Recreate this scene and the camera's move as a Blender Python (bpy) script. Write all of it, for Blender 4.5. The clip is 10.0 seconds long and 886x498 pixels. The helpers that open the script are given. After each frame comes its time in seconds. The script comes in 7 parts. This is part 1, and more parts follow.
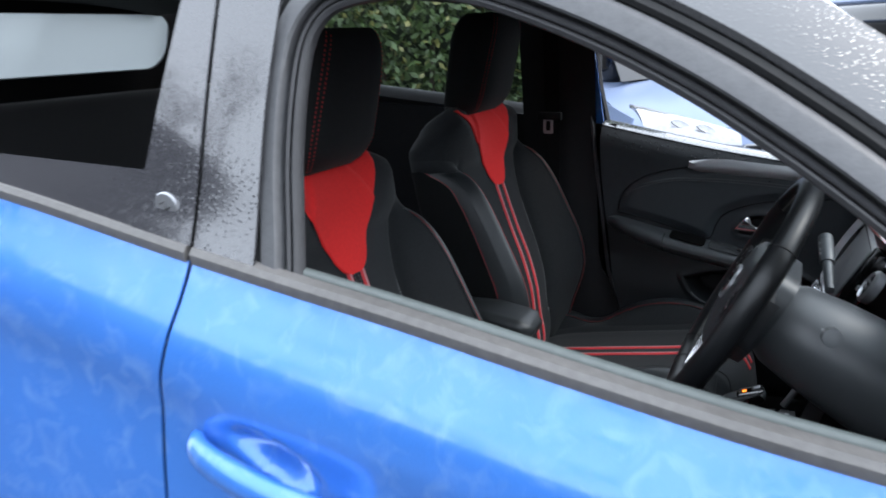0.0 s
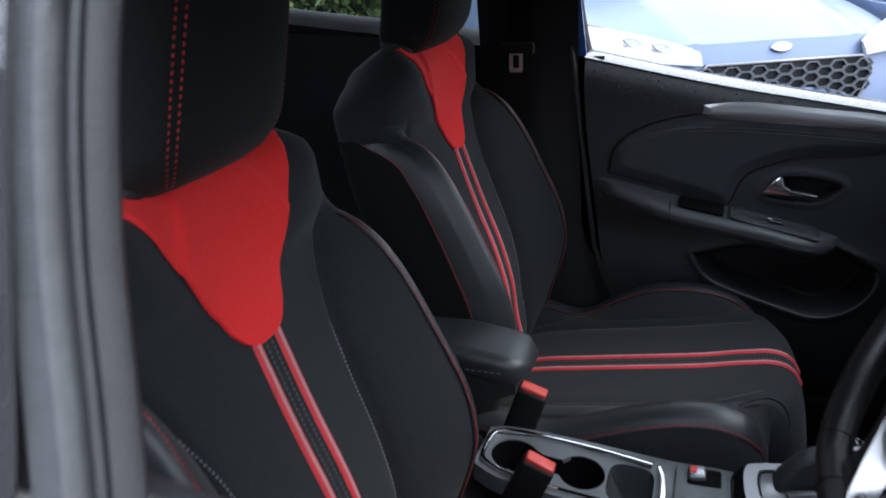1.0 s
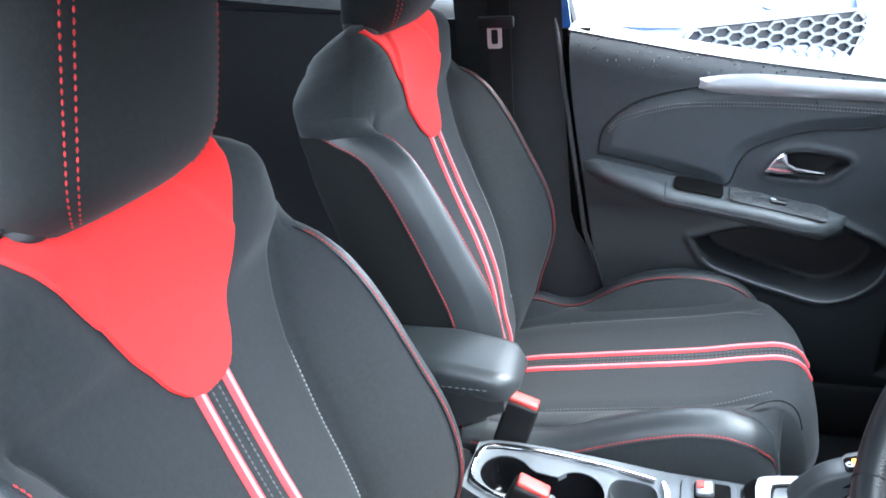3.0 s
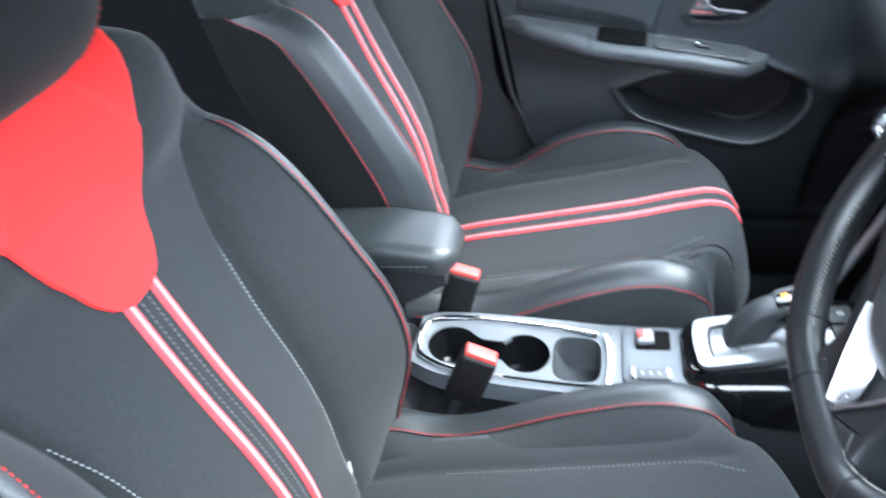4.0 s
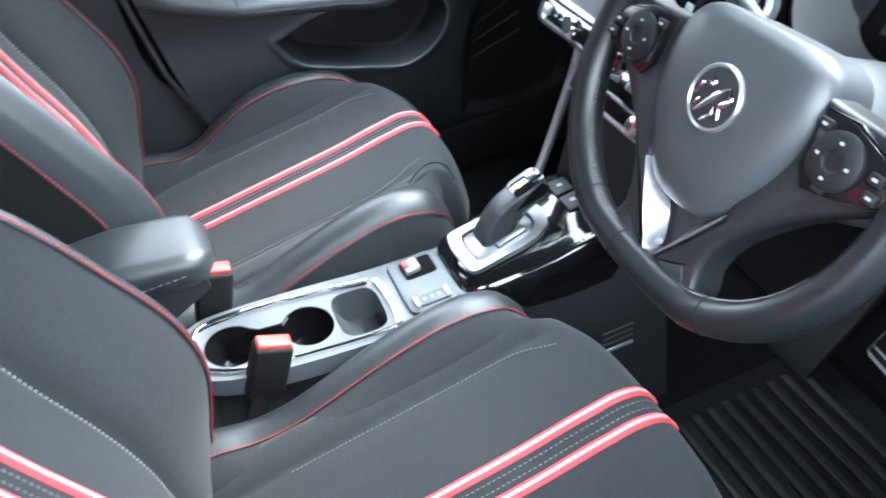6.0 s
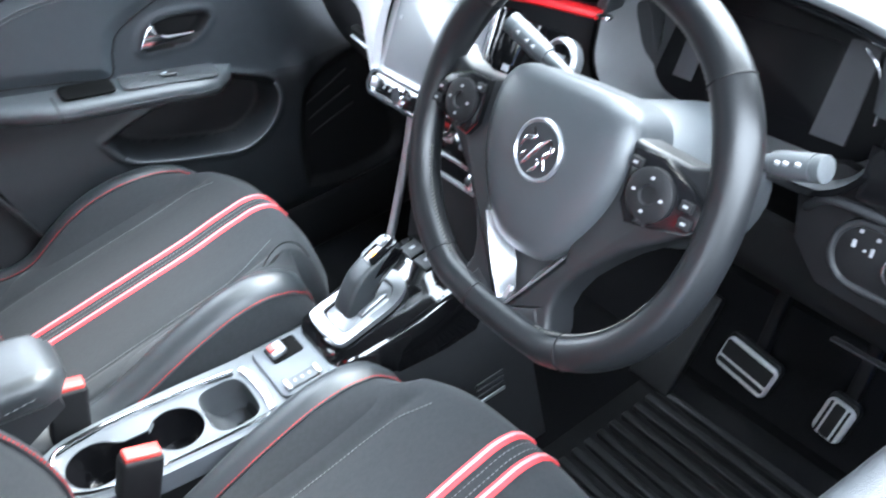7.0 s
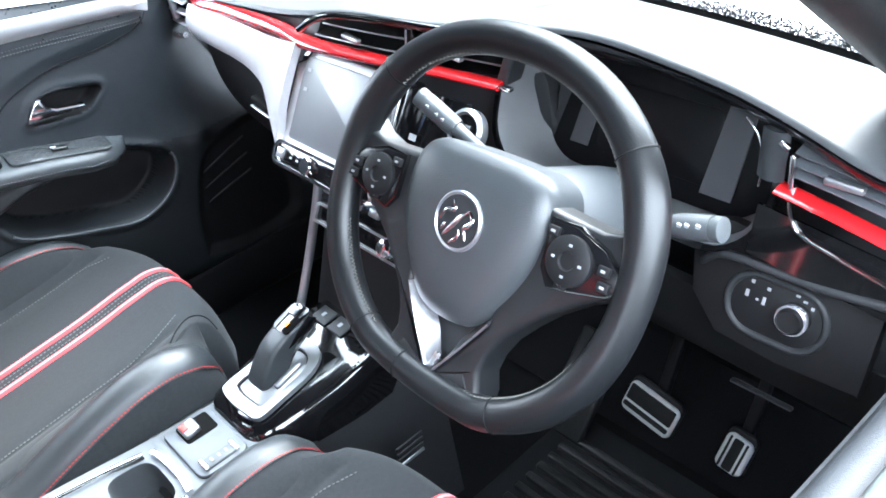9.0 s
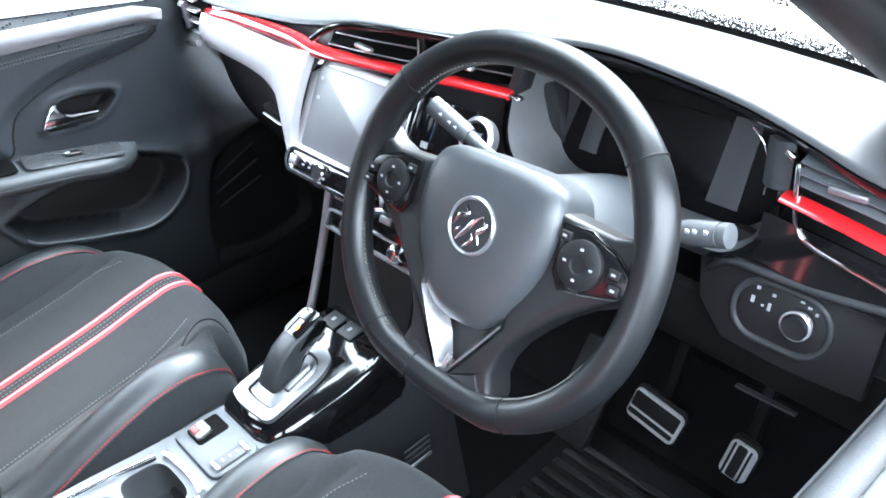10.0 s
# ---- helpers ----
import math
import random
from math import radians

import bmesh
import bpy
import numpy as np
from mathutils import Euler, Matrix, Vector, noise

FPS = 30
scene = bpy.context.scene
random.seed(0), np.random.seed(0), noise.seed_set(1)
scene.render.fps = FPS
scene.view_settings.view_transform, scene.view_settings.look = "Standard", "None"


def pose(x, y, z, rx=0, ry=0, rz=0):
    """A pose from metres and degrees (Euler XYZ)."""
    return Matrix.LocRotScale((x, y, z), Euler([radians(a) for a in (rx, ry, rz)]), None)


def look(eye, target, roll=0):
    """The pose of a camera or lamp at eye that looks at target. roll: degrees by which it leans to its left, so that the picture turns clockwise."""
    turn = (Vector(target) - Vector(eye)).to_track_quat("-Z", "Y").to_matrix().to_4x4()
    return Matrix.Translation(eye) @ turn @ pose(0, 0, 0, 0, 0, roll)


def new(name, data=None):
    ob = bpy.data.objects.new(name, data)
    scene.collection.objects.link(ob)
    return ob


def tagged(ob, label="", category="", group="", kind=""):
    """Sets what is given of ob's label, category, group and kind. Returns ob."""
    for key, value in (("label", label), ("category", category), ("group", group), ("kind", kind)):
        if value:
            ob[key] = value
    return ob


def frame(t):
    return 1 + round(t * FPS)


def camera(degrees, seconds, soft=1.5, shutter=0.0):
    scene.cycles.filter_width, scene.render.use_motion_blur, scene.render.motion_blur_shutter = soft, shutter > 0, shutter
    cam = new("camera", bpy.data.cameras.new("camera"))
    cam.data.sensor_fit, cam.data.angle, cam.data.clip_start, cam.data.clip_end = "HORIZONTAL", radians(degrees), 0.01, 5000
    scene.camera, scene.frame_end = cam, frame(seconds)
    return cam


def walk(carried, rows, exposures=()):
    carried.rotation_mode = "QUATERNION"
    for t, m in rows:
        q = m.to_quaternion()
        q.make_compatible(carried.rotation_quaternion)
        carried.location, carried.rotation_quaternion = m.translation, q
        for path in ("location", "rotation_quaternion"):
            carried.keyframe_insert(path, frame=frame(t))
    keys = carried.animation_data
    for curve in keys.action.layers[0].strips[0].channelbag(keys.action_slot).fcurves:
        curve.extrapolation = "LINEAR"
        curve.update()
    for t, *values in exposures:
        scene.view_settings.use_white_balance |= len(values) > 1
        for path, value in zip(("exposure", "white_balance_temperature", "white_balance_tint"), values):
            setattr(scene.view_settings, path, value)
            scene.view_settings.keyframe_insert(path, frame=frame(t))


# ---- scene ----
cam = camera(58.0, 10.0, 1.7, 0.45)
PATH = [
    (0, (0.104, -1.495, 1.28), (-0.719, 0.252, 0.759), -1.7),
    (0.5, (-0.072, -1.248, 1.28), (-0.743, 0.534, 0.669), -1.4),
    (1, (-0.179, -1.007, 1.269), (-0.782, 0.757, 0.543), -2.5),
    (1.5, (-0.202, -0.892, 1.274), (-0.829, 0.855, 0.53), -3.6),
    (2, (-0.208, -0.883, 1.275), (-0.796, 0.87, 0.512), -3.7),
    (3.5, (-0.196, -0.867, 1.2765), (-0.7515, 0.829, 0.3725), -5.35),
    (4, (-0.206, -0.849, 1.273), (-0.606, 0.765, 0.162), -7.8),
    (4.5, (-0.286, -0.836, 1.275), (-0.312, 0.764, 0.075), -9.6),
    (5, (-0.295, -0.832, 1.272), (-0.236, 0.721, 0.013), -9.9),
    (6.5, (-0.366, -0.808, 1.281), (0.267, 0.584, -0.008), -9.4),
    (7, (-0.348, -0.825, 1.288), (0.443, 0.554, 0.073), -9.5),
    (7.5, (-0.356, -0.817, 1.307), (0.639, 0.468, 0.141), -7.5),
    (8, (-0.366, -0.809, 1.314), (0.697, 0.44, 0.17), -6.5),
    (8.5, (-0.368, -0.809, 1.312), (0.692, 0.445, 0.169), -6.5),
    (9, (-0.371, -0.812, 1.315), (0.685, 0.447, 0.174), -6.5),
    (9.5, (-0.38, -0.811, 1.316), (0.675, 0.448, 0.175), -6.3),
    (10, (-0.39, -0.818, 1.322), (0.673, 0.453, 0.201), -6.1),
]
EXPOSURES = [(0.0, 0.42, 6500, 12), (0.6, 0.30, 6500, 13), (1.0, 0.50, 6400, 13), (1.5, 2.08, 6250, 10), (2.0, 2.65, 6200, 9), (3.3, 3.18, 6150, 8), (4.0, 3.18, 6150, 8), (5.0, 3.08, 6230, 8.5), (6.5, 3.34, 6320, 9), (8.0, 3.46, 6350, 9), (10.0, 3.46, 6350, 9)]
walk(cam, [(t, look(eye, target, roll)) for t, eye, target, roll in PATH], EXPOSURES)

# ---- world and light: a bright overcast day ----
world = bpy.data.worlds.new("overcast_sky")
scene.world = world
world.use_nodes = True
wn = world.node_tree.nodes
wl = world.node_tree.links
sky = wn.new("ShaderNodeTexSky")
sky.sky_type, sky.sun_disc = "NISHITA", False
sky.sun_elevation, sky.sun_rotation = radians(48), radians(75)
sky.dust_density, sky.air_density = 4.0, 1.0
veil = wn.new("ShaderNodeMixRGB")
veil.inputs[0].default_value = 0.8
veil.inputs[2].default_value = (18.6, 21.0, 23.8, 1)
wl.new(sky.outputs[0], veil.inputs[1])
wl.new(veil.outputs[0], wn["Background"].inputs[0])
wn["Background"].inputs[1].default_value = 0.15
sun = new("sun", bpy.data.lights.new("sun", "SUN"))
sun.data.energy, sun.data.angle, sun.data.color = 1.2, radians(25), (1.0, 0.97, 0.93)
sun.matrix_world = look((6, 1.5, 7), (0, 0, 0.6))


# ---- materials ----
def material(name, base, rough=0.5, metal=0.0, noise_scale=60.0, vary=0.15, bump=0.0, bump_scale=400.0, coat=0.0, spec=0.5, big=4.0, sheen=0.0):
    m = bpy.data.materials.new(name)
    m.use_nodes = True
    n, l = m.node_tree.nodes, m.node_tree.links
    b = n["Principled BSDF"]
    co = n.new("ShaderNodeTexCoord")
    fine, wide = n.new("ShaderNodeTexNoise"), n.new("ShaderNodeTexNoise")
    fine.inputs["Scale"].default_value, wide.inputs["Scale"].default_value = noise_scale, big
    fine.inputs["Detail"].default_value = wide.inputs["Detail"].default_value = 4
    l.new(co.outputs["Object"], fine.inputs["Vector"])
    l.new(co.outputs["Object"], wide.inputs["Vector"])
    add = n.new("ShaderNodeMath")
    add.operation = "ADD"
    l.new(fine.outputs[0], add.inputs[0])
    l.new(wide.outputs[0], add.inputs[1])
    ramp = n.new("ShaderNodeMapRange")
    ramp.inputs["From Min"].default_value, ramp.inputs["From Max"].default_value = 0.6, 1.4
    ramp.inputs["To Min"].default_value, ramp.inputs["To Max"].default_value = 1 - vary, 1 + vary
    l.new(add.outputs[0], ramp.inputs["Value"])
    mul = n.new("ShaderNodeVectorMath")
    mul.operation = "SCALE"
    mul.inputs[0].default_value = base
    l.new(ramp.outputs[0], mul.inputs["Scale"])
    l.new(mul.outputs[0], b.inputs["Base Color"])
    rr = n.new("ShaderNodeMapRange")
    rr.inputs["To Min"].default_value, rr.inputs["To Max"].default_value = max(rough - 0.08, 0.02), min(rough + 0.08, 1)
    l.new(wide.outputs[0], rr.inputs["Value"])
    l.new(rr.outputs[0], b.inputs["Roughness"])
    b.inputs["Metallic"].default_value = metal
    b.inputs["Specular IOR Level"].default_value = spec
    b.inputs["Coat Weight"].default_value = coat
    b.inputs["Coat Roughness"].default_value = 0.04
    b.inputs["Sheen Weight"].default_value = sheen
    if bump:
        grain = n.new("ShaderNodeTexNoise")
        grain.inputs["Scale"].default_value = bump_scale
        grain.inputs["Detail"].default_value = 3
        l.new(co.outputs["Object"], grain.inputs["Vector"])
        bp = n.new("ShaderNodeBump")
        bp.inputs["Strength"].default_value, bp.inputs["Distance"].default_value = bump, 0.001
        l.new(grain.outputs[0], bp.inputs["Height"])
        l.new(bp.outputs[0], b.inputs["Normal"])
    return m


def weave(name, base, scale, strength=0.5, vary=0.2, sheen=0.12):
    """Woven cloth: thread-sized grain over soft unevenness."""
    m = material(name, base, 0.9, vary=vary, noise_scale=180, sheen=sheen, spec=0.25)
    n, l = m.node_tree.nodes, m.node_tree.links
    b = n["Principled BSDF"]
    co = n["Texture Coordinate"]
    waves = []
    for k in (1.0, 0.35):
        w = n.new("ShaderNodeTexNoise")
        w.inputs["Scale"].default_value = scale * 3 * k
        w.inputs["Detail"].default_value = 2
        l.new(co.outputs["Object"], w.inputs["Vector"])
        waves.append(w)
    mx = n.new("ShaderNodeMath")
    mx.operation = "MULTIPLY"
    l.new(waves[0].outputs[0], mx.inputs[0])
    l.new(waves[1].outputs[0], mx.inputs[1])
    bp = n.new("ShaderNodeBump")
    bp.inputs["Strength"].default_value, bp.inputs["Distance"].default_value = strength, 0.0006
    l.new(mx.outputs[0], bp.inputs["Height"])
    l.new(bp.outputs[0], b.inputs["Normal"])
    return m


def glass(name, tint=(1, 1, 1), rough=0.0):
    m = bpy.data.materials.new(name)
    m.use_nodes = True
    n, l = m.node_tree.nodes, m.node_tree.links
    n.remove(n["Principled BSDF"])
    g, t, mix, fr = n.new("ShaderNodeBsdfGlossy"), n.new("ShaderNodeBsdfTransparent"), n.new("ShaderNodeMixShader"), n.new("ShaderNodeFresnel")
    g.inputs["Roughness"].default_value = rough
    t.inputs[0].default_value = (*tint, 1)
    fr.inputs[0].default_value = 1.45
    l.new(fr.outputs[0], mix.inputs[0])
    l.new(t.outputs[0], mix.inputs[1])
    l.new(g.outputs[0], mix.inputs[2])
    l.new(mix.outputs[0], n["Material Output"].inputs[0])
    return m


def fogged(name, tint):
    """Glass dulled by rain and breath: light is scattered through it."""
    m = glass(name, tint)
    n, l = m.node_tree.nodes, m.node_tree.links
    tr, mix = n.new("ShaderNodeBsdfTranslucent"), n.new("ShaderNodeMixShader")
    tr.inputs[0].default_value = (*tint, 1)
    mix.inputs[0].default_value = 0.85
    last = n["Material Output"].inputs[0].links[0].from_socket
    l.new(last, mix.inputs[1])
    l.new(tr.outputs[0], mix.inputs[2])
    l.new(mix.outputs[0], n["Material Output"].inputs[0])
    return m


def emitter(name, colour, strength):
    m = bpy.data.materials.new(name)
    m.use_nodes = True
    b = m.node_tree.nodes["Principled BSDF"]
    b.inputs["Base Color"].default_value = (*colour, 1)
    b.inputs["Emission Color"].default_value = (*colour, 1)
    b.inputs["Emission Strength"].default_value = strength
    return m


FABRIC = weave("black_fabric", (0.0205, 0.0225, 0.0245), 260, sheen=0.08)
HEADCLOTH = weave("headrest_cloth", (0.0155, 0.0163, 0.017), 300, 0.4, sheen=0.05)
# darker than FABRIC: the flank's turn from the light is in its colour
SIDE = weave("darkened_side_cloth", (0.0065, 0.0068, 0.007), 300, 0.3, sheen=0.02)
REDCLOTH = weave("red_fabric", (0.86, 0.032, 0.031), 300, 0.35, 0.08, sheen=0.03)
LEATHER = material("black_leatherette", (0.023, 0.0265, 0.029), 0.4, spec=0.6, bump=0.35, bump_scale=700, vary=0.1)
WHEEL_LEATHER = material("wheel_leather", (0.007, 0.0077, 0.0088), 0.36, bump=0.16, bump_scale=700, vary=0.1, spec=0.42)
PLASTIC = material("black_plastic", (0.021, 0.022, 0.024), 0.5, spec=0.35, bump=0.3, bump_scale=900, vary=0.12)
SOFT = material("soft_black_plastic", (0.028, 0.031, 0.034), 0.5, spec=0.4, bump=0.4, bump_scale=800, vary=0.12)
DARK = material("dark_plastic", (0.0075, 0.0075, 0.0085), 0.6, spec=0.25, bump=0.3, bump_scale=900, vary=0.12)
LINING = material("door_lining_plastic", (0.0245, 0.0288, 0.0335), 0.5, spec=0.4, bump=0.4, bump_scale=800, vary=0.15)
DASHTOP = material("dash_top", (0.05, 0.053, 0.056), 0.5, bump=0.3, bump_scale=900, vary=0.08)
TRAYGREY = material("tray_grey", (0.05, 0.054, 0.058), 0.4, bump=0.2, bump_scale=900, vary=0.08)
KEYGREY = material("key_grey", (0.07, 0.075, 0.08), 0.4, vary=0.08)
GREY = material("grey_console_plastic", (0.098, 0.107, 0.117), 0.42, bump=0.2, bump_scale=900, vary=0.08)
SHROUD = material("column_plastic", (0.06, 0.065, 0.07), 0.36, spec=0.6, bump=0.2, bump_scale=900, vary=0.08)
LIP = material("satin_black", (0.005, 0.005, 0.006), 0.22, vary=0.05)
HUB = material("airbag_skin", (0.036, 0.040, 0.044), 0.4, spec=0.65, bump=0.25, bump_scale=900, vary=0.06)
SPOKE = material("spoke_plastic", (0.0095, 0.0102, 0.0115), 0.4, bump=0.15, bump_scale=900, vary=0.08)
BLADE = material("bright_satin", (0.62, 0.62, 0.64), 0.25, metal=0.8, vary=0.04)
PIT = material("deep_black", (0.003, 0.003, 0.003), 0.9, vary=0.2, spec=0.1)
PIANO = material("gloss_black", (0.004, 0.004, 0.0045), 0.06, vary=0.05, coat=0.5)
CHROME = material("chrome", (0.75, 0.76, 0.78), 0.12, metal=1, vary=0.04)
SATIN = material("satin_silver", (0.45, 0.46, 0.48), 0.32, metal=0.85, vary=0.05)
PANEL = material("silver_dash_panel", (0.52, 0.515, 0.53), 0.36, metal=0.25, vary=0.05, bump=0.1, bump_scale=1200)
GATE = material("satin_gate", (0.22, 0.223, 0.232), 0.3, metal=0.7, vary=0.05)
REDGLOSS = material("gloss_red_trim", (0.55, 0.014, 0.018), 0.16, vary=0.05, coat=0.8)
REDSTITCH = material("red_thread", (0.42, 0.02, 0.02), 0.8, vary=0.2)
PALESTITCH = material("pale_thread", (0.2, 0.21, 0.215), 0.8, vary=0.2)
BRAID = material("braided_thread", (0.11, 0.105, 0.095), 0.8, vary=0.25)
GREYSTITCH = material("grey_thread", (0.10, 0.104, 0.108), 0.8, vary=0.2)
WHITESTRIPE = material("white_piping", (0.55, 0.27, 0.275), 0.6, vary=0.1)
REDPIPE = material("red_piping", (0.68, 0.045, 0.055), 0.65, vary=0.1)
REDBUTTON = material("red_button", (0.6, 0.06, 0.05), 0.4, vary=0.08)
WHITEMARK = material("white_marking", (0.3, 0.31, 0.32), 0.5, vary=0.05)
CARPET = material("black_carpet", (0.0045, 0.0045, 0.005), 0.95, spec=0.15, bump=1.0, bump_scale=500, vary=0.4, noise_scale=300)
RUBBER = material("black_rubber", (0.0095, 0.01, 0.0105), 0.55, spec=0.3, bump=0.4, bump_scale=500, vary=0.2)
SEAL = material("window_seal", (0.03, 0.03, 0.032), 0.5, bump=0.4, bump_scale=300, vary=0.2)
# grey base: the pale sky mirrored in the glass is put into it
SCREEN = material("sky_grey_screen", (0.11, 0.112, 0.122), 0.34, vary=0.03, spec=0.7)
SEAM = material("dash_seam", (0.012, 0.012, 0.013), 0.7, vary=0.1)
SCREENOFF = material("switched_off_display", (0.004, 0.004, 0.0048), 0.4, vary=0.03, spec=0.25)
PEDAL = material("pedal_steel", (0.74, 0.73, 0.72), 0.3, metal=0.35, vary=0.08, noise_scale=120)
CLUSTER_GREY = material("cluster_grey", (0.06, 0.06, 0.066), 0.45, vary=0.04)
FUNNEL = material("cluster_funnel_grey", (0.15, 0.154, 0.16), 0.5, vary=0.05, bump=0.15, bump_scale=900)
BELT = weave("seat_belt_webbing", (0.008, 0.008, 0.0085), 500, 0.4)
ORANGE = emitter("orange_lamp", (1.0, 0.25, 0.02), 1.5)
GLASS = glass("window_glass", (0.86, 0.9, 0.9))
REARGLASS = fogged("fogged_rear_glass", (0.24, 0.26, 0.26))
TRIMSTRIP = material("pale_door_strip", (0.36, 0.365, 0.375), 0.35, metal=0.25, vary=0.04)
# opaque dark gloss: the drops' dark refraction is put into the colour
DROPLET = material("rain_drop", (0.012, 0.013, 0.015), 0.06, vary=0.02, coat=0.4)
ARM = material("armrest_plastic", (0.058, 0.064, 0.068), 0.42, bump=0.4, bump_scale=600, vary=0.12)


# ---- mesh helpers ----
def mesh_part(name, verts, faces, mat, parent=None, label="", angle=40):
    me = bpy.data.meshes.new(name)
    me.from_pydata([tuple(v) for v in verts], [], faces)
    bm = bmesh.new()
    bm.from_mesh(me)
    bmesh.ops.recalc_face_normals(bm, faces=bm.faces)
    bm.to_mesh(me)
    bm.free()
    me.materials.append(mat)
    me.polygons.foreach_set("use_smooth", [True] * len(me.polygons))
    me.set_sharp_from_angle(angle=radians(angle))
    ob = new(name, me)
    ob.parent = parent
    if label:
        ob["label"] = label
    return ob


def thing(name, label, category, at=(0, 0, 0), group="", kind=""):
    ob = new(name)
    ob.location = at
    ob.empty_display_size = 0.05
    return tagged(ob, label, category, group, kind)


def spline(pts, n):
    """n points along a smooth line through pts (Catmull-Rom)."""
    p = np.array(pts, float)
    p = np.vstack([2 * p[0] - p[1], p, 2 * p[-1] - p[-2]])
    out = []
    for t in np.linspace(0, len(p) - 3 - 1e-9, n):
        i = int(t)
        f = t - i
        a, b, c, d = p[i], p[i + 1], p[i + 2], p[i + 3]
        out.append(0.5 * (2 * b + (c - a) * f + (2 * a - 5 * b + 4 * c - d) * f * f + (3 * b - a - 3 * c + d) * f ** 3))
    return np.array(out)


def table(pairs):
    """A smooth function of one number through pairs of (x, y)."""
    xs = np.array([a for a, _ in pairs], float)
    ys = np.array([b for _, b in pairs], float)
    m = np.gradient(ys, xs)

    def f(x):
        x = min(max(x, xs[0]), xs[-1])
        i = min(int(np.searchsorted(xs, x, side="right")) - 1, len(xs) - 2)
        h = xs[i + 1] - xs[i]
        t = (x - xs[i]) / h
        return float((2 * t ** 3 - 3 * t * t + 1) * ys[i] + (t ** 3 - 2 * t * t + t) * h * m[i] + (3 * t * t - 2 * t ** 3) * ys[i + 1] + (t ** 3 - t * t) * h * m[i + 1])
    return f


def sheet(name, f, us, vs, mat, parent=None, thick=0.0, label="", angle=40, taper=False):
    """A surface f(u, v) over a grid; thick gives it a back; taper sinks its rim by its thickness."""
    g = np.array([[f(u, v) for v in vs] for u in us], float)
    nu, nv = len(us), len(vs)
    du = np.gradient(g, axis=0)
    dv = np.gradient(g, axis=1)
    nr = np.cross(du, dv)
    nr /= np.maximum(np.linalg.norm(nr, axis=2, keepdims=True), 1e-12)
    verts = [g[i, j] for i in range(nu) for j in range(nv)]
    at = lambda i, j: i * nv + j
    faces = [(at(i, j), at(i + 1, j), at(i + 1, j + 1), at(i, j + 1)) for i in range(nu - 1) for j in range(nv - 1)]
    if thick:
        k = nu * nv
        verts += [g[i, j] - thick * nr[i, j] for i in range(nu) for j in range(nv)]
        faces += [(k + at(i, j), k + at(i, j + 1), k + at(i + 1, j + 1), k + at(i + 1, j)) for i in range(nu - 1) for j in range(nv - 1)]
        rim = [at(i, 0) for i in range(nu)] + [at(nu - 1, j) for j in range(1, nv)] + [at(i, nv - 1) for i in range(nu - 2, -1, -1)] + [at(0, j) for j in range(nv - 2, 0, -1)]
        for a, b in zip(rim, rim[1:] + rim[:1]):
            faces.append((a, b, k + b, k + a))
    return mesh_part(name, verts, faces, mat, parent, label, angle)


def loft(name, rings, mat, parent=None, label="", cap=True, angle=40, closed=False):
    """Closed rings of points joined one to the next."""
    n = len(rings[0])
    verts = [p for r in rings for p in r]
    faces = []
    last = len(rings) if closed else len(rings) - 1
    for i in range(last):
        k = (i + 1) % len(rings)
        for j in range(n):
            a, b = j, (j + 1) % n
            faces.append((i * n + a, i * n + b, k * n + b, k * n + a))
    if cap and not closed:
        faces.append(tuple(range(n))[::-1])
        faces.append(tuple((len(rings) - 1) * n + j for j in range(n)))
    return mesh_part(name, verts, faces, mat, parent, label, angle)


def tube(name, pts, r, mat, parent=None, label="", sides=8, closed=False, flat=1.0, up=(0, 0, 1), rs=None):
    """A round or flattened rod along pts."""
    p = np.array(pts, float)
    n = len(p)
    rings = []
    for i in range(n):
        a = p[(i - 1) % n] if (closed or i) else p[0]
        b = p[(i + 1) % n] if (closed or i < n - 1) else p[-1]
        d = b - a
        d /= max(np.linalg.norm(d), 1e-9)
        s = np.cross(d, np.array(up, float))
        s /= max(np.linalg.norm(s), 1e-9)
        t = np.cross(s, d)
        rr = rs[i] if rs is not None else r
        rings.append([p[i] + rr * (math.cos(k * 2 * math.pi / sides) * s + flat * math.sin(k * 2 * math.pi / sides) * t) for k in range(sides)])
    return loft(name, rings, mat, parent, label, closed=closed, angle=60)


def stitches(name, pts, mat, parent, long=0.006, gap=0.0035, r=0.0009, label=""):
    """A sewn line: short raised threads along pts."""
    p = np.array(pts, float)
    seg = np.r_[0, np.cumsum(np.linalg.norm(np.diff(p, axis=0), axis=1))]
    where = lambda s: np.array([np.interp(s, seg, p[:, k]) for k in range(3)])
    verts, faces = [], []
    s = 0.0
    while s + long < seg[-1]:
        a, b = where(s), where(s + long)
        d = (b - a) / max(np.linalg.norm(b - a), 1e-9)
        u = np.cross(d, (0.3, 0.2, 0.93))
        u /= np.linalg.norm(u)
        w = np.cross(u, d)
        k = len(verts)
        for c, e in ((a, 0.5), ((a + b) / 2, 1.3), (b, 0.5)):
            for q in ((1, 0), (0, 1), (-1, 0), (0, -1)):
                verts.append(c + r * e * (q[0] * u + q[1] * w))
        for i in (0, 4):
            for j in range(4):
                faces.append((k + i + j, k + i + (j + 1) % 4, k + i + 4 + (j + 1) % 4, k + i + 4 + j))
        s += long + gap
    return mesh_part(name, verts, faces, mat, parent, label)


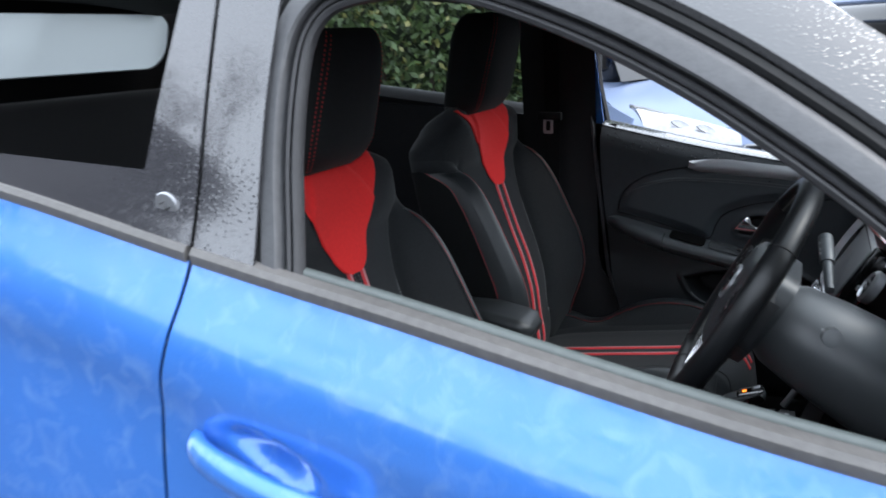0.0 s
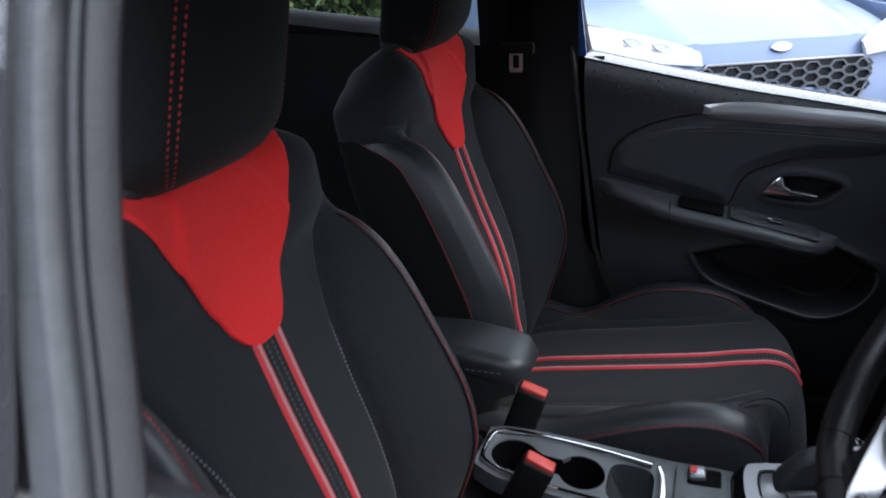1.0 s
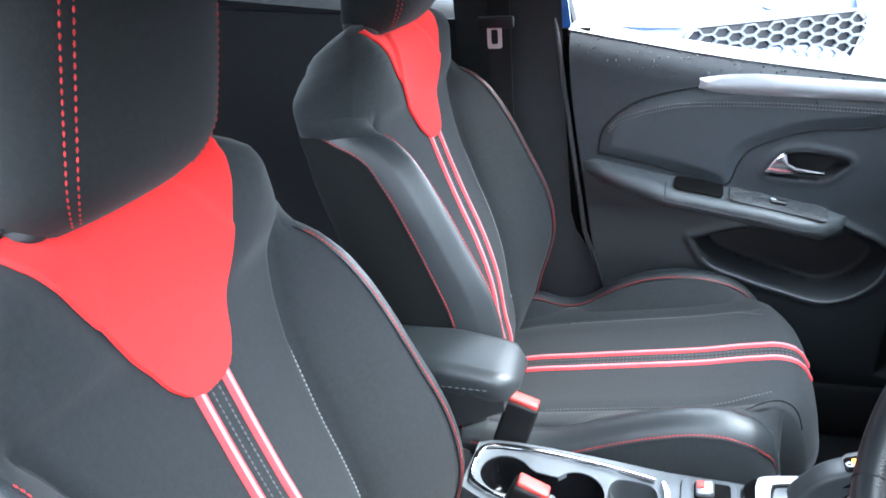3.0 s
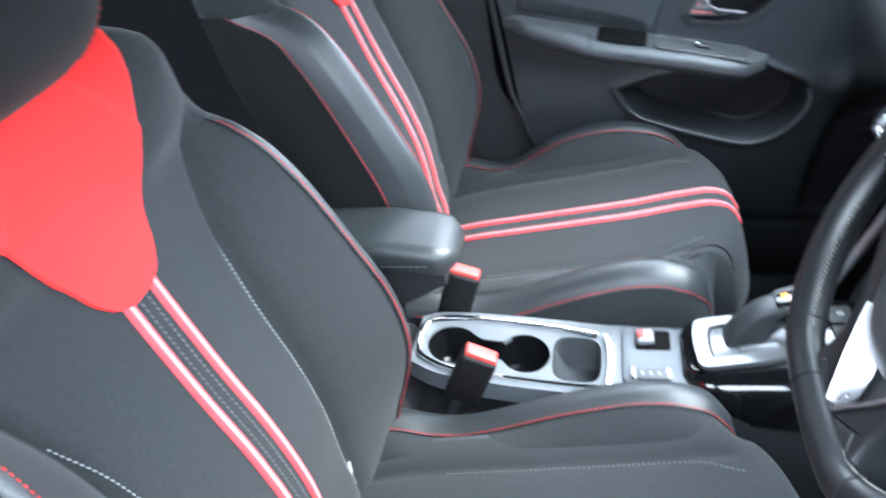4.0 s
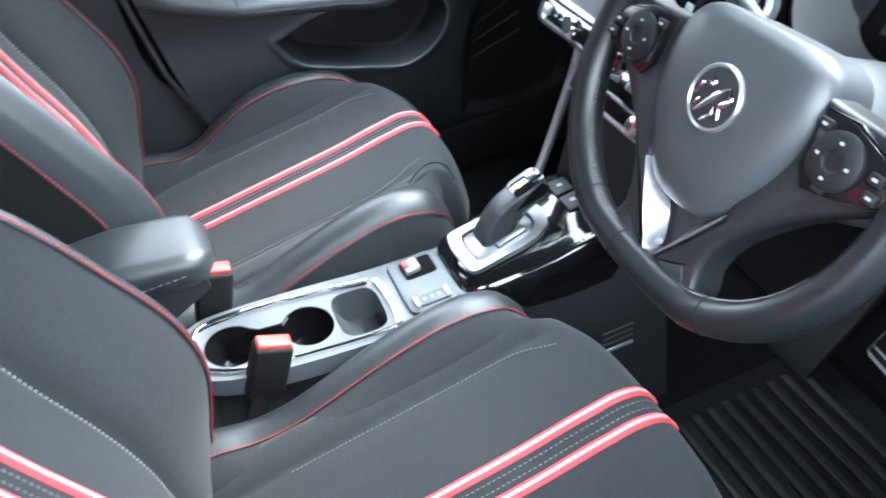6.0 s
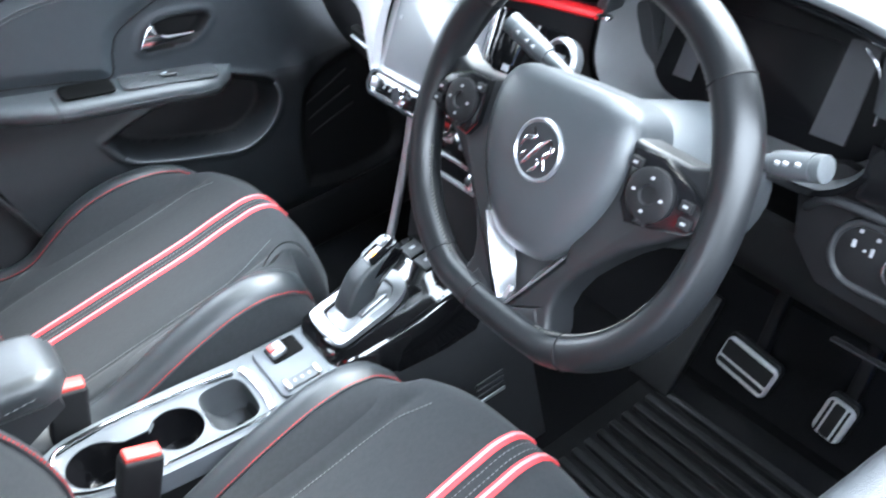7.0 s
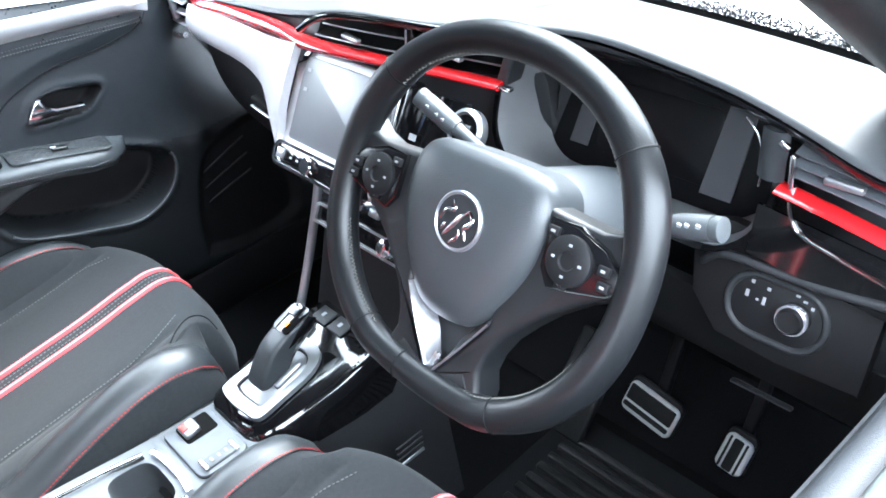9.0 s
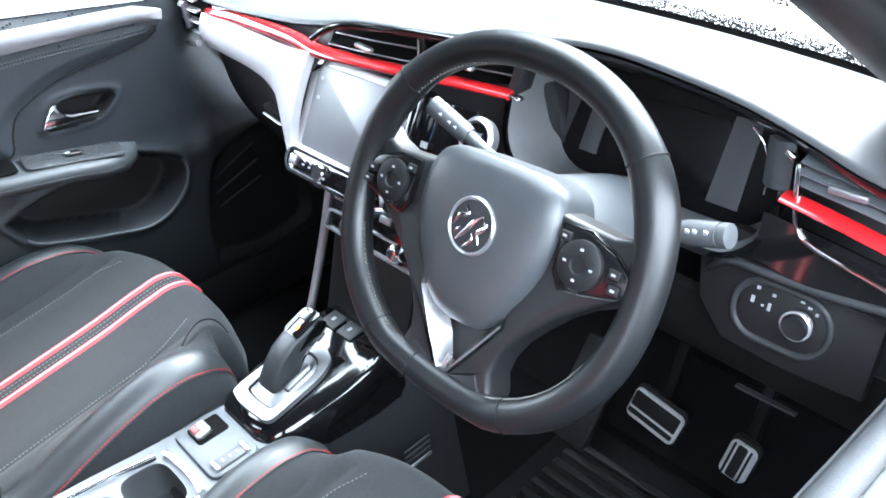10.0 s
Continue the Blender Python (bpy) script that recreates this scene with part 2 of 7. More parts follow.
def rbox(name, size, m, mat, parent=None, bev=0.005, label="", seg=3, shape=None):
    """A box with rounded edges at the pose m; shape may move its corners first."""
    bm = bmesh.new()
    bmesh.ops.create_cube(bm, size=1)
    for v in bm.verts:
        v.co = Vector((v.co.x * size[0], v.co.y * size[1], v.co.z * size[2]))
        if shape:
            v.co = Vector(shape(v.co))
    if bev:
        bmesh.ops.bevel(bm, geom=list(bm.edges), offset=bev, segments=seg, profile=0.5, affect="EDGES")
    bm.transform(m)
    me = bpy.data.meshes.new(name)
    bm.to_mesh(me)
    bm.free()
    me.materials.append(mat)
    me.polygons.foreach_set("use_smooth", [True] * len(me.polygons))
    me.set_sharp_from_angle(angle=radians(50))
    ob = new(name, me)
    ob.parent = parent
    if label:
        ob["label"] = label
    return ob


def rim_round(w, h, r, n=6):
    """A rounded rectangle as 2D points, centred."""
    out = []
    for cx, cy, a in ((w / 2 - r, h / 2 - r, 0), (-w / 2 + r, h / 2 - r, 90), (-w / 2 + r, -h / 2 + r, 180), (w / 2 - r, -h / 2 + r, 270)):
        for k in range(n + 1):
            t = radians(a + 90 * k / n)
            out.append((cx + r * math.cos(t), cy + r * math.sin(t)))
    return out


def slab(name, pts2, depth, m, mat, parent=None, bev=0.002, label="", seg=2):
    """A flat outline (x, y) raised to depth along z, with rounded upper edges, at the pose m."""
    n = len(pts2)
    c = np.mean(np.array(pts2), axis=0)
    q = np.array(pts2, float)
    # inward direction of each corner
    a, b = np.roll(q, 1, axis=0), np.roll(q, -1, axis=0)
    t = b - a
    t /= np.maximum(np.linalg.norm(t, axis=1, keepdims=True), 1e-9)
    inn = np.c_[-t[:, 1], t[:, 0]]
    area = 0.5 * np.sum(q[:, 0] * b[:, 1] - b[:, 0] * q[:, 1])
    if area < 0:
        inn = -inn
    rings = [[(x, y, 0) for x, y in q]]
    for k in range(seg + 1):
        f = radians(90 * k / seg)
        off = bev * (1 - math.cos(f))
        z = depth - bev + bev * math.sin(f)
        rings.append([(x, y, z) for x, y in q + inn * off])
    rings = [[m @ Vector(p) for p in r] for r in rings]
    return loft(name, rings, mat, parent, label, angle=35)


def lathe(name, prof, m, mat, parent=None, n=24, label=""):
    """A turned body: prof holds (radius, height) from bottom to top."""
    rings = [[m @ Vector((r * math.cos(2 * math.pi * k / n), r * math.sin(2 * math.pi * k / n), z)) for k in range(n)] for r, z in prof]
    return loft(name, rings, mat, parent, label, angle=35)


def frame_ring(name, outer, inner, depth, m, mat, parent=None, label=""):
    """A flat frame between two outlines of as many points each."""
    n = len(outer)
    rings = [[m @ Vector((x, y, 0)) for x, y in outer], [m @ Vector((x, y, depth)) for x, y in outer], [m @ Vector((x, y, depth)) for x, y in inner], [m @ Vector((x, y, 0)) for x, y in inner]]
    return loft(name, rings, mat, parent, label, closed=True, angle=35)


def spread(a, b, n):
    return list(np.linspace(a, b, n))


def ease(t):
    t = min(max(t, 0.0), 1.0)
    return t * t * (3 - 2 * t)


# ---- front seats ----
BACK_X = table([(0.45, -0.487), (0.52, -0.492), (0.565, -0.502), (0.657, -0.515), (0.732, -0.537), (0.805, -0.566), (0.876, -0.592), (0.93, -0.610), (0.99, -0.626), (1.04, -0.640), (1.07, -0.651), (1.09, -0.668), (1.102, -0.69)])
WING = table([(0.45, 0.0), (0.50, 0.006), (0.53, 0.016), (0.59, 0.048), (0.63, 0.064), (0.68, 0.075), (0.726, 0.079), (0.77, 0.078), (0.826, 0.073), (0.87, 0.067), (0.913, 0.057), (0.94, 0.046), (0.965, 0.026), (0.985, 0.004), (1.0, -0.015), (1.08, -0.035)])
HALF = table([(0.45, 0.215), (0.55, 0.24), (0.65, 0.25), (0.8, 0.25), (0.93, 0.243), (0.965, 0.237), (1.0, 0.234), (1.03, 0.226), (1.06, 0.211), (1.085, 0.187), (1.102, 0.158)])
RED_HALF = table([(0.912, 0.016), (0.917, 0.030), (0.928, 0.043), (0.96, 0.062), (1.0, 0.088), (1.04, 0.110), (1.075, 0.128), (1.102, 0.146)])
COLLAR = table([(0.93, 0.0), (0.96, 0.006), (1.0, 0.010), (1.04, 0.017), (1.075, 0.024), (1.1, 0.028)])
WAIST = table([(0.45, 0.125), (0.6, 0.128), (0.75, 0.138), (0.82, 0.143), (0.87, 0.15), (0.91, 0.161), (0.945, 0.175), (0.975, 0.19), (1.0, 0.197), (1.03, 0.19), (1.06, 0.17), (1.102, 0.115)])


def back_point(z, w, off=0.0):
    """A point of the backrest's front face, w across from its middle, off proud of it."""
    h, k = HALF(z), WAIST(z)
    a = abs(w)
    free = ease((1.004 - z) / 0.04)
    rim = -0.014
    n = rim * min(a / k, 1) ** 2
    if a > k:
        f = min((a - k) / max(0.93 * h - k, 1e-4), 1.0)
        n += (WING(z) - rim) * f ** 0.85
        if a > 0.94 * h:
            n -= 0.018 * ((a - 0.94 * h) / (0.06 * h)) ** 2
    n -= 0.010 * math.exp(-((a - k) / 0.007) ** 2)
    # the collar rises towards the red panel's edges, then the shoulder falls away
    r = min(RED_HALF(z), 0.8 * h)
    q = min(a / r, 1.3)
    shoulder = COLLAR(z) * q * q * (1.0 if q <= 1 else 1 - 0.25 * (q - 1) ** 2) - 0.034 * max(0.0, (a - r) / (h - r)) ** 3
    n = n * free + shoulder * (1 - free)
    if z < 0.55:
        n -= 0.01 * ((0.55 - z) / 0.08) ** 2
    return np.array((BACK_X(z) + (n + off) * 0.96, w, z + (n * 0.1 + off * 0.28)))


SIDE_STEPS = [k / 16 for k in range(17)]


back_depth = table([(0.45, 0.122), (0.97, 0.122), (1.0, 0.121), (1.03, 0.121), (1.06, 0.116), (1.085, 0.098), (1.102, 0.07)])


def side_point(z, t, off=0.0):
    """Round the backrest's side: from its front edge (t = 0) to the rear corner (1)."""
    h, e, deep = HALF(z), back_point(z, HALF(z)), back_depth(z)
    line = [(e[0], h, e[2])]
    tuck = 0.11 * ease((z - 1.02) / 0.09)
    drop = 0.02 + 0.03 * ease((z - 1.0) / 0.1)
    for a, d in ((1.035, 0.2), (1.045, 0.48), (1.015, 0.72), (0.93, 0.91), (0.75, 1.0)):
        line.append((BACK_X(z) - deep * d + (e[0] - BACK_X(z)) * (1 - d) ** 1.2, h * (a - tuck * d), z - drop * d))
    q = [np.array(p) for p in line]
    f = t * (len(q) - 1)
    i = min(int(f), len(q) - 2)
    f -= i
    a, b = q[max(i - 1, 0)], q[min(i + 2, len(q) - 1)]
    p = 0.5 * (2 * q[i] + (q[i + 1] - a) * f + (2 * a - 5 * q[i] + 4 * q[i + 1] - b) * f * f + (3 * q[i] - a - 3 * q[i + 1] + b) * f ** 3)
    turn = math.pi / 2 * max(0.0, (t - 0.6) / 0.4)
    return p + np.array((-off * math.sin(turn), off * math.cos(turn), 0))


def seat_back(parent):
    zs = spread(0.45, 0.93, 30) + spread(0.94, 1.10, 18)
    rings = []
    for z in zs:
        h, k = HALF(z), WAIST(z)
        deep = back_depth(z)
        half = spread(0, k - 0.02, 9) + [k - 0.012, k - 0.006, k - 0.002, k + 0.002, k + 0.006, k + 0.012] + spread(k + 0.012 + (h - k - 0.012) * 0.15, 0.93 * h, 7) + [0.955 * h, 0.975 * h, 0.99 * h, h]
        ws = [-w for w in half[:0:-1]] + half
        ring = [back_point(z, w) for w in ws]
        back = [side_point(z, t) for t in SIDE_STEPS[1:]]
        back += [np.array((BACK_X(z) - deep, h * 0.45, back[-1][2])), np.array((BACK_X(z) - deep - 0.002, 0, back[-1][2]))]
        ring += back + [p * np.array((1, -1, 1)) for p in back[-2::-1]]
        rings.append(ring)
    last = rings[-1]
    top = np.mean(last, axis=0) + np.array((-0.005, 0, 0.0))
    for k, dz in ((0.9, 0.008), (0.7, 0.014), (0.35, 0.018)):
        rings.append([top + (p - top) * k + np.array((0, 0, dz)) for p in last])
    return loft("backrest", rings, FABRIC, parent, "black woven cloth backrest", angle=75)


TRIM_DEEP = table([(0.49, 0.13), (0.6, 0.20), (0.75, 0.21), (0.85, 0.20), (0.92, 0.21), (0.956, 0.24), (0.977, 0.34), (0.995, 0.5)])


def leather_point(z, a, sg, off=0.0):
    """Over the wing's ridge: a = 0 on the inner edge, 1 on the outer flank."""
    sink = -0.006 * ease((z - 0.972) / 0.02)
    if a < 0.3:
        p = back_point(z, HALF(z) * (0.91 + 0.09 * a / 0.3), 0.0035 + off + sink)
    else:
        d = (a - 0.3) / 0.7
        p = side_point(z, d * TRIM_DEEP(z), (0.0035 + off) * min(1, d * 4) + sink) + np.array(((0.0035 + off) * max(0, 1 - d * 4), 0, 0))
    return np.array((p[0], sg * p[1], p[2]))


def flank_point(z, a, sg):
    t = TRIM_DEEP(z) * 0.97
    p = side_point(z, t + (0.97 - t) * a, 0.0022)
    return np.array((p[0], sg * p[1], p[2]))


def lobe_point(a, v, sg):
    """The small padded lobe of the shoulder that hangs over the leather's top."""
    end = math.sin(math.pi * min(max(a, 0.0), 1.0)) ** 0.5
    z = 0.974 + 0.014 * a + (0.026 + 0.006 * a) * v
    off = -0.003 + 0.008 * (1 - 0.6 * a) * end * math.sin(math.pi * v) ** 0.7
    if a < 0.25:
        p = back_point(z, HALF(z) * (0.88 + 0.12 * a / 0.25), off)
    else:
        f = min(1.0, (a - 0.25) * 6)
        p = side_point(z, (a - 0.25) / 0.75 * 0.8, off * f) + np.array((off * (1 - f), 0, 0))
    return np.array((p[0], sg * p[1], p[2]))


def seat(yc, dz, label):
    s = thing("passenger_seat" if yc > 0 else "driver_seat", label, "car seat", (0, yc, 0.22), group="front seats")
    upper, lower = [], []
    low_side[0] = -1 if yc > 0 else 1
    up = lambda ob: upper.append(ob)
    dn = lambda ob: lower.append(ob)
    up(seat_back(s))
    # red collar panel, creased towards its upper corners
    def red(z, a):
        w = a * RED_HALF(z)
        crease = 0.058 + (1.095 - z) * 0.62
        e = 0.0050 if abs(a) < 0.98 else 0.0020
        e += 0.006 * min(max((crease - abs(w)) / 0.005, 0), 1) * min(max((z - 1.0) / 0.04, 0), 1)
        return back_point(z, w, e)
    up(sheet("red_panel", red, spread(0.912, 1.102, 40), spread(-1, 1, 61), REDCLOTH, s, -0.004, "bright red cloth collar panel"))
    # the twin stripes down the back and along the cushion
    rise = lambda a: 0.003 * math.sqrt(max(0.0, 1 - a * a)) + 0.0008
    for w in (-0.0205, 0.0205):
        up(sheet("stripe", lambda z, a, w=w: back_point(z, w + a * 0.0072, rise(a)), spread(0.50, 0.927, 44), spread(-1, 1, 9), REDPIPE, s, -0.004, "red piping stripe"))
        up(sheet("stripe_core", lambda z, a, w=w: back_point(z, w + a * 0.0021, 0.0042), spread(0.50, 0.924, 44), (-1, -0.4, 0.4, 1), WHITESTRIPE, s, -0.003, "white core of the stripe"))
        dn(sheet("cushion_stripe", lambda x, a, w=w: cush_point(x, w + a * 0.0072, rise(a)), spread(-0.475, 0.012, 44), spread(-1, 1, 9), REDPIPE, s, 0.004, "red piping stripe"))
        dn(sheet("cushion_stripe_core", lambda x, a, w=w: cush_point(x, w + a * 0.0021, 0.0042), spread(-0.475, 0.011, 44), (-1, -0.4, 0.4, 1), WHITESTRIPE, s, 0.003, "white core of the stripe"))
    for w in (-0.0055, 0.0055):
        up(stitches("stitching", [back_point(z, w, 0.0006) for z in spread(0.51, 0.92, 60)], GREYSTITCH, s, 0.0045, 0.002, 0.0009))
        dn(stitches("stitching", [cush_point(x, w, 0.0006) for x in spread(-0.47, 0.005, 60)], GREYSTITCH, s, 0.0045, 0.002, 0.0009))
    for sg in (-1, 1):
        # leather wing edge, its red seams, the shade-darkened flank, the pale inner seam
        up(sheet("wing_trim", lambda z, a, sg=sg: leather_point(z, a, sg), spread(0.49, 0.995, 50), spread(0, 1, 20), LEATHER, s, 0.004 * -sg, "black leatherette wing edge"))
        up(sheet("flank", lambda z, a, sg=sg: flank_point(z, a, sg), spread(0.47, 0.99, 34), spread(0, 1, 12), SIDE, s, 0.003 * -sg, "cloth flank, darkened as turned from the light"))
        up(sheet("shoulder_lobe", lambda a, v, sg=sg: lobe_point(a, v, sg), spread(0, 1, 26), spread(0, 1, 10), FABRIC, s, 0.002 * -sg, "padded cloth fold of the shoulder"))
        for a in (0.02, 0.95):
            up(stitches("red_seam", [leather_point(z, a, sg, 0.0012) for z in spread(0.5, 0.975 if a < 0.5 else 0.986, 80)], REDSTITCH, s, 0.004, 0.0016, 0.0008, "red seam"))
        pale = table([(0.52, 0.118), (0.6, 0.118), (0.7, 0.122), (0.78, 0.126), (0.84, 0.136), (0.885, 0.15)])
        up(stitches("pale_seam", [back_point(z, sg * pale(z), 0.0008) for z in spread(0.53, 0.885, 70)], PALESTITCH, s, 0.0042, 0.0016, 0.0009))
        dn(stitches("pale_seam", [cush_point(x, sg * (0.146 - 0.03 * max(0, (x + 0.16) / 0.16) ** 1.5), 0.0012) for x in spread(-0.40, -0.05, 60)], GREYSTITCH, s, 0.0042, 0.0016, 0.0009))
    dn(cushion(s))
    for sg in (-1, 1):
        dn(cushion_bolster(s, sg))
        dn(sheet("bolster_cap", lambda x, a, sg=sg: cap_point(x, a, sg, 0.0025), spread(-0.515, -0.049, 44), spread(0, 1, 14), LEATHER, s, 0.003 * sg, "black leatherette bolster top"))
        for a in ((0.96,) if sg < 0 else (0.03, 0.96)):
            dn(stitches("red_seam", [cap_point(x, a, sg, 0.0034) for x in spread(-0.5, -0.052, 70)], REDSTITCH, s, 0.004, 0.0016, 0.0008, "red seam"))
    arc = [cush_point(x, -w, 0.0006) for x, w in ((-0.085, 0.186), (-0.06, 0.174), (-0.035, 0.166), (-0.015, 0.167), (0.0, 0.174), (0.012, 0.19))]
    dn(tube("nose_seam", spline(arc, 30), 0.0013, SIDE, s, "dark seam of the cushion's front corner", 6))
    # plinth and rails
    dn(rbox("seat_base", (0.40, 0.40, 0.12), pose(-0.26, 0, 0.34), DARK, s, 0.03))
    for sg in (-1, 1):
        dn(rbox("seat_rail", (0.42, 0.035, 0.06), pose(-0.28, sg * 0.17, 0.255), DARK, s, 0.006))
    dn(rbox("recliner_cover", (0.16, 0.03, 0.10), pose(-0.52, -0.245 if yc < 0 else 0.245, 0.45, 0, 15, 0), DARK, s, 0.012))
    up(rbox("fabric_tag", (0.003, 0.012, 0.02), Matrix.Translation(back_point(0.545, 0.125, 0.004)), WHITEMARK, s, 0.001))
    # headrest with posts and collars
    for w in (-0.075, 0.075):
        up(lathe("headrest_collar", [(0.001, 0), (0.026, 0), (0.028, 0.004), (0.028, 0.008), (0.025, 0.013), (0.012, 0.015), (0.001, 0.015)], pose(-0.678, w * 1.25, 1.098, 0, 14, 0), PLASTIC, s, 24))
        up(tube("headrest_post", [(-0.69, w, 1.05), (-0.668, w, 1.16)], 0.006, CHROME, s))
    up(headrest(s))
    for ob in lower:
        ob.location = (0, 0, -0.22)
    for ob in upper:
        ob.location = (0, 0, -0.22 + dz)
    return s


CUSH_Z = table([(-0.52, 0.462), (-0.466, 0.479), (-0.36, 0.498), (-0.26, 0.514), (-0.156, 0.531), (-0.075, 0.548), (-0.03, 0.553), (-0.008, 0.546), (0.008, 0.526), (0.02, 0.49), (0.028, 0.44)])


def cush_point(x, w, off=0.0):
    nose = min(max((x + 0.11) / 0.09, 0.0), 1.0)
    w *= 1 - 0.17 * nose * nose * (3 - 2 * nose) * min(abs(w) / 0.2, 1.0) ** 2
    a = abs(w) / 0.2
    n, z = 0.0, CUSH_Z(x)
    if a > 0.6:
        n += 0.016 * min((a - 0.6) / 0.4, 1) ** 1.6 * (1 if x < -0.08 else max(0.0, 1 - (x + 0.08) / 0.1))
    n -= 0.006 * math.exp(-((abs(w) - 0.15) / 0.008) ** 2) * (1 if x < -0.06 else 0)
    if a > 0.85:
        n -= 0.03 * ((a - 0.85) / 0.15) ** 2 * (0.3 if x < -0.06 else 1)
    nx = 0.0 if x < -0.03 else (x + 0.03) / 0.06
    x -= 0.032 * nose * min(abs(w) / 0.168, 1.1) ** 3.5
    return np.array((x + off * nx, w, z + n + off * (1 - 0.6 * nx)))


def cushion(parent):
    xs = spread(-0.52, -0.03, 30) + [-0.02, -0.012, -0.004, 0.003, 0.01, 0.016, 0.021, 0.025, 0.028]
    ws = spread(-0.2, -0.16, 5) + [-0.155, -0.15, -0.145] + spread(-0.135, 0.135, 15) + [0.145, 0.15, 0.155] + spread(0.16, 0.2, 5)
    rings = []
    for x in xs:
        ring = [cush_point(x, w) for w in ws]
        low = min(CUSH_Z(x) - 0.03, 0.40)
        nose = ease((x + 0.11) / 0.09)
        xs2, wide = x - 0.038 * nose, 1 - 0.15 * nose
        side = [(xs2, 0.207 * wide, CUSH_Z(x) - 0.04), (xs2, 0.205 * wide, (low + 0.37) / 2), (min(xs2, 0.01), 0.19 * wide, 0.36)]
        ring += [np.array(p) for p in side] + [np.array((min(x, 0.0), 0, 0.355))] + [np.array((p, -q, r)) for p, q, r in side[::-1]]
        rings.append(ring)
    return loft("seat_cushion", rings, FABRIC, parent, "black woven cloth cushion", angle=75)


BOL_Z = table([(-0.52, 0.515), (-0.47, 0.512), (-0.43, 0.502), (-0.385, 0.508), (-0.34, 0.536), (-0.29, 0.563), (-0.23, 0.580), (-0.16, 0.582), (-0.11, 0.570), (-0.075, 0.548), (-0.054, 0.52), (-0.045, 0.48)])


BOL_LOW = table([(-0.52, 0.512), (-0.47, 0.508), (-0.43, 0.50), (-0.385, 0.502), (-0.34, 0.516), (-0.29, 0.536), (-0.23, 0.557), (-0.16, 0.573), (-0.11, 0.570), (-0.075, 0.552), (-0.054, 0.52), (-0.045, 0.48)])
low_side = [1]


def bolster_ring(x, sg):
    top = BOL_LOW(x) if sg == low_side[0] else BOL_Z(x)
    k = 1 if x < -0.1 else max(0.2, math.sqrt(max(0.0, 1 - ((x + 0.1) / 0.057) ** 2)))
    base = CUSH_Z(min(x, -0.06))
    pts = [(0.165, base - 0.03), (0.167, base + 0.002), (0.188, base + (top - base) * 0.62), (0.205, top - 0.005), (0.219, top), (0.236, top - 0.004), (0.25, top - 0.018), (0.259, top - 0.05), (0.262, 0.45), (0.258, 0.40), (0.245, 0.36), (0.18, 0.35)]
    return [np.array((x, sg * (0.165 + (w - 0.165) * (0.45 + 0.55 * k)), z)) for w, z in pts]


def cushion_bolster(parent, sg):
    xs = spread(-0.52, -0.1, 26) + [-0.085, -0.072, -0.061, -0.053, -0.047, -0.045]
    rings = [[np.array(p) for p in spline(bolster_ring(x, sg) + [bolster_ring(x, sg)[0]], 49)[:-1]] for x in xs]
    return loft("cushion_bolster", rings, FABRIC, parent, "dark cloth side bolster", angle=75)


def cap_point(x, a, sg, off=0.0):
    """Over the bolster's crest: from its inner seam (a = 0) to the outer one (1)."""
    r = spline(bolster_ring(x, sg)[2:9], 61)
    t = 8 + a * 34
    i = min(int(t), 59)
    p = r[i] * (1 - (t - i)) + r[i + 1] * (t - i)
    d = r[i + 1] - r[i]
    n = np.array((0, -d[2], d[1])) * (1 if sg > 0 else -1)
    n /= max(np.linalg.norm(n), 1e-9)
    return p + n * off


def headrest_point(t, a):
    """t up the headrest from 0 to 1, a round it in degrees from the front."""
    if t < 0.2:
        grow = math.sin(t / 0.2 * math.pi / 2) ** 0.6
    elif t > 0.6:
        grow = math.sqrt(max(0.0, 1 - ((t - 0.6) / 0.4) ** 3 * 0.96))
    else:
        grow = 1.0
    hw = (0.118 + 0.010 * math.sin(min(t * 1.3, 1) * math.pi / 2)) * (0.72 + 0.28 * grow)
    hd = 0.060 * (0.5 + 0.5 * grow)
    c, s = math.cos(radians(a)), math.sin(radians(a))
    e = 2 / 3.0
    x = hd * abs(c) ** e * (1 if c > 0 else -1)
    y = hw * abs(s) ** e * (1 if s > 0 else -1)
    x -= 0.018 * (y / 0.13) ** 2
    return np.array((-0.660 + 0.045 * t ** 0.8 + x, y, 1.088 + 0.235 * t + 0.26 * x * (1 - t) ** 1.5))


def headrest(parent):
    rings = [[headrest_point(t, 360 * k / 48) for k in range(48)] for t in spread(0, 1, 26)]
    h = loft("headrest", rings, HEADCLOTH, parent, "black padded headrest with red seams", angle=80)
    for sg in (-1, 1):
        for a in (44, 50):
            line = [headrest_point(t, sg * (a - 15 * t)) for t in spread(0.02, 0.98, 60)]
            stitches("red_seam", line, REDSTITCH, h, 0.0045, 0.0028, 0.0009, "red seam")
    return h


passenger_seat = seat(0.352, 0.0, "black cloth passenger seat with red panel and twin red stripes")
driver_seat = seat(-0.352, -0.03, "black cloth driver's seat with red panel and twin red stripes")


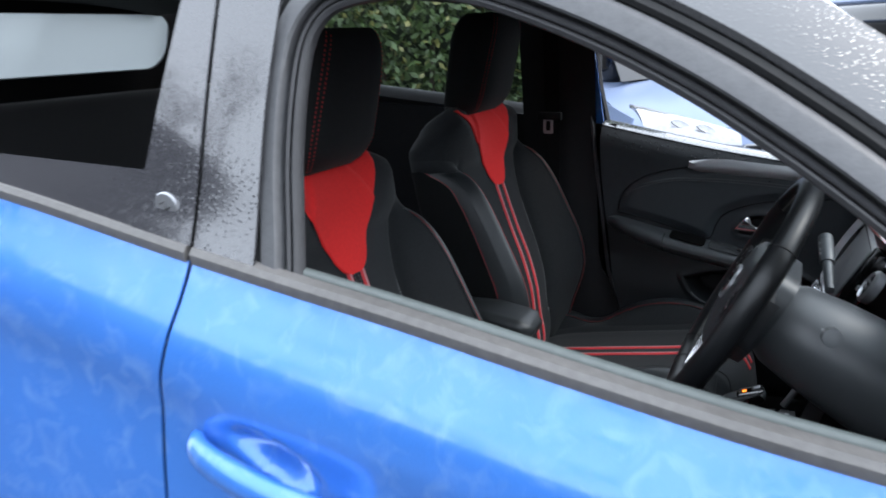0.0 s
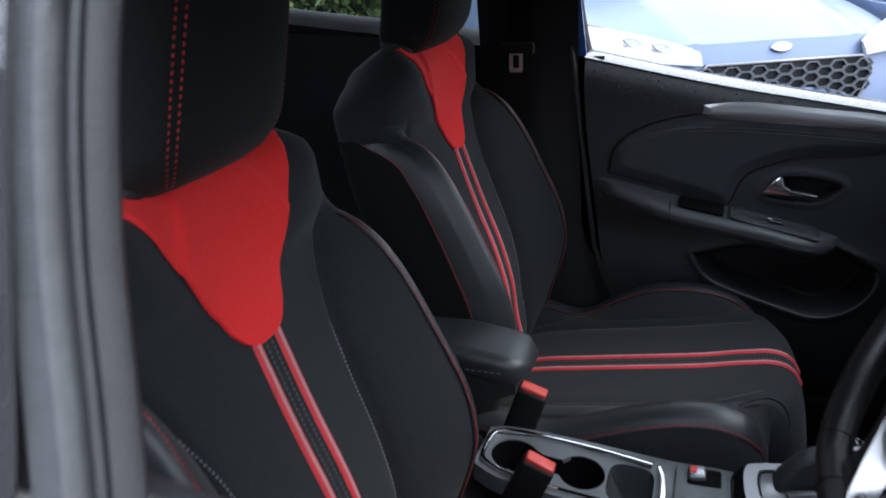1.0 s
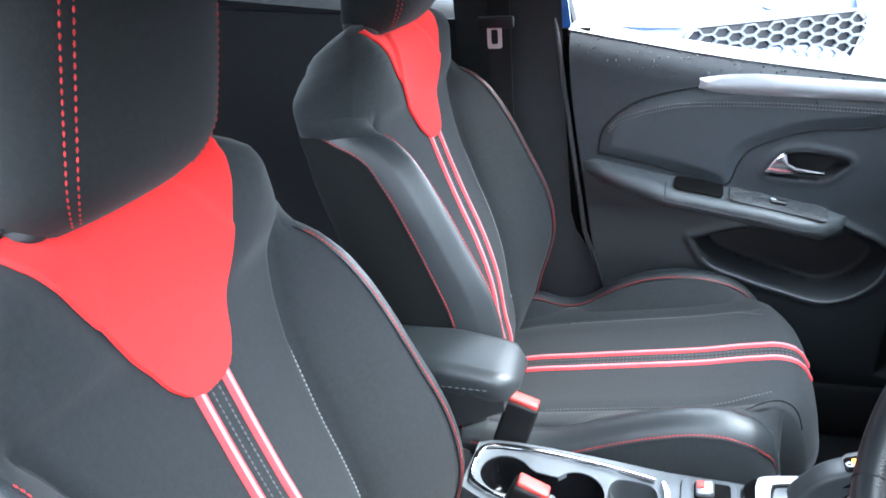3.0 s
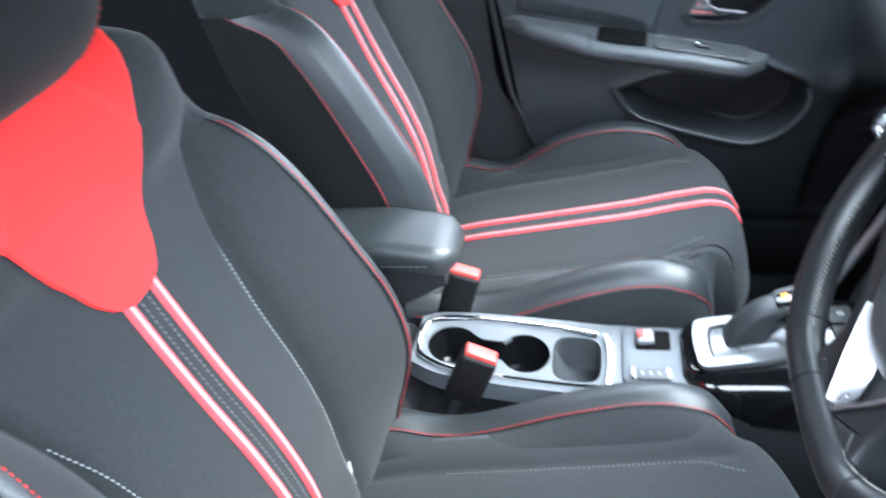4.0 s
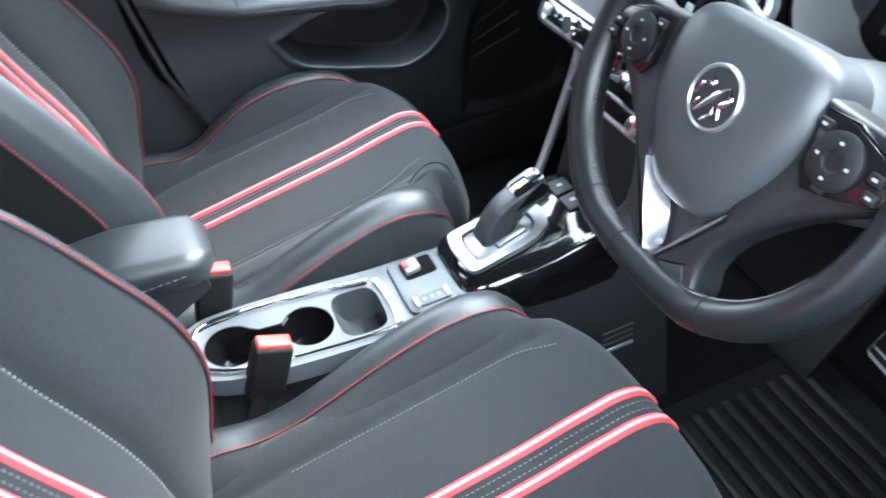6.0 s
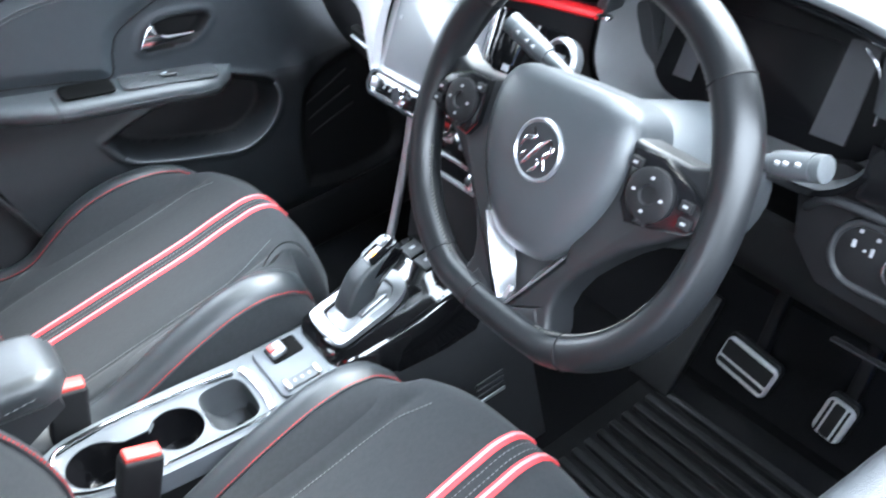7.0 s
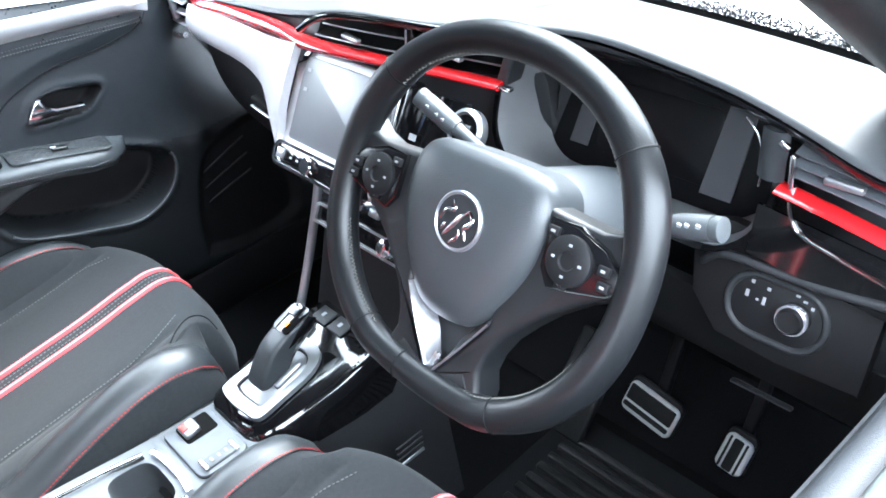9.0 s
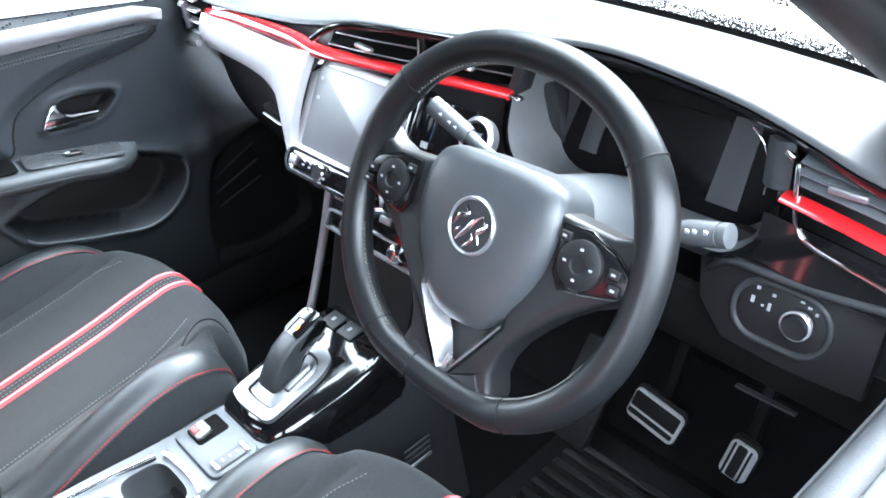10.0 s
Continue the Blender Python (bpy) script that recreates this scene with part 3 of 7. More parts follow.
# ---- the car's shell ----
def paint(name, base, rough=0.25):
    """Wet car paint: fine flake, clear coat, and a relief of running water."""
    m = material(name, base, rough, metal=0.25, noise_scale=900, vary=0.12, coat=1.0, big=3.0)
    n, l = m.node_tree.nodes, m.node_tree.links
    co = n["Texture Coordinate"]
    film = n.new("ShaderNodeTexNoise")
    film.inputs["Scale"].default_value, film.inputs["Detail"].default_value, film.inputs["Distortion"].default_value = 16, 6, 0.8
    l.new(co.outputs["Object"], film.inputs["Vector"])
    bp = n.new("ShaderNodeBump")
    bp.inputs["Strength"].default_value, bp.inputs["Distance"].default_value = 0.35, 0.003
    l.new(film.outputs[0], bp.inputs["Height"])
    l.new(bp.outputs[0], n["Principled BSDF"].inputs["Coat Normal"])
    # pale sky gleam on the standing water, put into the colour in torn patches
    sky_gleam = n.new("ShaderNodeTexNoise")
    sky_gleam.inputs["Scale"].default_value, sky_gleam.inputs["Detail"].default_value, sky_gleam.inputs["Distortion"].default_value = 26, 9, 0.9
    l.new(co.outputs["Object"], sky_gleam.inputs["Vector"])
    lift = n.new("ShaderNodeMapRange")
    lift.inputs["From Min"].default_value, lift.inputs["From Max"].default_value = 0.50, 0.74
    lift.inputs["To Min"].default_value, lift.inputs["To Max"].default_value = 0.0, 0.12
    l.new(sky_gleam.outputs[0], lift.inputs["Value"])
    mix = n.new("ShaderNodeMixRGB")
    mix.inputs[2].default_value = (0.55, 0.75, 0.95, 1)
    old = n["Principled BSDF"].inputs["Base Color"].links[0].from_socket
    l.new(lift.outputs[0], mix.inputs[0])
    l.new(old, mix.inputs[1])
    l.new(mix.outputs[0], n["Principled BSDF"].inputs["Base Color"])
    return m


def wet_black(name, base, drops=260.0, gain=0.07, coat=0.6, spec=0.5, rough=0.09):
    """Dark gloss with water beads standing on it."""
    m = material(name, base, rough, noise_scale=300, vary=0.2, coat=coat, spec=spec)
    n, l = m.node_tree.nodes, m.node_tree.links
    co = n["Texture Coordinate"]
    v = n.new("ShaderNodeTexVoronoi")
    v.inputs["Scale"].default_value = drops
    l.new(co.outputs["Object"], v.inputs["Vector"])
    cut = n.new("ShaderNodeMapRange")
    cut.inputs["From Min"].default_value, cut.inputs["From Max"].default_value = 0.15, 0.4
    cut.inputs["To Min"].default_value, cut.inputs["To Max"].default_value = 1, 0
    l.new(v.outputs["Distance"], cut.inputs["Value"])
    bp = n.new("ShaderNodeBump")
    bp.inputs["Strength"].default_value, bp.inputs["Distance"].default_value = gain, 0.0012
    l.new(cut.outputs[0], bp.inputs["Height"])
    l.new(bp.outputs[0], n["Principled BSDF"].inputs["Normal"])
    l.new(bp.outputs[0], n["Principled BSDF"].inputs["Coat Normal"])
    return m


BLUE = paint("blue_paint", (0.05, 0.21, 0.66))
WETBLACK = wet_black("wet_gloss_black", (0.042, 0.042, 0.047), 160, 0.03, 1.0, 0.9, rough=0.03)
FRAMEGREY = material("window_frame_grey", (0.078, 0.079, 0.083), 0.42, bump=0.4, bump_scale=260, vary=0.2, noise_scale=90)
RAIL = material("weathered_rail", (0.12, 0.115, 0.11), 0.45, bump=0.5, bump_scale=180, vary=0.25, noise_scale=90)
SLOT = material("glass_wiper", (0.09, 0.105, 0.10), 0.4, bump=0.3, bump_scale=300, vary=0.2)
WETTRIM = wet_black("wet_black_trim", (0.03, 0.033, 0.037), 150, 0.25, 0.15, 0.25)
ROOFBLACK = wet_black("wet_black_roof", (0.03, 0.031, 0.033), 190, 0.2, 1.0, 0.9)

BELT_Z = table([(-1.5, 1.17), (-0.885, 1.10), (-0.558, 1.038), (-0.456, 1.02), (-0.289, 0.992), (-0.101, 0.957), (0.059, 0.929), (0.152, 0.916), (0.5, 0.88), (0.9, 0.86)])


def side_y(z, x):
    """Half-width of the body's side at height z."""
    d = BELT_Z(x) - z
    prof = table([(-0.5, 0.61), (-0.34, 0.668), (-0.2, 0.715), (0.0, 0.778), (0.02, 0.786), (0.06, 0.806), (0.10, 0.826), (0.14, 0.834), (0.2, 0.828), (0.32, 0.838), (0.5, 0.845), (0.62, 0.82), (0.8, 0.79)])
    return prof(d)


car = thing("car_shell", "blue hatchback body with black roof, wet from rain", "car body", kind="structure")
DOOR_X = -0.565
GAP_X = table([(0.2, -0.585), (0.73, -0.597), (0.80, -0.598), (0.863, -0.591), (0.925, -0.577), (0.97, -0.569), (1.04, -0.563), (1.33, -0.562)])


def outer_panel(name, x0, x1, sg, parent, label):
    def f(x, d):
        # the panel's rear or front edge follows the curved gap between the doors
        lean = GAP_X(BELT_Z(x) - d) - DOOR_X
        x += lean * ((x1 - x) / (x1 - x0) if x1 > 0 else (x - x0) / (x1 - x0))
        z = BELT_Z(x) - d
        # the hollow behind the handle
        u, v = (x + 0.430) + 0.3 * (z - 0.810), (z - 0.810) + 0.3 * (x + 0.430)
        r = math.hypot(u / 0.060, v / 0.027)
        dent = 0.034 * (1 - r ** 2) ** 1.2 if r < 1 and x0 > -1 else 0.0
        return (x, sg * (side_y(z, x) - dent), z)
    fine = sg < 0 and x0 > -1
    return sheet(name, f, spread(x0, x1, 200 if fine else 40), spread(0.016, 0.72, 110 if fine else 44), BLUE, parent, 0.004 * (1 if sg < 0 else -1), label)


def moulding(name, x0, x1, sg, parent):
    """The rubber waist rail along the window's foot: a rounded bar with a lip."""
    rings = []
    for x in spread(x0, x1, 24):
        z = BELT_Z(x)
        y = side_y(z - 0.012, x)
        prof = [(y + 0.006, z - 0.019), (y + 0.009, z - 0.012), (y + 0.010, z - 0.004), (y + 0.005, z + 0.003), (y - 0.010, z + 0.005), (y - 0.02, z - 0.002), (y - 0.021, z - 0.02), (y - 0.004, z - 0.022)]
        rings.append([(x, sg * a, b) for a, b in prof])
    return loft(name, rings, RAIL, parent, "dark grey rubber waist rail")


# window opening of the front doors, rear corner first, then round over the top
FRAME = [(-0.424, 1.0), (-0.438, 1.085), (-0.445, 1.14), (-0.448, 1.21), (-0.446, 1.262), (-0.435, 1.294), (-0.41, 1.314), (-0.36, 1.323), (-0.29, 1.321), (-0.225, 1.308), (-0.116, 1.267), (-0.022, 1.221), (0.054, 1.176), (0.145, 1.115), (0.27, 1.02), (0.37, 0.94), (0.43, 0.893)]


def hull(x, z, inset=0.0):
    return side_y(z, x) - inset


def window_frame(sg, parent):
    """The door's window surround: inner seal lip, face and outer edge."""
    line = spline(FRAME, 70)
    d = np.gradient(line, axis=0)
    d /= np.linalg.norm(d, axis=1, keepdims=True)
    nrm = np.c_[-d[:, 1], d[:, 0]]
    c = np.array((-0.15, 1.12))
    flip = np.sign(np.sum(nrm * (line - c), axis=1))
    nrm *= flip[:, None]

    def strip(name, prof, m):
        rings = []
        for p, q in zip(line, nrm):
            ring = []
            for o, e in prof:
                a = p + q * o
                ring.append((a[0], sg * (hull(a[0], a[1]) + e), a[1]))
            rings.append(ring)
        return loft(name, rings, m, parent)
    strip("window_seal", [(0.0, -0.03), (-0.006, -0.02), (-0.004, -0.011), (0.001, -0.007), (0.003, -0.008), (0.0045, -0.015), (0.006, -0.008), (0.009, -0.006), (0.0125, -0.009), (0.0135, -0.03)], SEAL)
    strip("frame_gap", [(0.0136, -0.03), (0.0136, -0.017), (0.0176, -0.017), (0.0176, -0.03)], RUBBER)
    strip("window_frame", [(0.0177, -0.03), (0.0177, -0.002), (0.021, 0.002), (0.04, 0.0), (0.046, -0.006), (0.046, -0.03)], FRAMEGREY)
    strip("door_seal", [(0.047, -0.035), (0.048, -0.012), (0.054, -0.008), (0.06, -0.012), (0.061, -0.035)], RUBBER)
    strip("roof_rail", [(0.062, -0.06), (0.062, -0.014), (0.07, -0.008), (0.10, -0.022), (0.13, -0.05), (0.12, -0.08)], ROOFBLACK)


def front_door(sg):
    d = thing("driver_door", "wet blue front car door with its window wound down", "car door", (0, sg * 0.8, 0.6))
    d.location = (0, 0, 0)
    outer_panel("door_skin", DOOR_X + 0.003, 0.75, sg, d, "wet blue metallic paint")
    moulding("waist_rail", DOOR_X + 0.004, 0.45, sg, d)
    window_frame(sg, d)
    # sill inside the glass slot
    def sill(x, a):
        z = BELT_Z(x) - 0.002
        prof = table([(0.0, 0.0), (0.2, -0.004), (0.45, -0.003), (0.75, -0.012), (1.0, -0.05)])
        return (x, sg * (0.752 - 0.044 * a), z + prof(a))
    sheet("inner_sill", sill, spread(-0.46, 0.42, 30), spread(0, 1, 10), SOFT, d, 0.004 * -sg, "soft black upper door trim")
    tube("glass_slot_seal", [(x, sg * 0.754, BELT_Z(x) - 0.002) for x in spread(-0.462, 0.4, 24)], 0.009, SLOT, d)
    # pillar cover at the door's rear edge
    def cover(z, a):
        x0, x1 = -0.474 - 0.006 * math.sin((z - 1.0) * 9), -0.560
        x = x0 + (x1 - x0) * a
        low = BELT_Z(x) + 0.002
        z2 = low + (z - 1.004) / 0.331 * (1.335 - low)
        return (x, sg * (hull(x, z2) + 0.004), z2)
    sheet("pillar_cover", cover, spread(1.004, 1.335, 18), spread(0, 1, 8), WETBLACK, d, 0.004 * sg, "wet gloss black pillar cover")
    return d


def door_handle(parent):
    line = spline([(-0.54, -0.838, 0.822), (-0.512, -0.858, 0.812), (-0.44, -0.868, 0.795), (-0.35, -0.864, 0.778), (-0.315, -0.838, 0.770)], 20)
    tube("handle_grip", line, 0.014, BLUE, parent, "blue pull handle", 12, flat=1.25, rs=[0.009 + 0.007 * math.sin(math.pi * k / 19) ** 0.5 for k in range(20)])


driver_door = front_door(-1)
door_handle(driver_door)

rear_door = thing("rear_car_door", "wet blue rear car door with its glass down", "car door")
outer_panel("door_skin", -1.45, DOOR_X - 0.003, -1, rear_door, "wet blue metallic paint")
moulding("waist_rail", -1.45, DOOR_X - 0.004, -1, rear_door)


def rear_cover(z, a):
    x0, x1 = -0.566, -0.655 + (z - 1.03) * 0.127
    x = x0 + (x1 - x0) * a
    low = BELT_Z(x) + 0.002
    z = low + (z - 1.012) / 0.333 * (1.345 - low)
    return (x, -(hull(x, z) + 0.004), z)


sheet("pillar_cover", rear_cover, spread(1.012, 1.345, 18), spread(0, 1, 6), WETBLACK, rear_door, -0.004, "wet gloss black pillar cover")


def rear_fill(x, a):
    top = np.interp(x, [-1.45, -0.9, -0.64], [1.165, 1.138, 1.124])
    z = BELT_Z(x) + 0.002 + a * (top - BELT_Z(x))
    return (x, -(hull(x, z) + 0.003), z)


sheet("waist_panel", rear_fill, spread(-1.45, -0.645, 16), spread(0, 1, 6), WETBLACK, rear_door, -0.004, "wet black panel under the rear glass")
badge = lathe("round_badge", [(0.001, 0), (0.0175, 0), (0.018, 0.003), (0.0165, 0.0045), (0.001, 0.005)], Matrix.Translation((-0.607, -0.7695, 1.087)) @ Matrix.Rotation(radians(98), 4, "X"), SATIN, rear_door, 28, "small round silver badge")
tube("badge_mark", [(-0.616, -0.7745, 1.089), (-0.607, -0.774, 1.093), (-0.607, -0.775, 1.082), (-0.599, -0.7745, 1.086)], 0.0014, PIANO, badge)

# roof, rear end, floor
def roof(x, a):
    top = table([(-1.9, 1.43), (-1.3, 1.46), (-0.7, 1.44), (-0.25, 1.41), (0.05, 1.36)])
    w = 0.64 - 0.06 * max(0, -x - 0.6)
    edge = np.interp(x, [-1.9, -1.2, -0.4, -0.2, 0.05], [1.39, 1.43, 1.355, 1.335, 1.262])
    return (x, a * w, edge + (top(x) - edge) * (1 - abs(a) ** 2.5))


sheet("roof", roof, spread(-1.9, 0.05, 24), spread(-1, 1, 21), ROOFBLACK, car, 0.02, "black roof beaded with rain")
sheet("headlining", lambda x, a: tuple(np.array(roof(x, a)) - np.array((0, 0, 0.03))), spread(-1.85, 0.02, 16), spread(-0.97, 0.97, 13), material("headlining", (0.03, 0.03, 0.03), 0.95, bump=0.4, bump_scale=600), car, 0.006, "black cloth headlining")
for sg in (-1, 1):
    tube("windscreen_pillar", [(-0.30, sg * 0.60, 1.337), (-0.10, sg * 0.60, 1.312), (0.05, sg * 0.602, 1.265), (0.25, sg * 0.645, 1.15), (0.45, sg * 0.68, 1.02), (0.62, sg * 0.70, 0.90)], 0.034, ROOFBLACK, car, "black windscreen pillar", 12, rs=[0.008, 0.02, 0.034, 0.034, 0.034, 0.034])
    tube("pillar_trim", [(-0.06, sg * 0.575, 1.30), (0.04, sg * 0.59, 1.232), (0.132, sg * 0.60, 1.168), (0.289, sg * 0.605, 1.068), (0.42, sg * 0.625, 0.98), (0.5, sg * 0.65, 0.93)], 0.032, PLASTIC, car, "dark pillar trim", 14)
    sheet("rear_quarter_trim", lambda x, z, sg=sg: (x, sg * (0.675 - 0.02 * (z - 0.5)), z), spread(-1.99, -1.42, 6), spread(0.5, 1.42, 8), DARK, car, 0.02)
sheet("windscreen", lambda a, b: (0.04 + 0.62 * a - 0.08 * a * b * b, b * (0.6 + 0.08 * a), 1.335 - 0.42 * a + 0.02 * (1 - b * b)), spread(0, 1, 10), spread(-1, 1, 14), GLASS, car)
sheet("rear_window", lambda a, b: (-1.86 - 0.09 * a, b * (0.62 + 0.03 * a), 1.385 - 0.23 * a), spread(0, 1, 6), spread(-1, 1, 8), REARGLASS, car)
rear_plane = Matrix.Translation((-1.852, 0, 1.385)) @ Matrix(((0, 0.364, -0.931, 0), (-1, 0, 0, 0), (0, 0.931, 0.364, 0), (0, 0, 0, 1)))
frame_ring("rear_window_border", [(x, y - 0.155) for x, y in rim_round(1.36, 0.43, 0.02, 8)], [(x, y - 0.115) for x, y in rim_round(1.27, 0.185, 0.075, 8)], 0.012, rear_plane, DARK, car, "black border of the rear glass")
sheet("tailgate", lambda a, b: (-1.95 - 0.05 * a, b * 0.68, 1.155 - 0.7 * a), spread(0, 1, 6), spread(-1, 1, 8), DARK, car, 0.03)
rbox("floor_pan", (3.2, 1.46, 0.05), pose(-0.55, 0, 0.15), CARPET, car, 0.01, "black carpeted car floor")
sheet("firewall", lambda y, a: (0.62 + 0.12 * a, y, 0.17 + 0.6 * a), spread(-0.72, 0.66, 8), spread(0, 1, 6), CARPET, car, 0.02)
sheet("toe_board", lambda y, a: (0.50 + 0.14 * a, y, 0.172 + 0.12 * a), spread(-0.70, 0.64, 8), spread(0, 1, 4), CARPET, car, 0.02)
for sg in (-1, 1):
    rbox("door_sill", (2.2, 0.12, 0.14), pose(-0.4, sg * 0.69, 0.26), DARK, car, 0.02)
sheet("bonnet", lambda x, b: (x, b * 0.72, 0.90 - 0.12 * (x - 0.7) ** 2 - 0.10 * b * b), spread(0.64, 1.5, 12), spread(-1, 1, 14), WETBLACK, car, 0.01, "wet bonnet")


# wings, nose, tail and wheels of the car itself
def arched(name, x0, x1, xw, sg):
    def f(x, a):
        top = BELT_Z(x) - 0.016 - 0.05 * max(0.0, x - 0.9)
        d = abs(x - xw)
        low = 0.31 + math.sqrt(0.36 ** 2 - d * d) if d < 0.345 else 0.22
        z = top + (low - top) * a
        tuck = 0.16 * max(0.0, (x - 1.1) / 0.65) ** 2 + 0.10 * max(0.0, (-1.8 - x) / 0.4) ** 2
        return (x, sg * (side_y(z, x) - tuck), z)
    return sheet(name, f, spread(x0, x1, 40), spread(0, 1, 16), BLUE, car, 0.004 * (1 if sg < 0 else -1), "wet blue metallic paint")


for sg in (-1, 1):
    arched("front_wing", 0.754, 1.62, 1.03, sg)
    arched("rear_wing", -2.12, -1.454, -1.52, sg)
    for x in (1.03, -1.52):
        at = Matrix.Translation((x, sg * 0.735, 0.31)) @ Matrix.Rotation(radians(90), 4, "Y") @ Matrix.Rotation(radians(90), 4, "X")
        tyre = lathe("wheel_tyre", [(0.2, -0.085), (0.29, -0.095), (0.31, -0.07), (0.31, 0.07), (0.29, 0.095), (0.2, 0.085)], at, RUBBER, car, 32, "black tyre")
        lathe("wheel_rim", [(0.03, -0.07), (0.17, -0.06), (0.2, -0.08), (0.2, 0.08), (0.17, 0.06), (0.03, 0.07)], at, SATIN, tyre, 20, "silver wheel")


def nose_cover(b, a):
    x = 1.5 + 0.28 * math.sin(a * math.pi / 2) - 0.20 * abs(b) ** 2.5 * (0.4 + 0.6 * a)
    return (x, b * 0.72, 0.72 + 0.085 * (1 - b * b) - 0.52 * a ** 1.6)


sheet("front_bumper", nose_cover, spread(-1, 1, 21), spread(0, 1, 14), BLUE, car, 0.01, "blue front bumper")
sheet("rear_bumper", lambda b, a: (-2.03 - 0.16 * math.sin(min(a * 1.3, 1) * math.pi / 2) + 0.14 * abs(b) ** 3, b * 0.76, 0.70 - 0.48 * a), spread(-1, 1, 17), spread(0, 1, 10), BLUE, car, 0.01, "blue rear bumper")
sheet("tailgate_skin", lambda b, a: (-1.99 - 0.05 * a, b * 0.70, 1.16 - 0.46 * a), spread(-1, 1, 13), spread(0, 1, 8), BLUE, car, 0.01, "blue tailgate")


# driver-side inner trim below the sill
def lower_trim(x, a):
    z = BELT_Z(x) - 0.05 - a * 0.6
    return (x, -0.706 + 0.05 * math.sin(a * math.pi), z)


sheet("door_lining", lower_trim, spread(-0.5, 0.5, 14), spread(0, 1, 10), SOFT, driver_door, 0.02)

BENCH = weave("bench_cloth", (0.007, 0.007, 0.0075), 260)
# ---- rear bench ----
bench = thing("rear_bench", "dark cloth rear bench seat", "car seat", (-1.35, 0, 0.2))
bench.location = (0, 0, 0)
rbox("bench_cushion", (0.5, 1.2, 0.16), pose(-1.15, 0, 0.46, 0, -6, 0), BENCH, bench, 0.05, seg=4)
rbox("bench_back", (0.14, 1.2, 0.66), pose(-1.52, 0, 0.83, 0, -16, 0), BENCH, bench, 0.05, seg=4)
rbox("bench_base", (0.5, 1.2, 0.22), pose(-1.2, 0, 0.28), DARK, bench, 0.02)
rbox("parcel_shelf", (0.3, 1.1, 0.02), pose(-1.80, 0, 1.0), DARK, car, 0.008)

# ---- far side: rear door lining, centre pillar, belt ----
FARSILL = material("dull_rubber_sill", (0.022, 0.0225, 0.024), 0.7, vary=0.2, spec=0.12)
# dark trim colour that holds the shade deep in the cabin
FARDARK = material("shaded_rear_plastic", (0.012, 0.012, 0.0135), 0.6, vary=0.2, spec=0.3, bump=0.3, bump_scale=800)
far_door = thing("far_rear_door", "dark rear door lining with a bright wet sill", "car door")
sheet("door_lining", lambda x, a: (x, 0.66 + 0.03 * math.sin(a * math.pi), 1.085 - 0.06 * (x + 0.66) - 0.03 - a * 0.75), spread(-1.5, -0.64, 14), spread(0, 1, 10), FARDARK, far_door, -0.03)
sheet("sill", lambda x, a: (x, 0.66 + 0.09 * a, 1.075 - 0.11 * (x + 0.66) + 0.004 * math.sin(a * 3) - 0.022 * (1 - a) ** 3), spread(-1.5, -0.64, 14), spread(0, 1, 6), FARSILL, far_door, 0.02, "wet grey rubber sill")
sheet("rear_glass", lambda x, z: (x, 0.745 - 0.3 * (z - 1.06), z), spread(-1.5, -0.66, 6), spread(1.06, 1.36, 5), GLASS, far_door)
sheet("door_skin", lambda x, a: (x, side_y(BELT_Z(x) - 0.72 * a, x), BELT_Z(x) - 0.72 * a), spread(-1.5, -0.6, 12), spread(0.02, 1, 12), BLUE, far_door, -0.004)

pillar = thing("centre_pillar", "black plastic centre pillar trim", "pillar")
sheet("pillar_lining", lambda z, a: (-0.66 + 0.02 + (0.205 + (0.0 if z > 0.64 else (0.64 - z) * 0.6)) * a + (0.0 if z > 0.95 else (0.95 - z) * 0.05), 0.645 - 0.16 * max(0, z - 1.0) - 0.02 * math.sin(a * math.pi), z), spread(0.30, 1.36, 24), spread(0, 1, 10), FARDARK, pillar, -0.05)
tube("door_edge_seal", [(-0.462, 0.628, 1.15), (-0.444, 0.64, 1.02), (-0.430, 0.644, 0.90), (-0.410, 0.644, 0.75), (-0.393, 0.644, 0.626), (-0.348, 0.644, 0.499), (-0.262, 0.644, 0.41)], 0.0048, SHROUD, pillar, "rubber door seal")
BUCKLESTEEL = material("tongue_steel", (0.42, 0.42, 0.43), 0.4, metal=0.25, vary=0.05)
sheet("body_edge", lambda z, a: (-0.452 + 0.028 * a - 0.10 * (z - 1.03) * (1 if z < 1.2 else 1), 0.685 - 0.2 * (z - 1.03), z), spread(1.0, 1.33, 10), (0, 0.5, 1), BLUE, pillar, 0.004, "blue painted body edge")
seat_belt = thing("seat_belt", "black seat belt hanging with its metal tongue", "seat belt")
sheet("webbing", lambda z, a: (-0.5445 + 0.0205 * a, 0.60 - 0.1 * max(0, z - 1.05), z), spread(0.55, 1.32, 12), (-1, 0, 1), BELT, seat_belt, 0.0015)
rbox("tongue_plastic", (0.068, 0.014, 0.022), pose(-0.547, 0.58, 1.058), DARK, seat_belt, 0.004)
frame_ring("tongue", rim_round(0.027, 0.042, 0.004, 3), rim_round(0.013, 0.026, 0.003, 3), 0.002, Matrix.Translation((-0.549, 0.576, 1.033)) @ Matrix.Rotation(radians(90), 4, "X"), BUCKLESTEEL, seat_belt)


# ---- passenger door, seen from inside ----
pdoor = thing("passenger_door", "black plastic front door lining with wet sill, chrome handle and armrest", "car door")
outer_panel("door_skin", DOOR_X + 0.003, 0.75, 1, pdoor, "blue metallic paint")
window_frame(1, pdoor)
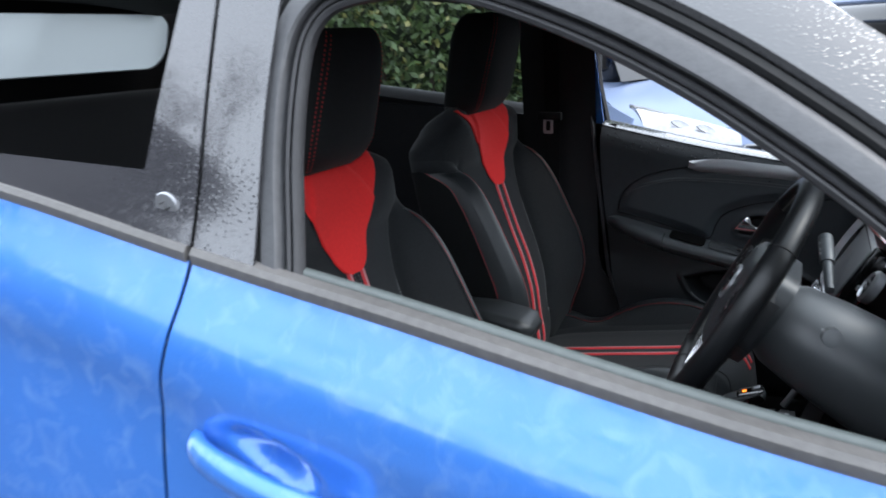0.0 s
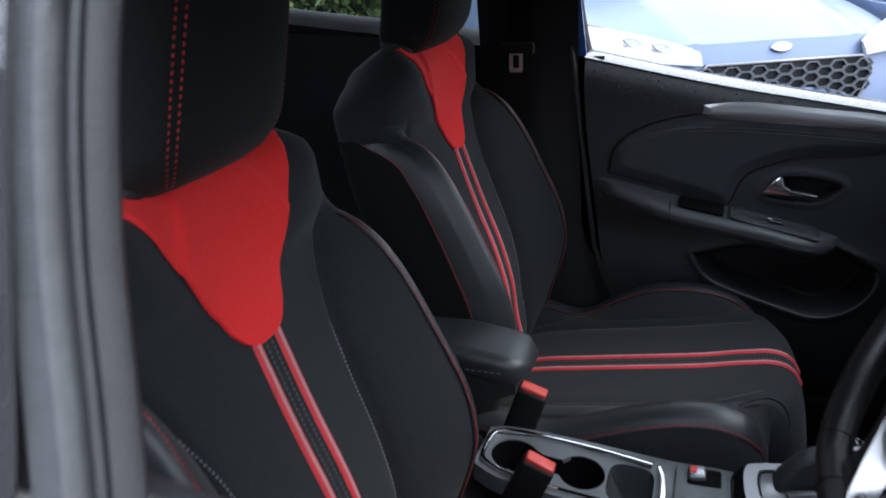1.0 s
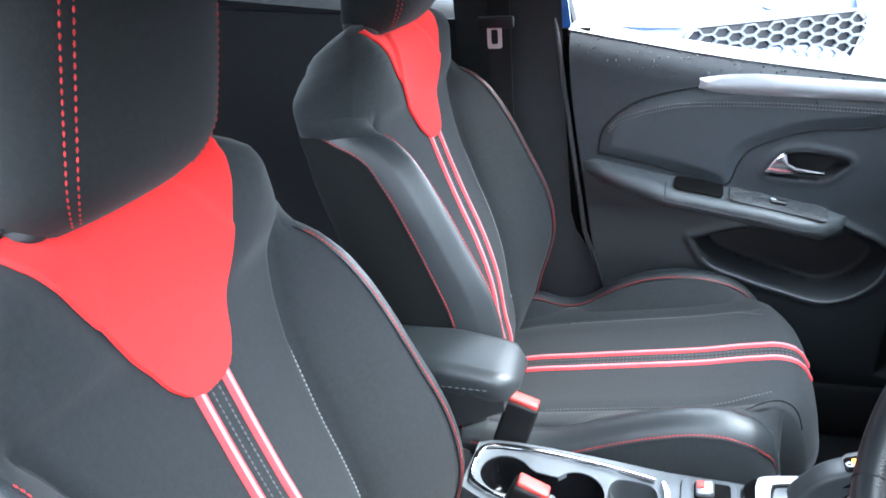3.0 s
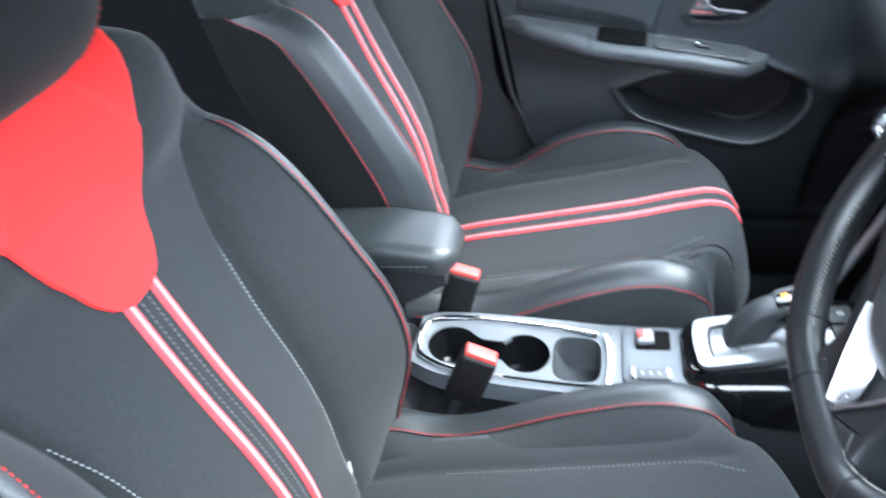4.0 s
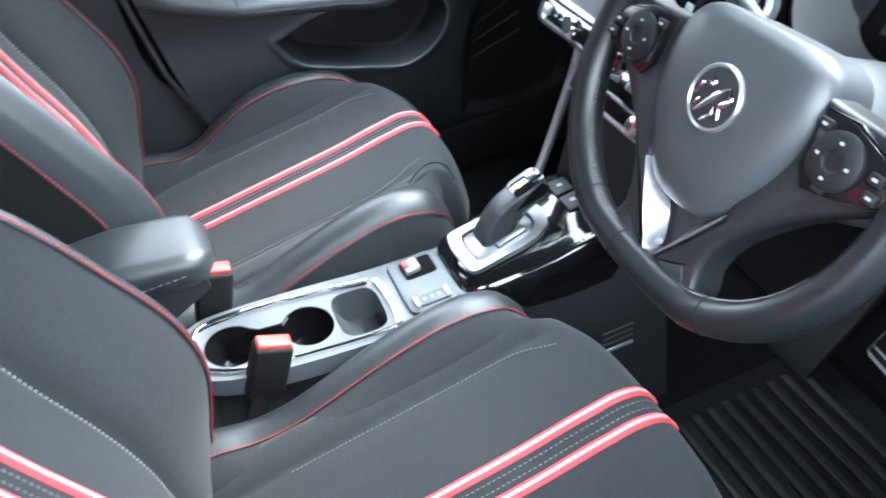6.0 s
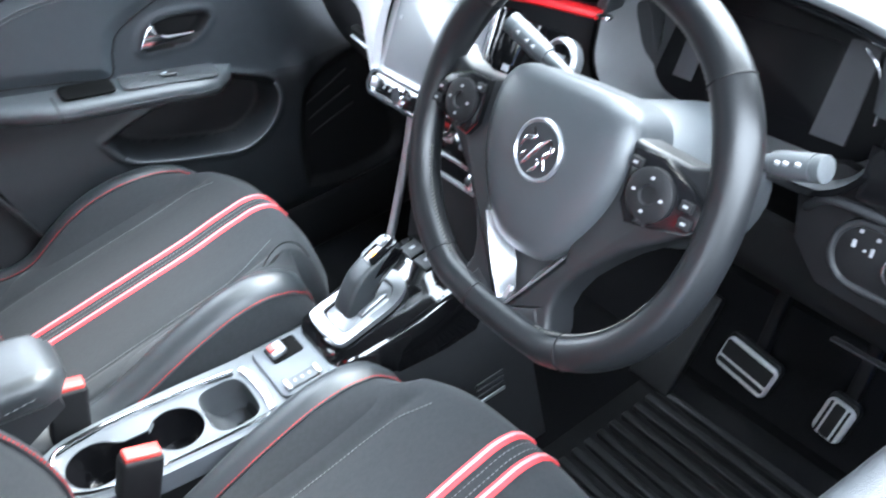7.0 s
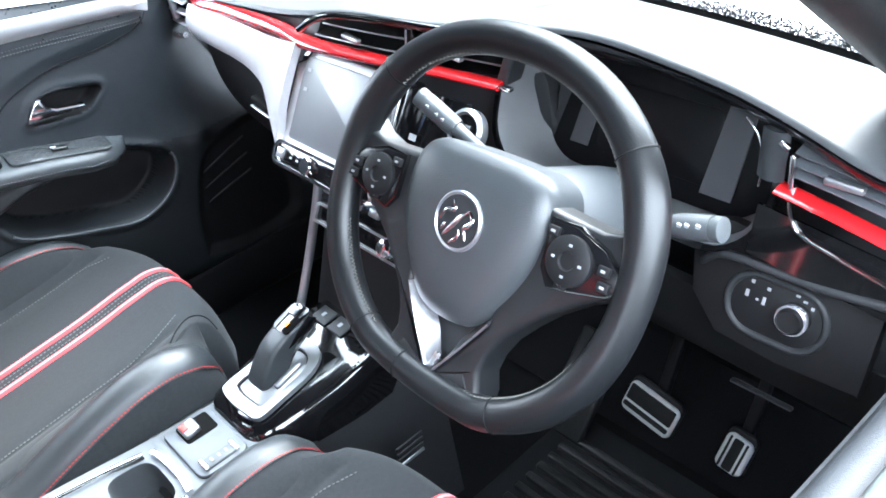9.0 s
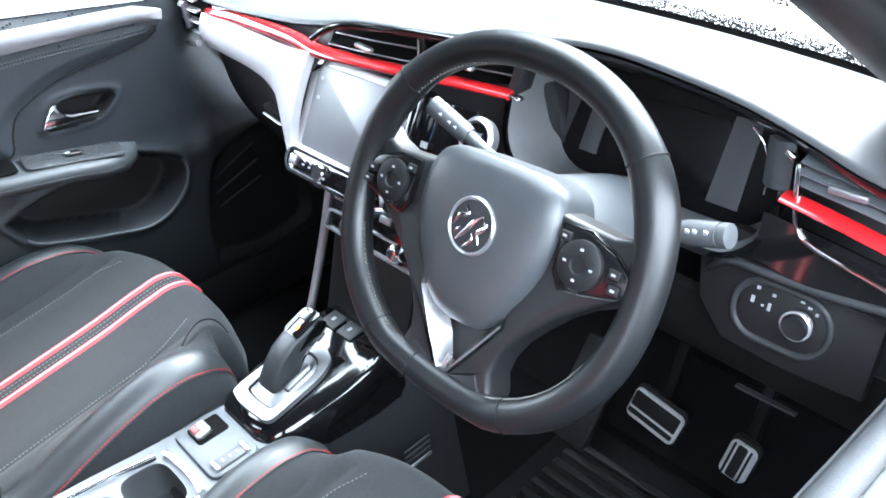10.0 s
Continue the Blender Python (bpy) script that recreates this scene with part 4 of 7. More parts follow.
PTOP = table([(-0.43, 1.042), (-0.153, 0.988), (0.095, 0.95), (0.25, 0.925), (0.36, 0.90), (0.62, 0.86)])


def outline(pts, n=80):
    """A smooth closed outline through pts."""
    return spline(list(pts) + [pts[0]], n)[:-1]


INSERT = outline([(-0.366, 0.80), (-0.358, 0.844), (-0.332, 0.877), (-0.292, 0.902), (-0.242, 0.918), (-0.17, 0.932), (-0.1, 0.940), (0.0, 0.938), (0.1, 0.926), (0.17, 0.914), (0.203, 0.898), (0.17, 0.87), (0.101, 0.856), (0.017, 0.85), (-0.04, 0.836), (-0.09, 0.813), (-0.11, 0.785), (-0.13, 0.744), (-0.2, 0.762), (-0.28, 0.782)], 160)
POCKET = outline([(-0.185, 0.635), (-0.152, 0.587), (-0.09, 0.560), (-0.02, 0.538), (0.05, 0.520), (0.10, 0.530), (0.14, 0.560), (0.160, 0.60), (0.152, 0.632), (0.109, 0.655), (0.063, 0.673), (0.0, 0.668), (-0.1, 0.657)], 120)
CUP = outline([(-0.059, 0.772), (-0.050, 0.792), (-0.031, 0.806), (-0.005, 0.811), (0.03, 0.808), (0.075, 0.795), (0.062, 0.776), (0.033, 0.760), (-0.02, 0.762), (-0.05, 0.765)], 100)
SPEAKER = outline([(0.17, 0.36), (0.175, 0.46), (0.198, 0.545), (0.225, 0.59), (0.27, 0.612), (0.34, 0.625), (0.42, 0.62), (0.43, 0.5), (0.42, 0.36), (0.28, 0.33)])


def depth_in(poly, x, z):
    """Signed distance to an outline: positive inside."""
    a, b = poly, np.roll(poly, -1, axis=0)
    p = np.array((x, z))
    d = b - a
    t = np.clip(np.sum((p - a) * d, axis=1) / np.maximum(np.sum(d * d, axis=1), 1e-12), 0, 1)
    near = np.min(np.linalg.norm(p - a - d * t[:, None], axis=1))
    cross = ((a[:, 1] > z) != (b[:, 1] > z)) & (x < (b[:, 0] - a[:, 0]) * (z - a[:, 1]) / np.where(b[:, 1] == a[:, 1], 1e-12, b[:, 1] - a[:, 1]) + a[:, 0])
    return near if np.count_nonzero(cross) % 2 else -near


SWING = lambda x: 0.115 * ease((x - 0.17) / 0.22)


def lining_y(x, z):
    y = 0.634
    top = PTOP(x)
    y -= 0.010 * ease((top - z) / 0.05)
    # the upper edge leans outwards to the window
    y += 0.030 * max(0.0, 1 - (top - z) / 0.065) ** 2
    di, dp, dc, ds = (depth_in(q, x, z) for q in (INSERT, POCKET, CUP, SPEAKER))
    y -= 0.011 * min(max((di + 0.001) / 0.024, 0.0), 1.0) ** 0.8
    # belly below the armrest, and the pocket sunk into it with a rolled lip
    y -= 0.014 * ease((0.70 - z) / 0.12) * ease((0.27 - x) / 0.12) * ease((z - 0.30) / 0.2)
    y -= 0.004 * math.exp(-((dp + 0.006) / 0.006) ** 2)
    y += 0.065 * ease((dp + 0.001) / 0.024)
    y += 0.024 * ease((dc + 0.001) / 0.012) - 0.003 * math.exp(-((dc + 0.007) / 0.006) ** 2)
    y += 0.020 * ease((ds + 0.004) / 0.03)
    y -= 0.014 * math.exp(-((x - 0.225) / 0.03) ** 2 - ((z - 0.63) / 0.03) ** 2)
    # ahead of the insert the lining swings outwards
    y += SWING(x) * ease((z - 0.58) / 0.30)
    # the lower edge tucks under
    y += 0.05 * ease((0.36 - z) / 0.12)
    return y, di, dp, dc


REAR = table([(0.1, -0.16), (0.30, -0.2), (0.40, -0.25), (0.45, -0.29), (0.499, -0.328), (0.56, -0.355), (0.626, -0.373), (0.75, -0.393), (0.9, -0.414), (1.1, -0.425)])


def lining():
    xs, ds = spread(-0.425, 0.60, 240), spread(0.010, 0.74, 185)
    verts, kinds = [], []
    for x0 in xs:
        for d in ds:
            x = x0 + (REAR(PTOP(x0) - d) + 0.425) * (0.60 - x0) / 1.025
            z = PTOP(x) - d
            y, di, dp, dc = lining_y(x, z)
            verts.append((x, y, z))
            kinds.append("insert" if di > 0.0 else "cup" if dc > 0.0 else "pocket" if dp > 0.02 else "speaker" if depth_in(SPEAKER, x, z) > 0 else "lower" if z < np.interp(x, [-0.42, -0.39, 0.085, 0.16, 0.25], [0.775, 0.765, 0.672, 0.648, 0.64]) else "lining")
    n = len(ds)
    sets = {}
    for i in range(len(xs) - 1):
        for j in range(n - 1):
            f = (i * n + j, (i + 1) * n + j, (i + 1) * n + j + 1, i * n + j + 1)
            sets.setdefault(kinds[f[0]], []).append(f)
    # pocket, speaker zone and lower lining: shade put into darker colours
    for kind, name, mat, lab in (("lining", "lining", LINING, "black plastic lining"), ("insert", "padded_insert", LEATHER_DARK, "black padded insert"), ("cup", "handle_cup", DARK, "dark handle recess"), ("pocket", "map_pocket", DARK, "map pocket, darkened for the shade inside it"), ("speaker", "shaded_speaker_panel", DARK, "front speaker panel, darkened for the shade below the dash"), ("lower", "lower_lining", SHADED_LINING, "lower lining, darkened for the shade below the armrest")):
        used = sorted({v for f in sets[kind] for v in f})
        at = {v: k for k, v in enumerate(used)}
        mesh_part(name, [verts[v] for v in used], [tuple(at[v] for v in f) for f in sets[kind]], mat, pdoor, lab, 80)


# darker copy of LINING, with the shade below the armrest in its colour
SHADED_LINING = material("shaded_lower_lining", (0.0125, 0.0143, 0.0165), 0.5, spec=0.38, bump=0.4, bump_scale=800, vary=0.15)
LEATHER_DARK = material("black_door_padding", (0.032, 0.0385, 0.044), 0.48, bump=0.3, bump_scale=700, vary=0.1)
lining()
# black sheet stands in for the shade inside the door's rear gap
sheet("rear_gap", lambda z, a: (REAR(z) - 0.075 + 0.11 * a, 0.668, z), spread(0.32, 1.03, 24), (0, 1), PIT, pdoor, -0.01, "black sheet for the shade in the shut line")
sheet("sill", lambda x, a: (x, 0.651 + 0.101 * a + SWING(x) * (1 - a), PTOP(x) - 0.012 * (1 - a) ** 2 + 0.002 - 0.01 * a), spread(-0.425, 0.40, 24), spread(0, 1, 10), WETTRIM, pdoor, 0.012, "wet upper edge of the lining")
moulding("waist_rail", -0.59, 0.45, 1, pdoor)
# rain drops along the lining's upper edge
random.seed(31)
verts, faces = [], []
for k in range(150):
    x = random.uniform(-0.41, 0.2)
    d = 0.012 + 0.05 * random.random() ** 1.6
    c = np.array((x, lining_y(x, PTOP(x) - d)[0] - 0.0003, PTOP(x) - d))
    r = random.uniform(0.0008, 0.0022)
    base = len(verts)
    verts.append(c + np.array((0, -0.55 * r, 0.3 * r)))
    for ring, q in ((0.6, -0.42), (1.0, 0.0)):
        for m in range(7):
            an = m * math.tau / 7
            verts.append(c + r * np.array((ring * math.cos(an), q + 0.45 * ring * math.sin(an), ring * math.sin(an) * (1.2 if m > 3 else 1.0))))
    faces += [(base, base + 1 + m, base + 1 + (m + 1) % 7) for m in range(7)]
    faces += [(base + 1 + m, base + 8 + m, base + 8 + (m + 1) % 7, base + 1 + (m + 1) % 7) for m in range(7)]
mesh_part("rain_drops", verts, faces, DROPLET, pdoor, "dark glossy rain drops", 80)
for dz in (0.0, 0.0065):
    line = spline([(-0.345, 0.852), (-0.322, 0.872), (-0.261, 0.892), (-0.192, 0.902), (-0.049, 0.901), (0.103, 0.891), (0.185, 0.886)], 120)
    stitches("stitching", [(x, lining_y(x, z - dz)[0] - 0.0008, z - dz) for x, z in line], GREYSTITCH, pdoor, 0.004, 0.0016, 0.0013)

rim = [(x, lining_y(x, z)[0] - 0.0004, z) for x, z in INSERT]
tube("insert_joint", rim, 0.0019, DARK, pdoor, "dark joint round the insert", closed=True)
# lower edge only, in a paler plastic: the light it catches is coloured in
rim = [(x, lining_y(x, z)[0] - 0.0030, z) for x, z in POCKET[7:72]]
tube("pocket_lip", rim, 0.0030, SHROUD, pdoor, "lip of the map pocket, paler for the sky light it catches")


def strip(x, a):
    top = np.interp(x, [-0.185, -0.14, -0.09, 0.0, 0.1, 0.15, 0.199], [0.938, 0.947, 0.949, 0.940, 0.932, 0.926, 0.9045])
    low = np.interp(x, [-0.185, -0.16, -0.1, 0.0, 0.1, 0.15, 0.199], [0.937, 0.927, 0.922, 0.917, 0.911, 0.908, 0.9035])
    z = low + (top - low) * a
    return (x, 0.618 - 0.008 * math.sin(a * math.pi), z)


sheet("bright_strip", strip, spread(-0.185, 0.199, 40), spread(0, 1, 8), TRIMSTRIP, pdoor, -0.008, "satin silver trim strip")

# release handle: a plate at the rear and a bar across the cup
slab("release_handle", [(-0.066, 0.774), (-0.046, 0.803), (-0.036, 0.812), (-0.029, 0.808), (-0.024, 0.792), (-0.012, 0.7855), (0.036, 0.777), (0.037, 0.7705), (-0.01, 0.771)], 0.012, Matrix.Translation((0, 0.622, 0)) @ Matrix(((1, 0, 0, 0), (0, 0, -1, 0), (0, 1, 0, 0), (0, 0, 0, 1))), CHROME, pdoor, 0.004, "chrome release handle")


# armrest with pull cup and window switch
def arm_ring(x):
    top = np.interp(x, [-0.395, -0.37, -0.236, -0.05, 0.05, 0.085], [0.786, 0.793, 0.763, 0.729, 0.704, 0.692])
    w = np.interp(x, [-0.395, -0.35, -0.24, 0.0, 0.04, 0.07, 0.085], [0.012, 0.045, 0.072, 0.074, 0.062, 0.036, 0.012])
    h = np.interp(x, [-0.395, -0.35, -0.24, 0.0, 0.05, 0.085], [0.012, 0.030, 0.040, 0.042, 0.038, 0.014])
    y = 0.636
    pts = [(y, top), (y - w * 0.5, top - w * 0.12), (y - w * 0.86, top - w * 0.2), (y - w * 0.97, top - 0.006 - w * 0.2), (y - w, top - 0.013 - w * 0.2), (y - w * 0.97, top - 0.01 - h * 0.7), (y - w * 0.78, top - 0.01 - h), (y - w * 0.3, top - h - 0.022), (y + 0.02, top - h - 0.04)]
    return [(x, a, b) for a, b in pts]


arm = loft("armrest", [arm_ring(x) for x in spread(-0.395, -0.35, 5) + spread(-0.33, 0.03, 16) + [0.04, 0.05, 0.06, 0.07, 0.078, 0.085]], ARM, pdoor, "black armrest with a pull grip", angle=50)
PLATE = wet_black("wet_switch_plate", (0.05, 0.053, 0.056), 220, 0.5)
slope = lambda x0, x1, z0, z1, w, name, mat, lab: slab(name, rim_round(x1 - x0, w, 0.010, 3), 0.003, Matrix.Translation(((x0 + x1) / 2, 0.598, (z0 + z1) / 2)) @ Matrix.Rotation(math.atan2(z0 - z1, x1 - x0), 4, "Y") @ Matrix.Rotation(radians(13), 4, "X"), mat, arm, 0.0015, lab)
# the pull hollow's shade is a flat black plate laid on the armrest
slope(-0.222, -0.132, 0.7548, 0.7382, 0.044, "grip_shade", PIT, "flat black plate for the pull recess's shade")
slope(-0.124, 0.05, 0.7370, 0.6985, 0.048, "switch_plate", PLATE, "wet black switch plate")
rbox("window_switch", (0.028, 0.016, 0.008), pose(-0.036, 0.598, 0.7225, 0, 11, 0), PIANO, arm, 0.003)
rbox("switch_tip", (0.010, 0.008, 0.004), pose(-0.046, 0.598, 0.728, 0, 11, 0), CHROME, arm, 0.001)
stitches("stitching", [(x, arm_ring(x)[4][1] - 0.0006, arm_ring(x)[4][2] - 0.006) for x in spread(-0.24, 0.04, 50)], GREYSTITCH, arm, 0.004, 0.0018, 0.0008)
tube("arm_joint", [(-0.236, p[1] - 0.0004, p[2]) for p in arm_ring(-0.236)[1:7]], 0.0012, DARK, arm)
for k in range(3):
    tube("speaker_rib", [(0.21 + 0.006 * k, 0.640, 0.47 + 0.035 * k), (0.33, 0.642, 0.50 + 0.04 * k)], 0.0022, PLASTIC, pdoor)


# ---- centre console ----
console = thing("centre_console", "grey plastic centre console with chrome-edged cup holders", "console", (-0.2, 0.01, 0.2))
console.location = (0, 0, 0)
CY = 0.009


def deck_at(x):
    """Height of the console's grey deck, rising towards the armrest."""
    return 0.503 + 0.074 * max(0.0, -0.2 - x)


def console_ring(x):
    top = np.interp(x, [-0.62, -0.5, -0.49, -0.205, -0.195, -0.1, 0.0, 0.12, 0.2], [0.50, 0.501, 0.44, 0.44, 0.498, 0.496, 0.482, 0.484, 0.50])
    h = np.interp(x, [-0.62, -0.3, -0.1, 0.05, 0.2], [0.082, 0.082, 0.082, 0.088, 0.094])
    return [(x, CY - h - 0.03, 0.18), (x, CY - h - 0.006, 0.40), (x, CY - h, top - 0.02), (x, CY - h + 0.006, top - 0.005), (x, CY - h + 0.016, top), (x, CY + h - 0.016, top), (x, CY + h - 0.006, top - 0.005), (x, CY + h, top - 0.02), (x, CY + h + 0.006, 0.40), (x, CY + h + 0.03, 0.18)]


def top_slab(name, x0, x1, y0, y1, z, mat, lab, r=0.012, d=0.004, bev=0.002, par=None):
    return slab(name, rim_round(x1 - x0, y1 - y0, r, 5), d, pose((x0 + x1) / 2, (y0 + y1) / 2, z), mat, par or console, bev, lab)


loft("tunnel", [console_ring(x) for x in spread(-0.62, 0.2, 28)], PLASTIC, console, "black console sides", angle=50)

# grey deck with the joined cup wells and the square tray let into it
def cup_outline(grow=1.0, n=26):
    """Two round wells joined by a waist, as one closed outline."""
    def half(x):
        a = 0.040 * math.sqrt(max(0.0, 1 - ((x + 0.422) / 0.038) ** 2))
        b = 0.040 * math.sqrt(max(0.0, 1 - ((x + 0.319) / 0.036) ** 2))
        c = 0.019 if -0.40 < x < -0.34 else 0.0
        return max(a, b, c, 0.0015) * grow
    xs = [-0.3715 - 0.0885 * grow * math.cos(math.pi * k / n) for k in range(n + 1)]
    mid = lambda x: 0.0085 - 0.06 * (x + 0.422)
    return [(x, mid(x) - half(-0.3715 + (x + 0.3715) / grow)) for x in xs] + [(x, mid(x) + half(-0.3715 + (x + 0.3715) / grow)) for x in xs[::-1]]


def tray_outline(grow=1.0, n=32):
    out = []
    for k in range(n):
        c, q = math.cos(2 * math.pi * k / n), math.sin(2 * math.pi * k / n)
        out.append((-0.246 + 0.034 * grow * math.copysign(abs(c) ** 0.55, c), -0.001 + 0.046 * grow * math.copysign(abs(q) ** 0.55, q)))
    return out


def deck_edge():
    far = [(-0.475, 0.062), (-0.44, 0.076), (-0.33, 0.078), (-0.2, 0.072), (-0.09, 0.066)]
    near = [(-0.085, -0.064), (-0.2, -0.072), (-0.33, -0.070), (-0.43, -0.058), (-0.478, -0.036)]
    return [tuple(p) for p in spline(far, 14)] + [tuple(p) for p in spline(near, 14)]


def deck_with_holes():
    """The grey deck plate, cut out over each well, with turned-down rims."""
    bm = bmesh.new()
    edges, outer = [], []
    for k, lp in enumerate((deck_edge(), cup_outline(), tray_outline())):
        vs = [bm.verts.new((x, y, deck_at(x) - (0.004 if k else 0.0))) for x, y in lp]
        es = [bm.edges.new((a, b)) for a, b in zip(vs, vs[1:] + vs[:1])]
        edges += es
        outer += es if k == 0 else []
    bmesh.ops.triangle_fill(bm, use_beauty=True, edges=edges)
    for es, drop in ((outer, 0.030), ([e for e in edges if e not in outer], 0.008)):
        for v in bmesh.ops.extrude_edge_only(bm, edges=es)["geom"]:
            if isinstance(v, bmesh.types.BMVert):
                v.co.z -= drop
    bmesh.ops.recalc_face_normals(bm, faces=bm.faces)
    me = bpy.data.meshes.new("deck")
    bm.to_mesh(me)
    bm.free()
    me.materials.append(GREY)
    ob = new("deck", me)
    ob.parent = console
    ob["label"] = "grey console deck"


deck_with_holes()
for name, shape, mat, lab in (("cup_well", cup_outline, LIP, "deep black double cup holder"), ("tray_well", tray_outline, TRAYGREY, "dark grey tray with a sloping floor")):
    rings = []
    for k, d in ((1.0, 0.006), (0.99, 0.012), (0.965, 0.034), (0.94, 0.052), (0.88, 0.058), (0.3, 0.0585)):
        rings.append([(x, y, deck_at(x) - d) for x, y in shape(k)])
    loft(name, rings, mat, console, lab, cap=False, angle=50)
sheet("tray_ramp", lambda a, b: (-0.276 + 0.030 * a - 0.006 * b * b, -0.001 + 0.036 * b, deck_at(-0.27) - 0.010 - 0.048 * math.sin(a * math.pi / 2)), spread(0, 1, 10), spread(-1, 1, 9), TRAYGREY, console, 0.002, "curved grey ramp of the tray")


def rail(name, pts, wide, lab):
    """A bright trim bar: flat on top with rounded edges, laid along pts on the deck."""
    p = spline(pts, 40)
    prof = [(-1, -0.005), (-1, 0.001), (-0.75, 0.004), (0, 0.0052), (0.75, 0.004), (1, 0.001), (1, -0.005)]
    d = np.gradient(p, axis=0)
    d /= np.linalg.norm(d, axis=1, keepdims=True)
    rings = [[(q[0] - t[1] * a * wide, q[1] + t[0] * a * wide, deck_at(q[0]) + e) for a, e in prof] for q, t in zip(p, d)]
    return loft(name, rings, CHROME, console, lab, angle=40)


rail("chrome_rail", [(-0.470, 0.020), (-0.468, 0.040), (-0.457, 0.055), (-0.42, 0.0625), (-0.36, 0.0635), (-0.29, 0.059), (-0.218, 0.049)], 0.0048, "bright chrome rail")
rail("chrome_front_bar", [(-0.206, 0.046), (-0.201, 0.025), (-0.199, -0.02), (-0.203, -0.054)], 0.0056, "bright chrome bar")
rail("chrome_rail", [(-0.470, 0.020), (-0.468, -0.010), (-0.459, -0.028), (-0.42, -0.046), (-0.35, -0.055), (-0.27, -0.060), (-0.21, -0.060)], 0.0036, "bright chrome rail")

# switch panel
sp = top_slab("switch_panel", -0.183, -0.110, -0.052, 0.066, 0.5022, GREY, "grey switch panel", 0.014, 0.005)
frame_ring("panel_joint", rim_round(0.0745, 0.1195, 0.0148, 5), rim_round(0.0725, 0.1175, 0.0138, 5), 0.0015, pose(-0.1465, 0.007, 0.5026), DARK, sp)
# no hole is cut: a flat black plate holds the opening's shade
top_slab("recess_shade", -0.166, -0.118, 0.016, 0.056, 0.5073, PIT, "flat black plate for the recess's shade", 0.005, 0.0012, 0.0006, sp)
rbox("parking_brake_switch", (0.024, 0.026, 0.012), pose(-0.152, 0.036, 0.513, 0, -10, 0), SATIN, sp, 0.004, "silver parking brake switch")
rbox("switch_lamp", (0.010, 0.014, 0.003), pose(-0.158, 0.038, 0.5185, 0, -10, 0), REDBUTTON, sp, 0.001, "red mark")
key = rbox("mode_key", (0.044, 0.021, 0.006), pose(-0.147, -0.0345, 0.508), KEYGREY, sp, 0.003)
for x in (-0.170, -0.124):
    rbox("key_end", (0.007, 0.022, 0.008), pose(x, -0.0345, 0.5095), BLADE, sp, 0.002)
for x in (-0.158, -0.147, -0.136):
    rbox("key_mark", (0.003, 0.006, 0.001), pose(x, -0.0345, 0.5113), WHITEMARK, sp, 0.0)

# gear selector
selector = thing("gear_selector", "automatic gear lever on a gloss black plinth", "gear lever", (0.0, 0.02, 0.5))
selector.location = (0, 0, 0)


def plinth(x):
    top = np.interp(x, [-0.105, -0.09, 0.03, 0.08, 0.125, 0.135], [0.507, 0.518, 0.536, 0.548, 0.55, 0.52])
    h = np.interp(x, [-0.105, -0.095, -0.06, 0.05, 0.12, 0.135], [0.052, 0.064, 0.072, 0.085, 0.082, 0.075])
    y = 0.014
    return [(x, y - h - 0.014, 0.462), (x, y - h - 0.013, 0.478), (x, y - h - 0.0105, 0.478 + (top - 0.478) * 0.45), (x, y - h - 0.006, top - 0.015), (x, y - h + 0.001, top - 0.007), (x, y - h + 0.010, top - 0.002), (x, y - h + 0.022, top), (x, y + h - 0.02, top), (x, y + h - 0.008, top - 0.006), (x, y + h, top - 0.022), (x, y + h, 0.49), (x, y + h, 0.478)]


loft("plinth", [plinth(x) for x in (-0.105, -0.1, -0.09, -0.06, -0.02, 0.03, 0.06, 0.08, 0.11, 0.125, 0.132, 0.135)], PIANO, selector, "gloss black plinth", angle=70)
tilt = Matrix.Translation((-0.017, 0.011, 0.5315)) @ Matrix.Rotation(radians(-8.5), 4, "Y")
gate = [(p[0] * 1.02, 0.003 + p[1] * 0.93) for p in spline([(-0.068, -0.048), (-0.058, -0.057), (-0.02, -0.056), (0.03, -0.052), (0.058, -0.036), (0.069, -0.01), (0.066, 0.02), (0.045, 0.042), (0.0, 0.047), (-0.056, 0.046), (-0.068, 0.034), (-0.071, 0.0), (-0.068, -0.048)], 49)[:-1]]
inner = [(-0.004 + (x + 0.004) * 0.70, -0.003 + (y + 0.003) * 0.66) for x, y in gate]
groove = [(-0.004 + (x + 0.004) * 0.74, -0.003 + (y + 0.003) * 0.70) for x, y in gate]
frame_ring("silver_gate", gate, groove, 0.008, tilt, GATE, selector, "satin silver gate plate")
frame_ring("gate_groove", groove, inner, 0.005, tilt, DARK, selector)
slab("gate_floor", inner, 0.004, tilt @ pose(0, 0, 0.0005), GATE, selector, 0.002, "sloping silver gate floor")
slab("gate_slot", [(-0.032, 0.0), (0.012, 0.004), (0.036, 0.012), (0.036, 0.028), (-0.032, 0.030)], 0.0012, tilt @ pose(0, -0.003, 0.0046), DARK, selector, 0.0004, "dark gear slot")
rbox("gate_wedge", (0.05, 0.010, 0.008), tilt @ pose(0.008, -0.019, 0.006, 12, 0, 8), GATE, selector, 0.002)
side = [(-0.058, 0.513), (-0.052, 0.538), (-0.032, 0.565), (-0.008, 0.580), (0.020, 0.588), (0.042, 0.592), (0.049, 0.585), (0.036, 0.571), (0.010, 0.556), (-0.008, 0.537), (-0.020, 0.513)]
side = [(x + 0.003 + 0.10 * (z - 0.513), 0.513 + (z - 0.513) * 1.16) for x, z in spline(side + [side[0]], 50)[:-1]]
mid = np.mean(np.array(side), axis=0)
rings = []
